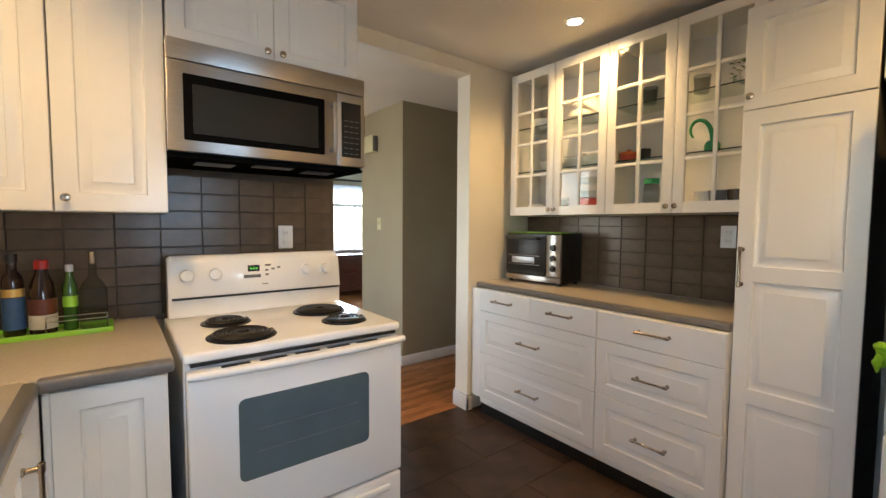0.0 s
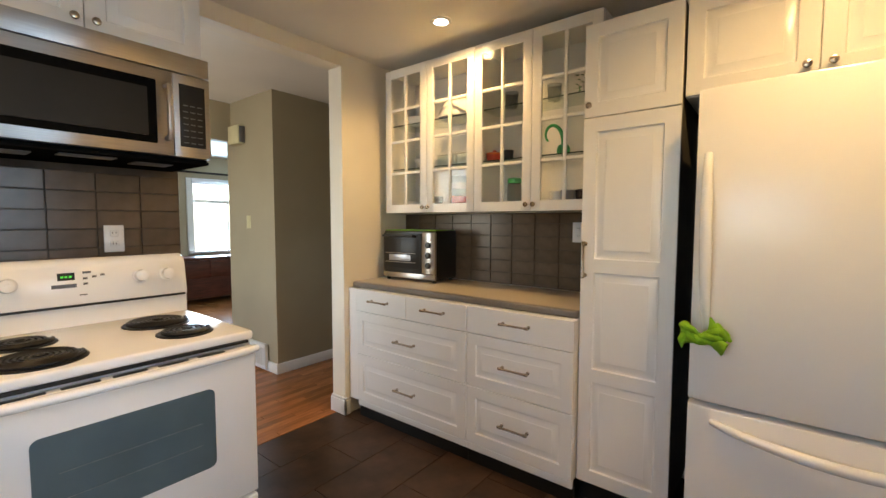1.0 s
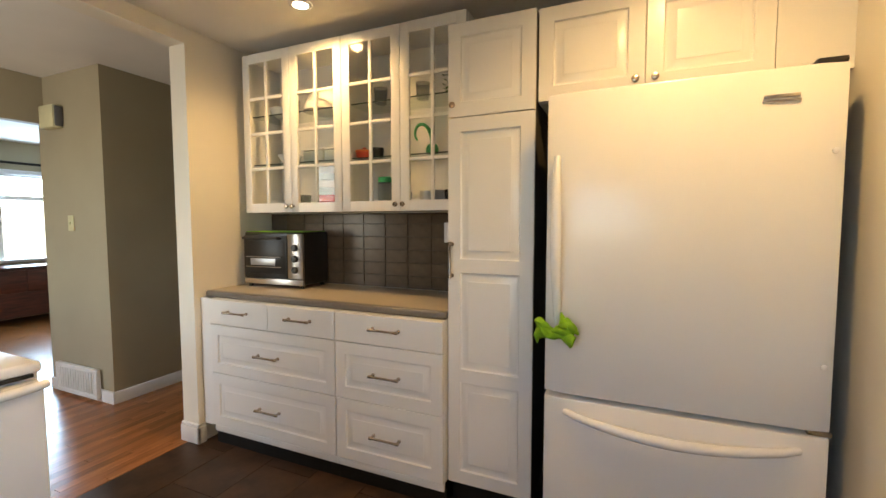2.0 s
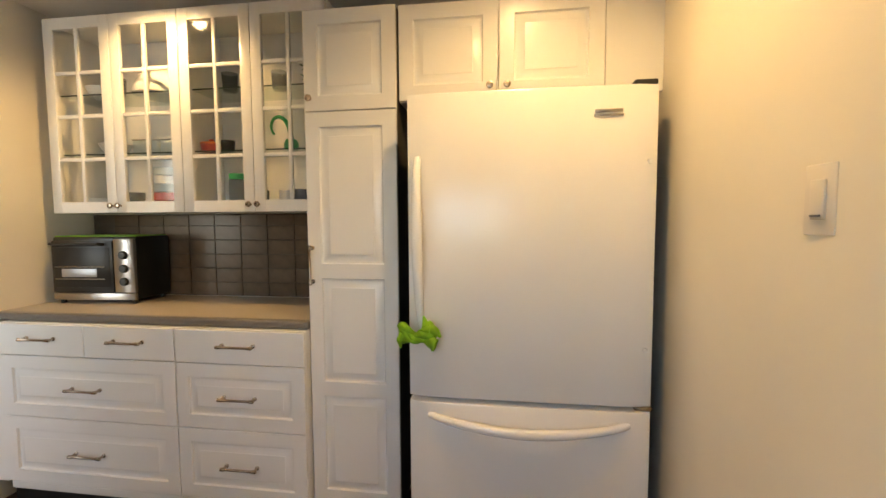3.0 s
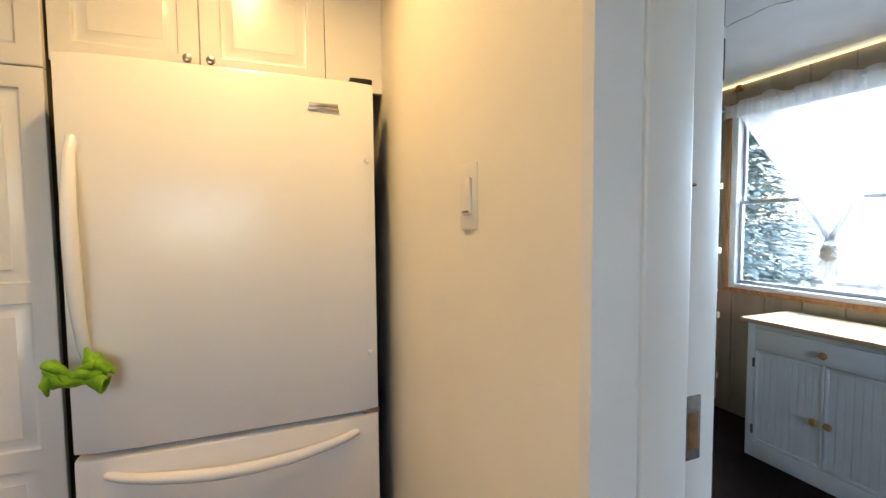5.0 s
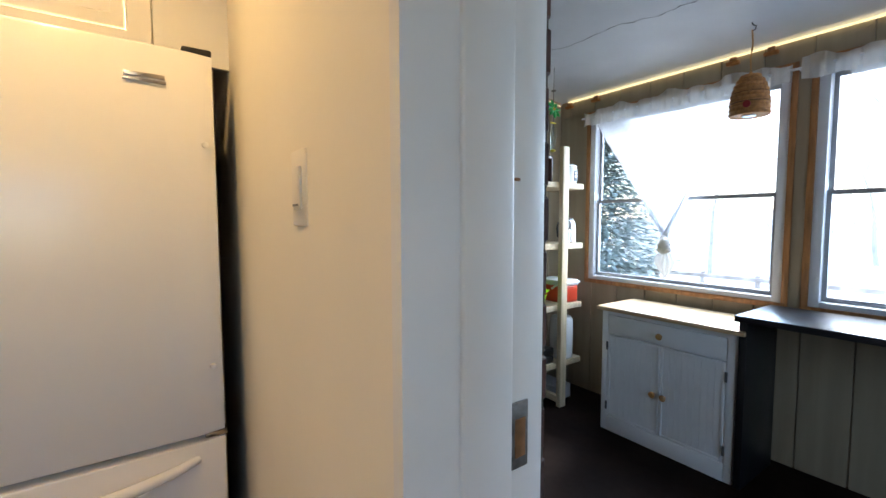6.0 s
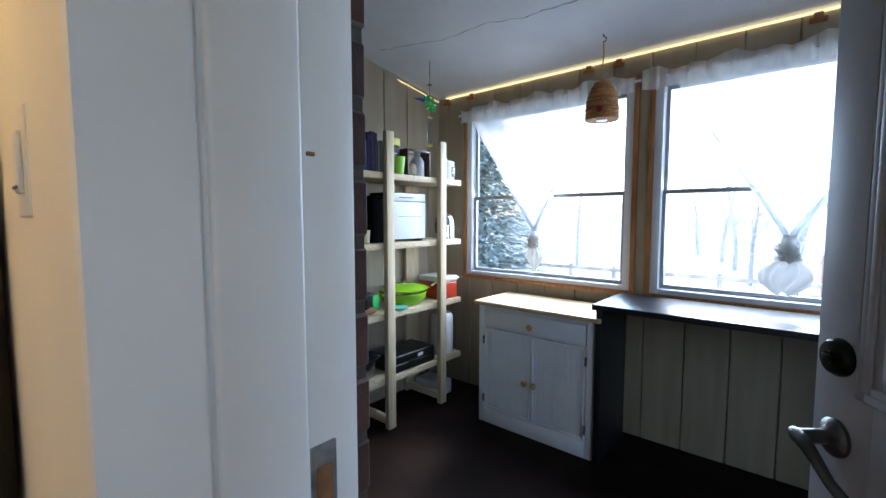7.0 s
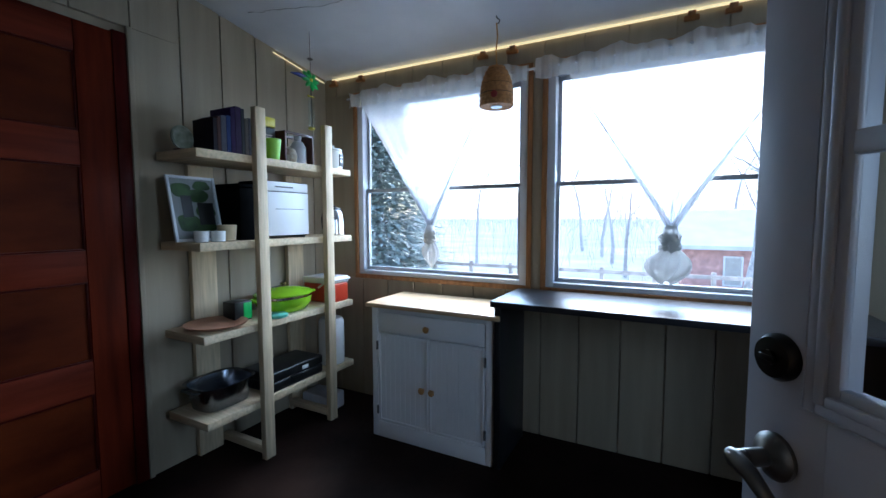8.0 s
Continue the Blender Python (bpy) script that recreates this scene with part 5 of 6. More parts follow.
part("hook", bm, M_BLACK, hv, "dark ceiling hook")

# ---- wind spinner ----
M_GREENG = material("green_plastic", (0.03, 0.50, 0.10), 0.3, vary=0.05)
M_BLUEG = material("dark_blue_plastic", (0.01, 0.03, 0.20), 0.3, vary=0.05)
M_YELLOW = material("yellow_plastic", (0.65, 0.55, 0.04), 0.4, vary=0.05)
ws = thing("wind_spinner", "green flower wind spinner hanging from the ceiling", "ornament", (3.11, -2.40, 2.065))
for i in range(8):
    a = 2 * math.pi * i / 8
    d = Vector((0.25 * math.sin(a), math.cos(a), math.sin(a) * 0.95))
    bm = bmesh.new()
    tube(bm, [d * s for s in (0.008, 0.03, 0.052, 0.068)], [0.006, 0.013, 0.012, 0.002], 8)
    part("petal", bm, M_GREENG, ws, "translucent green petal")
bm = bmesh.new()
tube(bm, [(0, 0.03, 0.006), (0.0, 0.09, 0.010), (0.0, 0.15, 0.004)], [0.010, 0.013, 0.003], 8)
part("blade", bm, M_BLUEG, ws, "dark blue blade")
part("hub", turned([(0.001, -0.012), (0.012, -0.008), (0.014, 0.0), (0.012, 0.008), (0.001, 0.012)], (0, 0, 0), Matrix.Identity(4), 14), M_YELLOW, ws)
part("leaf", slab(-0.006, 0.006, -0.026, 0.026, -0.098, -0.088, 0.004), M_YELLOW, ws, "small yellow leaf")
bm = bmesh.new()
tube(bm, [(0, 0, -0.27), (0, 0, 0.17), (0, 0, slope(-2.40) - 2.065)], 0.0022, 6)
part("string", bm, M_GREYPRINT, ws)
part("tube_drop", lathe(bmesh.new(), [(0.016, -0.268), (0.018, -0.26), (0.018, -0.13), (0.012, -0.12)], seg=16), M_SHELFGLASS, ws, "clear hanging tube")
part("end_bead", lathe(bmesh.new(), [(0.004, -0.290), (0.020, -0.284), (0.020, -0.276), (0.004, -0.270)], seg=16), M_YELLOW, ws)
part("ceiling_ring", lathe(bmesh.new(), [(0.016, 0.120), (0.018, 0.124), (0.004, 0.130)], seg=16), M_GREYPRINT, ws)

# ---- small white cabinet ----
cb = thing("beadboard_cabinet", "white beadboard cabinet with maple top and wooden knobs", "cabinet", (2.746, -2.476, S_FLOOR), 180)
CW, CH = 0.762, 0.808
bm = slab(0, 0.040, 0.004, 0.38, 0.0, CH - 0.026, 0.003)
box(bm, CW - 0.040, CW, 0.004, 0.38, 0.0, CH - 0.026, 0.003)
box(bm, 0.040, CW - 0.040, 0.003, 0.38, 0.0, 0.095, 0.002)
box(bm, 0.040, CW - 0.040, 0.006, 0.38, CH - 0.050, CH - 0.026)
box(bm, 0.040, CW - 0.040, 0.03, 0.38, 0.095, CH - 0.05)
part("body", bm, M_BEAD, cb)
d = part("drawer", slab(0.044, CW - 0.044, 0.004, 0.03, 0.635, 0.754, 0.003), M_BEAD, cb)


def wood_knob(parent, x, z):
    bm = turned([(0.008, 0), (0.007, 0.010), (0.017, 0.018), (0.019, 0.025), (0.014, 0.031), (0.001, 0.033)], (x, 0.002, z), Matrix.Rotation(radians(90), 4, "X"), 18)
    return part("knob", bm, M_PEG, parent, "turned wooden knob")


wood_knob(d, CW / 2, 0.690)
for k in range(2):
    a, b = (0.044, CW / 2 - 0.0015) if k == 0 else (CW / 2 + 0.0015, CW - 0.044)
    bm = slab(a, a + 0.016, 0.002, 0.028, 0.099, 0.630, 0.002)
    box(bm, b - 0.016, b, 0.002, 0.028, 0.099, 0.630, 0.002)
    box(bm, a + 0.016, b - 0.016, 0.002, 0.028, 0.099, 0.115, 0.002)
    box(bm, a + 0.016, b - 0.016, 0.002, 0.028, 0.614, 0.630, 0.002)
    d = part("door", bm, M_BEAD, cb)
    m = 9
    for i in range(m):
        u0 = a + 0.016 + (b - a - 0.032) * i / m
        u1 = a + 0.016 + (b - a - 0.032) * (i + 1) / m
        part("bead_board", slab(u0 + 0.0004, u1 - 0.0004, 0.006, 0.02, 0.115, 0.614, 0.0009, 1), M_BEAD, d)
    wood_knob(d, b - 0.030 if k == 0 else a + 0.030, 0.340)
    for z in (0.165, 0.555):
        e = a - 0.004 if k == 0 else b + 0.004
        part("hinge", slab(e - 0.006, e + 0.006, -0.004, 0.004, z - 0.026, z + 0.026, 0.002), M_GREYPRINT, d, "dark metal hinge")
part("top", slab(-0.030, CW + 0.042, -0.022, 0.40, CH - 0.025, CH, 0.006, 3), M_TOPWOOD, cb, "light maple top")

# ---- black desk ----
dk = thing("desk", "black desk with panel legs under the window", "desk", (1.985, -2.440, S_FLOOR), 180)
part("desktop", slab(0, 1.55, 0, 0.455, 0.857, 0.888, 0.003), M_DESK, dk)
part("leg_panel", slab(0.012, 0.045, 0.03, 0.44, 0.0, 0.8565, 0.002), M_DESK, dk)
part("leg_panel", slab(1.50, 1.533, 0.03, 0.44, 0.0, 0.8565, 0.002), M_DESK, dk)
part("apron", slab(0.046, 1.499, 0.36, 0.38, 0.78, 0.8565), M_DESK, dk)

# ---- pine shelf unit ----
SHX, SHY = 3.085, -1.690
sh = thing("shelf_unit", "raw pine ladder shelf with four long shelves", "shelf", (SHX, SHY, S_FLOOR), -90)
SHELF_Z = (1.575, 1.138, 0.694, 0.272)
for u in (0.295, 0.795):
    part("post", slab(u, u + 0.062, 0, 0.036, 0.0, 1.872, 0.002), M_PINEV, sh)
    part("back_post", slab(u - 0.14, u + 0.0, 0.355, 0.385, 0.0, 1.58, 0.002), M_PINEV, sh) if u < 0.5 else part("back_post", slab(u + 0.01, u + 0.145, 0.355, 0.385, 0.0, 1.58, 0.002), M_PINEV, sh)
    part("foot_bar", slab(u + 0.002, u + 0.040, 0.037, 0.354, 0.03, 0.075, 0.002), M_PINE, sh)
for z in SHELF_Z:
    part("shelf", slab(0.0, 1.072, 0.037, 0.352, z - S_FLOOR - 0.040, z - S_FLOOR, 0.003), M_PINE, sh)

# ---- red panel door in the end wall ----
rd = thing("door_1", "closed red stained wooden door with five panels", "door", (S_EAST - 0.004, -0.800, S_FLOOR), -90, kind="structure")
RW, RH = 0.802, 2.150
RAILS = [(0.01, 0.156), (0.514, 0.665), (1.022, 1.162), (1.536, 1.681), (2.017, RH)]
for u0, u1 in ((0, 0.115), (RW - 0.200, RW - 0.058)):
    part("stile", slab(u0, u1, 0, 0.035, 0.01, RH, 0.002), M_RED, rd)
part("edge_stile", slab(RW - 0.057, RW, -0.006, 0.035, 0.0, RH + 0.01, 0.003), M_REDD, rd, "darker red door post")
for z0, z1 in RAILS:
    part("rail", slab(0.116, RW - 0.201, 0.001, 0.034, z0, z1, 0.002), M_REDH, rd)
for (_, z0), (z1, _) in zip(RAILS, RAILS[1:]):
    part("panel", slab(0.116, RW - 0.201, 0.012, 0.026, z0, z1), M_REDPANEL, rd, "darker brown red panel")
    bm = bmesh.new()
    for a, b, c, d in ((0.116, RW - 0.201, z0, z0 + 0.008), (0.116, RW - 0.201, z1 - 0.008, z1), (0.116, 0.124, z0 + 0.008, z1 - 0.008), (RW - 0.209, RW - 0.201, z0 + 0.008, z1 - 0.008)):
        box(bm, a, b, 0.005, 0.0115, c, d, 0.002)
    part("panel_bead", bm, M_REDD, rd)
part("knob", turned([(0.024, 0), (0.024, 0.006), (0.010, 0.010), (0.010, 0.03), (0.024, 0.045), (0.024, 0.055), (0.002, 0.062)], (0.06, 0, 0.95), Matrix.Rotation(radians(90), 4, "X")), M_BRONZE, rd)
structure("casing", slab(S_EAST - 0.016, S_EAST + 0.0, -1.628, -1.603, S_FLOOR, 2.145, 0.003), M_SIDING, "narrow pale door casing", "trim")

# ---- open white door with a glazed window ----
dr = thing("door_2", "open white house door with window, lever and deadbolt", "door", (1.112, -1.200, 0.005), 180 - 57, kind="structure")
DW, DH = 0.800, 2.07
gx0, gx1, gz0, gz1 = 0.127, 0.650, 1.055, 1.90
bm = slab(0, gx0 - 0.01, 0, 0.044, 0, DH, 0.003)
box(bm, gx1 + 0.01, DW, 0, 0.044, 0, DH, 0.003)
box(bm, gx0 - 0.01, gx1 + 0.01, 0, 0.044, 0, gz0 - 0.01)
box(bm, gx0 - 0.01, gx1 + 0.01, 0, 0.044, gz1 + 0.01, DH)
leaf = part("door_leaf", bm, M_DOORP, dr)
bm = bmesh.new()
for o, d0, d1 in ((0.040, -0.003, 0.001), (0.0265, -0.006, 0.001), (0.013, -0.001, 0.012)):
    o2 = o - 0.0140
    box(bm, gx0 - o, gx0 - o2, d0, d1, gz0 - o, gz1 + o, 0.004)
    box(bm, gx1 + o2, gx1 + o, d0, d1, gz0 - o, gz1 + o, 0.004)
    box(bm, gx0 - o2, gx1 + o2, d0, d1, gz0 - o, gz0 - o2, 0.004)
    box(bm, gx0 - o2, gx1 + o2, d0, d1, gz1 + o2, gz1 + o, 0.004)
part("window_moulding", bm, M_DOORP, leaf)
bm = slab(gx0 - 0.001, gx1 + 0.001, -0.002, 0.016, 1.317, 1.343, 0.002)
part("glazing_bar", bm, M_DOORP, leaf)
for z0, z1 in ((gz0 - 0.005, 1.316), (1.344, gz1 + 0.005)):
    q = part("pane", slab(gx0 - 0.008, gx1 + 0.008, 0.004, 0.008, z0, z1), M_GLASS, leaf)
out = Matrix.Rotation(radians(90), 4, "X")
b = part("deadbolt", turned([(0.031, 0), (0.031, 0.006), (0.026, 0.014), (0.010, 0.016), (0.010, 0.02)], (0.052, -0.0005, 1.068), out, 28), M_BRONZE, dr, "dark round deadbolt")
part("thumb_turn", slab(0.040, 0.064, -0.0215, -0.0175, 1.064, 1.072, 0.0015), M_BRONZE, b)
b = part("lever_handle", turned([(0.031, 0), (0.031, 0.006), (0.026, 0.011), (0.020, 0.014), (0.012, 0.018), (0.012, 0.045)], (0.054, -0.0005, 0.935), out, 28), M_LEVER, dr, "satin nickel lever handle")
bm = bmesh.new()
tube(bm, [(0.054, -0.040, 0.935), (0.054, -0.056, 0.935), (0.054, -0.066, 0.934)], [0.0115, 0.0115, 0.009], 16)
tube(bm, [(0.042, -0.058, 0.937), (0.054, -0.058, 0.936), (0.077, -0.058, 0.929), (0.100, -0.057, 0.914), (0.122, -0.055, 0.896), (0.144, -0.053, 0.887), (0.158, -0.052, 0.888)], [0.008, 0.0115, 0.0105, 0.009, 0.008, 0.0085, 0.005], 14)
part("lever", bm, M_LEVER, b)

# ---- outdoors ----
# outdoor colours are paled: haze and daylight glare are put into them
M_GRASS = material("glare_paled_grass", (0.56, 0.60, 0.55), 0.95, vary=0.12, scale=0.35, spec=0.0)
M_BARK = material("haze_paled_bark", (0.55, 0.54, 0.54), 0.9, vary=0.2, scale=10)
M_NEEDLE = material("haze_paled_needles", (0.44, 0.52, 0.49), 0.8, spec=0.05, vary=0.25, scale=2)
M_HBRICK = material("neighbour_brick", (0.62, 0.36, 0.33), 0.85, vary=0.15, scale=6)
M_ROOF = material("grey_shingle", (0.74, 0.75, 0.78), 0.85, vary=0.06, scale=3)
M_FENCE = material("haze_paled_fence", (0.66, 0.58, 0.54), 0.85, vary=0.2, scale=5)
bm = bmesh.new()
n = 40
vs = [[bm.verts.new((-600 + 1200 * i / n, -900 + 895 * j / n, -1.15)) for j in range(n + 1)] for i in range(n + 1)]
for i in range(n):
    for j in range(n):
        bm.faces.new((vs[i][j], vs[i + 1][j], vs[i + 1][j + 1], vs[i][j + 1]))
structure("ground", bm, M_GRASS, "winter lawn behind the house, paled for glare", "ground")


def bare_tree(x, y, h, seed):
    """A trunk with forking limbs and fine twigs."""
    rng = random.Random(seed)
    t = thing("tree", "bare winter tree with fine branches", "tree", (x, y, -1.15), group="bare trees")
    bm = bmesh.new()

    def limb(p, d, length, r, depth):
        pts, rad = [p], [r]
        for i in range(4):
            d = (d + Vector((rng.uniform(-1, 1), rng.uniform(-1, 1), rng.uniform(-0.3, 0.7))) * 0.16).normalized()
            p = p + d * length / 4
            pts.append(p)
            rad.append(r * (1 - 0.14 * (i + 1)))
        tube(bm, pts, rad, 6 if depth < 2 else 4, False)
        if depth < 4:
            for i in range(rng.choice((3, 4)) if depth else 6):
                q = pts[rng.choice((1, 2, 3, 4)) if depth else rng.choice((2, 3, 4, 4))]
                nd = (d * 0.7 + Vector((rng.uniform(-1, 1), rng.uniform(-1, 1), rng.uniform(-0.1, 0.9)))).normalized()
                limb(q, nd, length * rng.uniform(0.45, 0.7), rad[-1] * 0.6, depth + 1)

    limb(Vector((0, 0, -0.1)), Vector((0, 0, 1)), h * 0.42, h * 0.011, 0)
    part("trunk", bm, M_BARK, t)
    return t


for i, (x, y, h) in enumerate(((1.35, -14, 9.5), (-0.4, -12, 8.5), (-2.2, -19, 9), (5.2, -17, 9), (7.5, -22, 10), (-3.2, -16, 8.5), (3.6, -24, 10), (9.5, -20, 9), (2.6, -19, 8), (4.6, -28, 11), (-1.8, -26, 11), (0.4, -30, 11), (6.4, -32, 12))):
    bare_tree(x, y, h, i + 3)
ev = thing("tree", "evergreen tree beside the garden, needles paled for haze", "tree", (8.5, -10.5, -1.15))
bm = bmesh.new()
tube(bm, [(0, 0, -0.1), (0, 0, 3), (0, 0, 7.6)], [0.14, 0.10, 0.02], 8)
part("trunk", bm, M_BARK, ev)
verts, faces = [], []
rng = random.Random(5)
for i in range(24000):
    z = 0.4 + 7.2 * rng.random() ** 1.2
    rr = (7.9 - z) * 0.30 * math.sqrt(rng.random()) * rng.uniform(0.7, 1.15)
    a = rng.uniform(0, 6.283)
    c = Vector((rr * math.cos(a), rr * math.sin(a), z - 0.15 * rr))
    d = Vector((math.cos(a), math.sin(a), rng.uniform(-0.5, 0.2))).normalized() * rng.uniform(0.14, 0.32)
    s = Vector((-math.sin(a), math.cos(a), rng.uniform(-0.3, 0.3))) * rng.uniform(0.03, 0.07)
    k = len(verts)
    verts += [c - s, c + s, c + d]
    faces.append((k, k + 1, k + 2))
data = bpy.data.meshes.new("crown")
data.from_pydata(verts, [], faces)
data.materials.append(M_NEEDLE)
ob = new("crown", data)
ob.parent = ev
hs = thing("house", "small red brick neighbour house with a grey roof", "house", (-1.6, -15.5, -1.15))
part("wall", slab(-3.4, 2.3, -3.5, 0, 0, 1.55), M_HBRICK, hs)
bm = bmesh.new()
p = [bm.verts.new(c) for c in ((-3.8, 0.4, 1.45), (2.7, 0.4, 1.45), (2.7, -1.75, 2.55), (-3.8, -1.75, 2.55), (2.7, -3.9, 1.45), (-3.8, -3.9, 1.45), (-3.8, 0.4, 1.57), (2.7, 0.4, 1.57), (2.7, -1.75, 2.67), (-3.8, -1.75, 2.67), (2.7, -3.9, 1.57), (-3.8, -3.9, 1.57))]
for q in ((0, 1, 2, 3), (3, 2, 4, 5), (6, 9, 8, 7), (9, 11, 10, 8), (0, 6, 7, 1), (1, 7, 8, 2), (2, 8, 10, 4), (0, 3, 9, 6), (3, 5, 11, 9), (4, 10, 11, 5)):
    bm.faces.new([p[i] for i in q])
part("roof", bm, M_ROOF, hs)
wn = part("window", slab(0.75, 1.25, 0.0, 0.03, 0.35, 1.25, 0.01), M_VINYL, hs)
part("pane", slab(0.80, 1.20, 0.031, 0.034, 0.40, 1.20), M_ALU, wn)
fn = thing("fence", "low weathered wooden garden fence, paled for haze", "fence", (-1.0, -11.8, -1.15))
for i in range(9):
    part("fence_post", slab(i * 1.2 - 0.05, i * 1.2 + 0.05, -0.05, 0.05, 0, 1.15, 0.01), M_FENCE, fn)
for z in (0.45, 1.0):
    part("fence_rail", slab(0, 9.6, 0.051, 0.085, z, z + 0.09), M_FENCE, fn)

# distant haze is mixed into the colour of the woods
M_HAZE = material("haze_coloured_woods", (0.64, 0.64, 0.66), 0.9, vary=0.05, scale=1)
verts, faces = [], []
rng = random.Random(11)
for i in range(11000):
    x, y = rng.uniform(-75, 80), rng.uniform(-85, -34)
    z, hgt = rng.uniform(-1.2, 9.0) * rng.random(), rng.uniform(0.6, 5.0)
    w, dx = rng.uniform(0.012, 0.035), rng.uniform(-3.0, 3.0)
    k = len(verts)
    verts += [(x - w, y, z), (x + w, y, z), (x + dx, y + dx * 0.3, z + hgt)]
    faces.append((k, k + 1, k + 2))
for i in range(5200):
    x, y = rng.uniform(-9, 13), rng.uniform(-34, -17)
    z, hgt = -1.2 + 8.0 * rng.random() ** 1.3, rng.uniform(0.5, 2.6)
    w, dx = rng.uniform(0.004, 0.011), rng.uniform(-0.7, 0.7)
    k = len(verts)
    verts += [(x - w, y, z), (x + w, y, z), (x + dx, y + dx * 0.3, z + hgt)]
    faces.append((k, k + 1, k + 2))
data = bpy.data.meshes.new("far_woods")
data.from_pydata(verts, [], faces)
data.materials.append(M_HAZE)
tagged(new("far_woods", data), "bare woods beyond the gardens, haze put into their colour", "woods", kind="stuff")

# ---- things on the pine shelves ----
M_DKBOOK = [material("book_cloth", c, 0.6, spec=0.15, vary=0.1, scale=40) for c in ((0.015, 0.010, 0.015), (0.05, 0.018, 0.014), (0.07, 0.07, 0.09), (0.018, 0.035, 0.13), (0.028, 0.010, 0.06), (0.032, 0.012, 0.05), (0.02, 0.02, 0.02), (0.07, 0.05, 0.035))]
M_PAGES = material("book_pages", (0.55, 0.50, 0.40), 0.8, vary=0.1, scale=80)


def on_shelf(u, depth, level):
    """A place on the shelf unit: u along it, depth back from its front edge."""
    return (SHX + depth, SHY - u, SHELF_Z[level] + 0.0005)


def book(u, w, h, d, mat):
    b = thing("book", "dark hardback book standing on the shelf", "book", on_shelf(u, 0.09, 0), -90, "books on the top shelf")
    bm = slab(0, 0.003, 0, d, 0, h, 0.0008)
    box(bm, w - 0.003, w, 0, d, 0, h, 0.0008)
    box(bm, 0.003, w - 0.003, 0, 0.003, 0, h)
    part("cover", bm, mat, b)
    part("pages", slab(0.003, w - 0.003, 0.0035, d - 0.004, 0.003, h - 0.003), M_PAGES, b)


u = 0.125
for i, (w, h) in enumerate(((0.022, 0.165), (0.020, 0.175), (0.030, 0.185), (0.024, 0.19), (0.026, 0.235), (0.034, 0.245), (0.020, 0.24), (0.022, 0.195), (0.022, 0.20), (0.022, 0.19))):
    book(u, w - 0.001, h, 0.16, M_DKBOOK[i % 8])
    u += w
M_MOSS = material("mottled_green_glaze", (0.14, 0.16, 0.10), 0.4, second=(0.30, 0.32, 0.26), scale=30)
ov = thing("oval_plaque", "oval mottled green plaque leaning on the wall", "plaque", on_shelf(0.045, 0.20, 0), -90)
bm = turned([(0.046, 0), (0.054, 0.006), (0.054, 0.016), (0.046, 0.020), (0.036, 0.017), (0.002, 0.020)], (0, 0.02, 0.062), Matrix.Diagonal((1, 1, 1.12, 1)) @ Matrix.Rotation(radians(82), 4, "X"), 28)
part("disc", bm, M_MOSS, ov)
part("stand", slab(-0.03, 0.03, -0.02, 0.04, 0, 0.012, 0.003), M_MAHOG, ov)
gb = thing("coffee_bag", "black and yellow packet standing on the shelf", "packet", on_shelf(0.448, 0.15, 0), -90)
M_BAGBLACK = material("black_foil", (0.02, 0.02, 0.02), 0.4, vary=0.1)
bm = slab(0, 0.105, 0, 0.06, 0, 0.195, 0.010, 3)
part("packet", bm, M_BAGBLACK, gb)
part("yellow_band", slab(-0.001, 0.106, -0.001, 0.061, 0.197, 0.250, 0.006), M_YELLOW, gb, "yellow folded top")
bm = slab(0.012, 0.075, -0.0025, -0.0005, 0.145, 0.150)
box(bm, 0.012, 0.060, -0.0025, -0.0005, 0.132, 0.137)
part("print_bar", bm, M_PAGES, gb, "pale printed bars")
single("cup", lathe(bmesh.new(), [(0.030, 0), (0.034, 0.003), (0.046, 0.112), (0.043, 0.113), (0.032, 0.01), (0.004, 0.007)], seg=24), M_LIMEP, "lime green plastic cup", "cup", on_shelf(0.468, 0.080, 0))
fr = thing("wire_basket", "dark framed open rack holding jars", "rack", on_shelf(0.572, 0.10, 0), -90)
bm = slab(0, 0.010, 0, 0.14, 0.0, 0.185, 0.002)
box(bm, 0.215, 0.225, 0, 0.14, 0.0, 0.185, 0.002)
box(bm, 0.010, 0.215, 0, 0.012, 0.172, 0.185, 0.002)
box(bm, 0.010, 0.215, 0.128, 0.14, 0.172, 0.185, 0.002)
part("frame", bm, M_MAHOG, fr)
M_COCO = material("brown_speckle", (0.22, 0.14, 0.09), 0.8, second=(0.42, 0.38, 0.30), scale=50, bump=0.3)
single("coconut_jar", lathe(bmesh.new(), [(0.03, 0), (0.055, 0.015), (0.062, 0.05), (0.05, 0.088), (0.02, 0.105), (0.004, 0.108)], seg=24), M_COCO, "brown speckled round jar", "jar", on_shelf(0.648, 0.17, 0))
M_JUG = material("milky_plastic", (0.62, 0.62, 0.66), 0.35, vary=0.05, scale=12)
jg = thing("plastic_jug", "milky plastic jug with a handle", "jug", on_shelf(0.738, 0.17, 0), -90)
part("body", lathe(bmesh.new(), [(0.045, 0), (0.05, 0.006), (0.05, 0.11), (0.03, 0.145), (0.02, 0.15), (0.02, 0.165)], seg=20), M_JUG, jg)
part("cap", lathe(bmesh.new(), [(0.022, 0.1655), (0.022, 0.180), (0.018, 0.182)], seg=18), M_VINYL, jg)
cn = thing("canister", "white canister with a dark lid and label", "canister", on_shelf(1.000, 0.13, 0), -90)
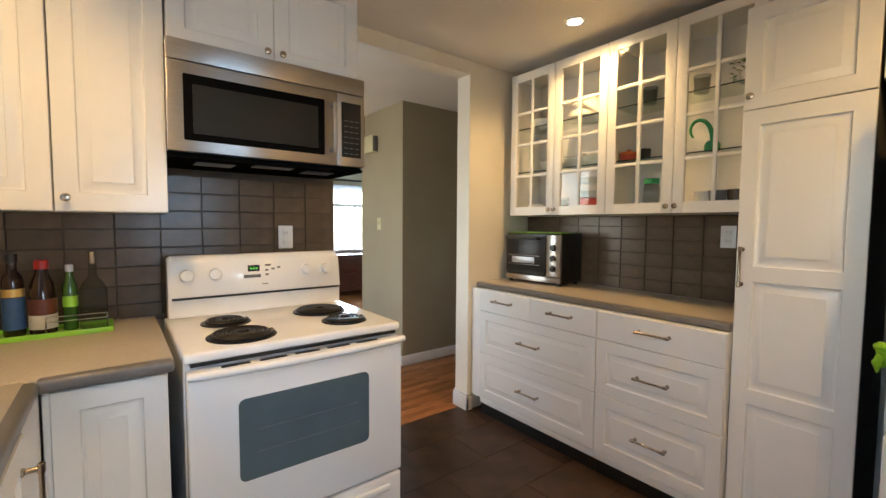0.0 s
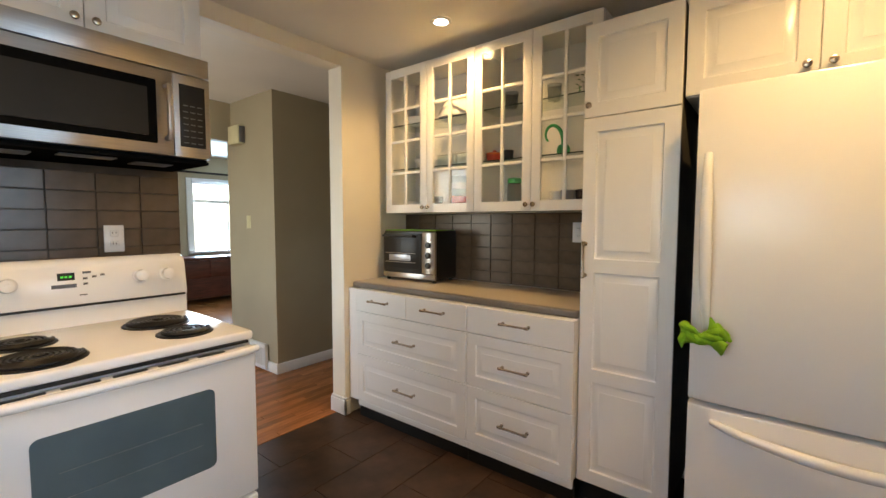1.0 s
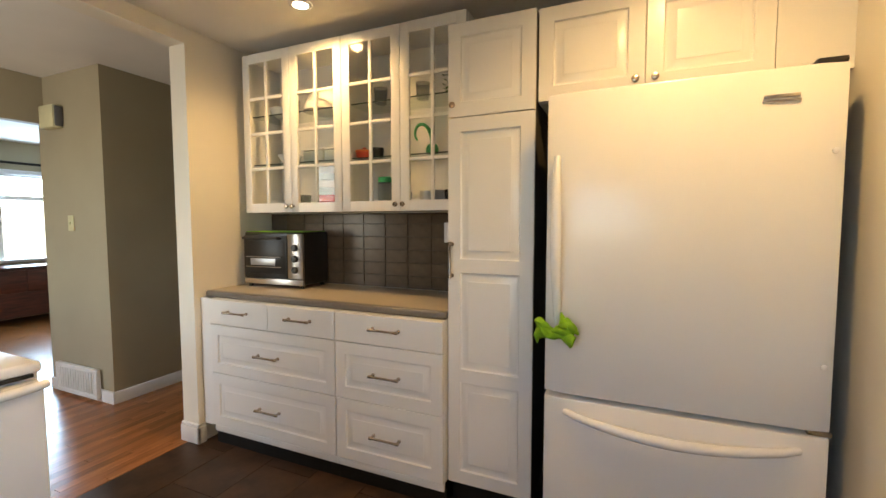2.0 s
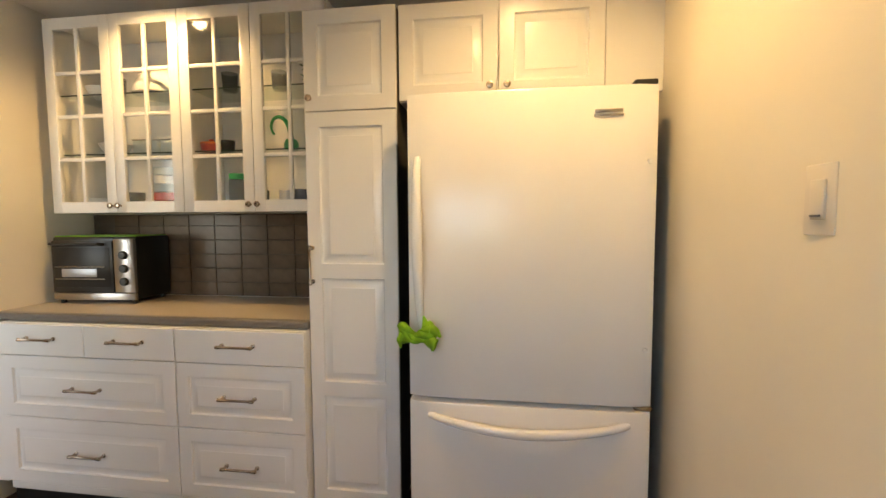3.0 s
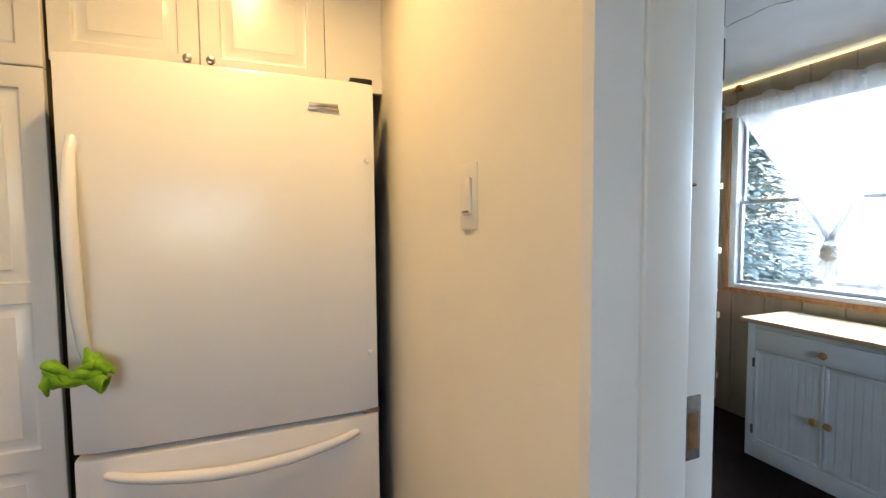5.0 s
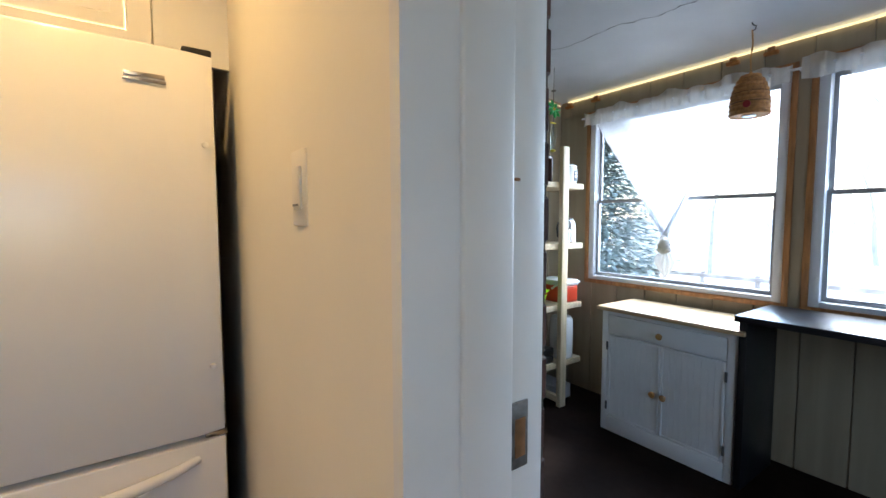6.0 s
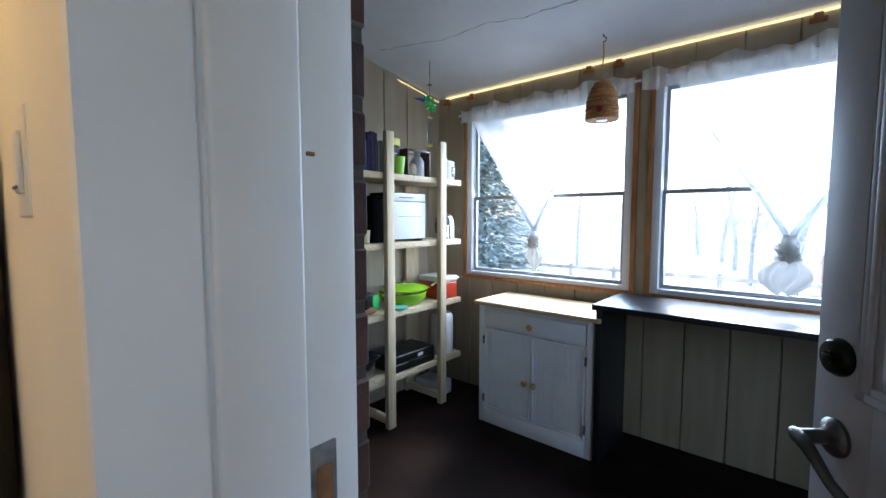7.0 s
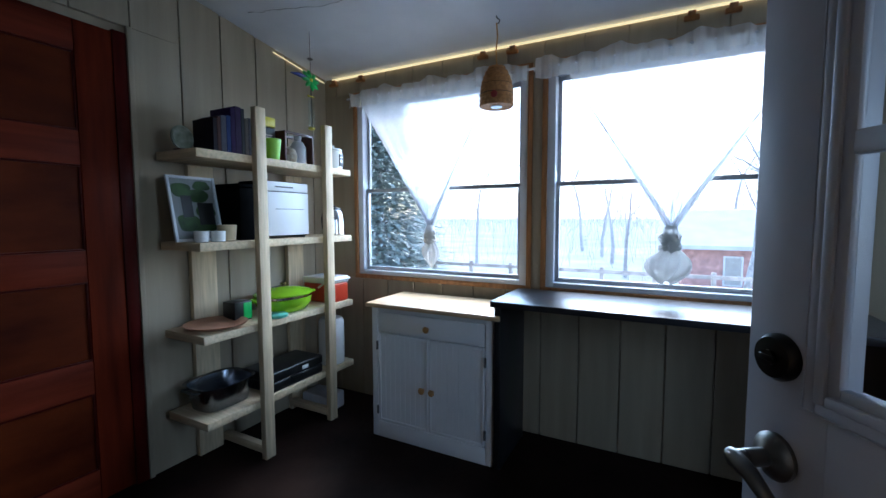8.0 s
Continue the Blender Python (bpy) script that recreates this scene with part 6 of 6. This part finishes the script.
part("body", lathe(bmesh.new(), [(0.060, 0), (0.064, 0.004), (0.064, 0.118), (0.060, 0.122)], seg=28), M_CHINA, cn)
part("lid", lathe(bmesh.new(), [(0.066, 0.1225), (0.066, 0.132), (0.05, 0.142), (0.012, 0.145), (0.012, 0.16), (0.002, 0.162)], seg=28), M_CHINA, cn)
bm = slab(-0.006, 0.030, -0.068, -0.060, 0.02, 0.10, 0.003)
part("label_panel", bm, M_GREYPRINT, cn, "dark printed panel")
bm = slab(0.0, 0.022, -0.0695, -0.0675, 0.075, 0.082)
box(bm, 0.0, 0.018, -0.0695, -0.0675, 0.045, 0.065)
part("print_bar", bm, M_CHINA, cn)
# second shelf
M_PRINT = material("faded_print_paper", (0.26, 0.27, 0.27), 0.5, vary=0.1, scale=9)
M_LEAFPRINT = material("leaf_print_green", (0.028, 0.075, 0.012), 0.6, vary=0.2, scale=25)
pc = thing("botanical_picture", "framed white picture of green leaves, leaning", "picture", on_shelf(0.0, 0.215, 1), -90)
lean = Matrix.Translation((0, 0, 0)) @ Matrix.Rotation(radians(-12), 4, "X")


def leaned(bm):
    bm.transform(lean)
    return bm


bm = slab(0, 0.014, 0, 0.014, 0, 0.335, 0.002)
box(bm, 0.236, 0.25, 0, 0.014, 0, 0.335, 0.002)
box(bm, 0.014, 0.236, 0, 0.014, 0, 0.014, 0.002)
box(bm, 0.014, 0.236, 0, 0.014, 0.321, 0.335, 0.002)
part("frame", leaned(bm), M_VINYL, pc)
part("print_sheet", leaned(slab(0.014, 0.236, 0.008, 0.012, 0.014, 0.321)), M_PRINT, pc, "pale print")
rng = random.Random(3)
for cx, cz, rx, rz in ((0.066, 0.262, 0.050, 0.042), (0.150, 0.235, 0.052, 0.040), (0.080, 0.095, 0.055, 0.050), (0.180, 0.160, 0.050, 0.045), (0.175, 0.290, 0.045, 0.028), (0.165, 0.080, 0.055, 0.042)):
    bm = bmesh.new()
    ring = [bm.verts.new((cx + rx * math.cos(a) * (1 + 0.12 * math.sin(3 * a + cx * 90)), 0.0068, cz + rz * math.sin(a) * (1 + 0.15 * math.cos(2 * a)))) for a in (2 * math.pi * i / 22 for i in range(22))]
    back_ring = [bm.verts.new((v.co.x, 0.0079, v.co.z)) for v in ring]
    bm.faces.new(ring)
    for i in range(22):
        bm.faces.new((ring[i], ring[(i + 1) % 22], back_ring[(i + 1) % 22], back_ring[i]))
    part("leaf_shape", leaned(bm), M_LEAFPRINT, pc, "printed green leaf")
bm = bmesh.new()
for a, b, c, d in ((0.058, 0.112, 0.125, 0.235), (0.138, 0.222, 0.085, 0.20)):
    box(bm, a, b, 0.0060, 0.0066, c, d)
part("dark_shape", leaned(bm), M_BLACK, pc, "printed dark shape")
for u, d in ((0.050, 0.10), (0.118, 0.075)):
    single("candle_cup", lathe(bmesh.new(), [(0.026, 0), (0.032, 0.003), (0.034, 0.052), (0.030, 0.053), (0.028, 0.02), (0.004, 0.018)], seg=24), M_CHINA, "small white candle cup", "cup", on_shelf(u, d, 1), group="candle cups")
M_CREAMPOT = material("cream_ceramic", (0.52, 0.40, 0.24), 0.5, vary=0.08, scale=20)
single("planter", lathe(bmesh.new(), [(0.034, 0), (0.040, 0.004), (0.046, 0.080), (0.042, 0.082), (0.036, 0.03), (0.004, 0.025)], seg=24), M_CREAMPOT, "small tan ceramic planter pot", "planter", on_shelf(0.185, 0.10, 1))
bx = thing("black_box", "tall black storage box", "box", on_shelf(0.255, 0.09, 1), -90)
part("body", slab(0, 0.115, 0, 0.20, 0, 0.275, 0.008), M_MATTE, bx)
part("lid", slab(-0.003, 0.118, -0.003, 0.203, 0.2755, 0.295, 0.006), M_MATTE, bx)
wb = thing("bread_box", "white box appliance with a black edge", "appliance", on_shelf(0.415, 0.075, 1), -90)
part("body", slab(0.0, 0.315, 0.02, 0.24, 0.012, 0.325, 0.008), M_MATTE, wb)
part("front_door", slab(0.004, 0.303, 0.0, 0.019, 0.016, 0.262, 0.004), M_ENAMEL, wb)
tpn = part("top_front", slab(0.004, 0.303, 0.002, 0.019, 0.266, 0.320, 0.004), M_ENAMEL, wb)
part("slot", slab(0.055, 0.185, -0.001, 0.004, 0.288, 0.294), M_BLACK, tpn)
bm = slab(0.05, 0.26, -0.0012, 0.001, 0.165, 0.168)
part("print_bar", bm, M_GREYPRINT, wb)
for u in (0.02, 0.29):
    part("foot", slab(u - 0.012, u + 0.012, 0.03, 0.20, 0, 0.0115, 0.002), M_BLACK, wb)
kt = thing("kettle", "polished steel kettle with black handle", "kettle", on_shelf(1.005, 0.13, 1), -90)
part("body", lathe(bmesh.new(), [(0.060, 0), (0.066, 0.005), (0.064, 0.10), (0.056, 0.155), (0.045, 0.17)], seg=28), M_CHROME, kt)
part("lid", lathe(bmesh.new(), [(0.048, 0.1705), (0.040, 0.182), (0.012, 0.186), (0.012, 0.198), (0.002, 0.2)], seg=24), M_BLACK, kt)
bm = bmesh.new()
tube(bm, [(-0.062, 0, 0.145), (-0.10, 0, 0.15), (-0.112, 0, 0.11), (-0.105, 0, 0.05), (-0.066, 0, 0.03)], 0.009, 10)
part("handle", bm, M_BLACK, kt)
bm = bmesh.new()
tube(bm, [(0.052, 0, 0.15), (0.085, 0, 0.152)], [0.010, 0.006], 10)
part("spout", bm, M_BLACK, kt)
# third shelf
M_TERRA = material("terracotta", (0.42, 0.20, 0.11), 0.6, second=(0.30, 0.13, 0.07), scale=12, bump=0.1)
single("plate", lathe(bmesh.new(), [(0.07, 0), (0.10, 0.004), (0.145, 0.020), (0.150, 0.026), (0.146, 0.027), (0.10, 0.011), (0.005, 0.009)], seg=40), M_TERRA, "large speckled terracotta plate", "plate", on_shelf(0.150, 0.165, 2))
gbx = thing("tea_box", "small dark box with a bright green side", "box", on_shelf(0.255, 0.16, 2), -90)
part("carton", slab(0, 0.105, 0, 0.10, 0, 0.105, 0.003), M_BLACK, gbx)
part("green_panel", slab(0.052, 0.104, -0.003, -0.0005, 0.008, 0.098, 0.001), M_GREENG, gbx, "bright green panel")
do = thing("dutch_oven", "lime green enamel dutch oven with lid", "pot", on_shelf(0.600, 0.175, 2), -90)
do.matrix_world = do.matrix_world @ Matrix.Diagonal((1.24, 0.98, 1.15, 1))
M_LIMEEN = material("lime_enamel", (0.24, 0.46, 0.014), 0.15, vary=0.05)
part("pot_body", lathe(bmesh.new(), [(0.095, 0), (0.115, 0.006), (0.140, 0.04), (0.146, 0.070), (0.142, 0.073)], seg=36), M_LIMEEN, do)
part("rim", lathe(bmesh.new(), [(0.140, 0.0735), (0.143, 0.075), (0.143, 0.087), (0.140, 0.088)], seg=36), M_NICKEL, do, "dark metal rim under the lid")
part("lid", lathe(bmesh.new(), [(0.152, 0.0885), (0.153, 0.096), (0.135, 0.108), (0.07, 0.124), (0.02, 0.128), (0.002, 0.129)], seg=36), M_LIMEEN, do)
part("lid_knob", lathe(bmesh.new(), [(0.008, 0.129), (0.008, 0.138), (0.020, 0.142), (0.020, 0.150), (0.002, 0.152)], seg=20), M_NICKEL, do)
for s in (-1, 1):
    bm = bmesh.new()
    tube(bm, [(s * 0.142, -0.035, 0.078), (s * 0.178, -0.028, 0.080), (s * 0.185, 0, 0.080), (s * 0.178, 0.028, 0.080), (s * 0.142, 0.035, 0.078)], 0.009, 10)
    part("side_handle", bm, M_LIMEEN, do)
M_TEAL = material("teal_plastic", (0.12, 0.42, 0.30), 0.35, vary=0.05)
single("lid_disc", lathe(bmesh.new(), [(0.055, 0), (0.062, 0.004), (0.062, 0.016), (0.05, 0.022), (0.002, 0.024)], seg=28), M_TEAL, "teal plastic lid lying flat", "lid", on_shelf(0.455, 0.075, 2))
cl = thing("cooler", "small red cooler with a white lid", "cooler", on_shelf(0.875, 0.055, 2), -90)
part("chest", slab(0, 0.175, 0, 0.24, 0, 0.125, 0.012, 3), M_REDP, cl)
part("lid", slab(-0.004, 0.179, -0.004, 0.244, 0.1255, 0.168, 0.010, 3), M_CHINA, cl)
bm = bmesh.new()
tube(bm, [(-0.006, 0.10, 0.10), (-0.012, 0.05, 0.13), (-0.008, -0.008, 0.15), (0.08, -0.014, 0.152), (0.178, -0.008, 0.15)], 0.007, 8)
part("handle", bm, M_CHINA, cl)
# bottom shelf
M_ROAST = material("grey_roaster", (0.20, 0.21, 0.23), 0.2, 1.0, vary=0.05, scale=6)
ro = thing("roasting_pan", "open dark metal roasting pan", "roasting pan", on_shelf(0.02, 0.05, 3), -90)
bm = bmesh.new()
loops = []
for grow, z in ((0.0, 0.001), (0.012, 0.006), (0.035, 0.125), (0.046, 0.130), (0.046, 0.134), (0.030, 0.128), (0.004, 0.010)):
    loops.append([bm.verts.new((0.165 + (0.112 + grow) * (abs(math.cos(a)) ** 0.55) * math.copysign(1, math.cos(a)), 0.155 + (0.085 + grow) * (abs(math.sin(a)) ** 0.55) * math.copysign(1, math.sin(a)), z)) for a in (2 * math.pi * (i + 0.5) / 36 for i in range(36))])
for a, b in zip(loops, loops[1:]):
    for i in range(36):
        bm.faces.new((a[i], a[(i + 1) % 36], b[(i + 1) % 36], b[i]))
bm.faces.new(loops[0][::-1])
bm.faces.new(loops[-1])
part("pan", bm, M_ROAST, ro)
bm = bmesh.new()
tube(bm, [(0.02, 0.10, 0.115), (-0.012, 0.11, 0.12), (-0.012, 0.20, 0.12), (0.02, 0.21, 0.115)], 0.006, 8)
part("handle", bm, M_BLACK, ro)
tb = thing("tool_case", "black hard case with a latch and pale tag", "case", on_shelf(0.385, 0.05, 3), -90)
part("shell", slab(0, 0.40, 0.0, 0.24, 0, 0.055, 0.010, 3), M_BLACK, tb)
part("lid", slab(0, 0.40, 0.0, 0.24, 0.057, 0.112, 0.010, 3), M_BLACK, tb)
part("tag", slab(0.225, 0.275, -0.002, 0.001, 0.068, 0.092, 0.001), M_CHINA, tb, "pale tag")
part("carry_handle", slab(0.13, 0.20, -0.018, -0.001, 0.045, 0.066, 0.006), M_BLACK, tb)
cp = thing("paper_roll_pack", "white cylindrical pack in the corner", "pack", on_shelf(0.95, 0.125, 3), -90)
part("roll", lathe(bmesh.new(), [(0.076, 0), (0.084, 0.006), (0.086, 0.15), (0.083, 0.29), (0.070, 0.31), (0.02, 0.312)], seg=28), M_CHINA, cp)
part("core", lathe(bmesh.new(), [(0.018, 0.3125), (0.018, 0.316), (0.004, 0.3165)], seg=20), M_CREAMPOT, cp)
single("storage_tub", slab(0, 0.16, 0, 0.24, 0, 0.11, 0.012, 3), M_JUG, "pale plastic tub under the lowest shelf", "tub", (SHX + 0.08, SHY - 0.86, S_FLOOR + 0.0005), -90)

# ---- wall tiles, floor tiles, hardwood strips, porch planks, bricks ----


def pieces(name, data_of, places, parent):
    """Objects of their own on shared meshes: places are (key, location)."""
    for key, at in places:
        ob = new(name, data_of[key])
        ob.location = at
        ob.parent = parent


TW, TH, G = 0.158, 0.079, 0.003
tile_n = mesh_of("wall_tile", slab(0, TW - G, -0.008, 0, 0, TH - G, 0.0015, 1), M_TILE)
grout = structure("backsplash_north", slab(WEST, 1.598, NORTH - 0.004, NORTH, 0.911, 1.60), M_GROUT, "grey brown glazed tile backsplash behind the stove", "backsplash")
spots = []
for c in range(11):
    x = 1.597 - (c + 1) * TW
    for r in range(9):
        z = 0.888 + r * TH
        if z + TH < (1.58 if x > 0.75 else 1.37) and x > WEST:
            spots.append((0, (x, NORTH - 0.0045, z)))
pieces("tile", {0: tile_n}, spots, grout)
tile_e = mesh_of("wall_tile", slab(-0.008, 0, 0, TW - G, 0, TH - G, 0.0015, 1), M_TILE)
grout = structure("backsplash_east", slab(EAST - 0.004, EAST, 1.06, NORTH, 0.911, 1.371), M_GROUT, "grey brown glazed tile backsplash over the worktop", "backsplash")
tile_cut = mesh_of("wall_tile", slab(-0.008, 0, 0, TW - G, 0, 0.061, 0.0015, 1), M_TILE)
pieces("tile", {0: tile_e, 1: tile_cut}, [(int(r == 5), (EAST - 0.0045, 1.065 + c * TW, 0.9115 + r * TH)) for c in range(9) for r in range(6)], grout)
FT, FL = 0.305, 0.61
floor_meshes, spots = {}, []
for r in range(9):
    for c in range(7):
        x0 = WEST + 0.3 * (r % 2) - 0.3 + c * FL
        x1 = min(x0 + FL, EAST)
        x0 = max(x0, WEST)
        y1 = 2.71 - r * FT
        y0 = max(y1 - FT, SOUTH)
        if x1 - x0 < 0.03 or y1 - y0 < 0.03:
            continue
        key = (round(x1 - x0, 3), round(y1 - y0, 3))
        if key not in floor_meshes:
            floor_meshes[key] = mesh_of("floor_tile", slab(0, key[0] - 0.003, 0, key[1] - 0.003, 0, 0.006, 0.0012, 1), M_FLOOR)
        spots.append((key, (x0, y0, -0.004)))
pieces("tile", floor_meshes, spots, floor_k)
strip = mesh_of("strip", slab(0, 0.898, 0, 0.0555, 0, 0.006, 0.0008, 1), M_OAK)
spots = []
for r in range(34):
    for c in range(4):
        spots.append((0, (1.25 + ((r * 0.37) % 0.9) - 0.9 + c * 0.9, 2.712 + r * 0.0565, -0.004)))
pieces("strip", {0: strip}, spots, hall_floor)
bm = bmesh.new()
for r in range(34, 94):
    for c in range(4):
        x = 1.25 + ((r * 0.37) % 0.9) - 0.9 + c * 0.9
        box(bm, x, x + 0.898, 2.712 + r * 0.0565, 2.7675 + r * 0.0565, -0.004, 0.002)
tagged(part("far_strips", bm, M_OAK, hall_floor), kind="stuff")
# porch planks
PW = 0.232
spots = []
ys = [S_SOUTH + 0.001] + [S_SOUTH + 0.145 + PW * i for i in range(11)]
for a, b in zip(ys, ys[1:]):
    b = min(b, OUT - 0.001)
    if b <= a:
        continue
    under_door = not (b < -1.628 or a > -0.72)
    lo = S_FLOOR if not under_door else 2.145
    if under_door and a < -1.638:
        part("plank", slab(S_EAST, S_EAST + 0.0195, a + 0.003, -1.631, S_FLOOR, 2.145, 0.002, 1), M_SIDING, wall_pe)
    part("plank", slab(S_EAST, S_EAST + 0.0195, a + 0.003, b - 0.003, lo, slope(b) - 0.002, 0.002, 1), M_SIDING, wall_pe)
x = S_EAST - 0.10
xs = [S_EAST]
while x > S_WEST:
    xs.append(x)
    x -= 0.218
xs.append(S_WEST)
for b, a in zip(xs, xs[1:]):
    for u, v, z0, z1 in ((a, b, S_FLOOR, SILL - 0.03), (a, b, HEAD + 0.03, 2.262)):
        part("plank", slab(u + 0.003, v - 0.003, S_SOUTH - 0.0195, S_SOUTH, z0, z1, 0.002, 1), M_SIDING, wall_ps)
for a, b in ((W1[1] + 0.03, S_EAST), (S_WEST, W2[0] - 0.03)):
    part("plank", slab(a, b, S_SOUTH - 0.0195, S_SOUTH, SILL - 0.03, HEAD + 0.03, 0.002, 1), M_SIDING, wall_ps)
# bricks at the doorway's edge
bk = [mesh_of("brick", slab(0, w, 0, 0.114, 0, 0.062, 0.004, 1), M_BRICK) for w in (0.20, 0.095)]
pieces("brick", dict(enumerate(bk)), [(r % 2, (JAMB_E + 0.034 + 0.002 * ((r * 7) % 3), -0.5325 - 0.001 * (r % 3), S_FLOOR + 0.004 + r * 0.0735)) for r in range(36)], wall_br)
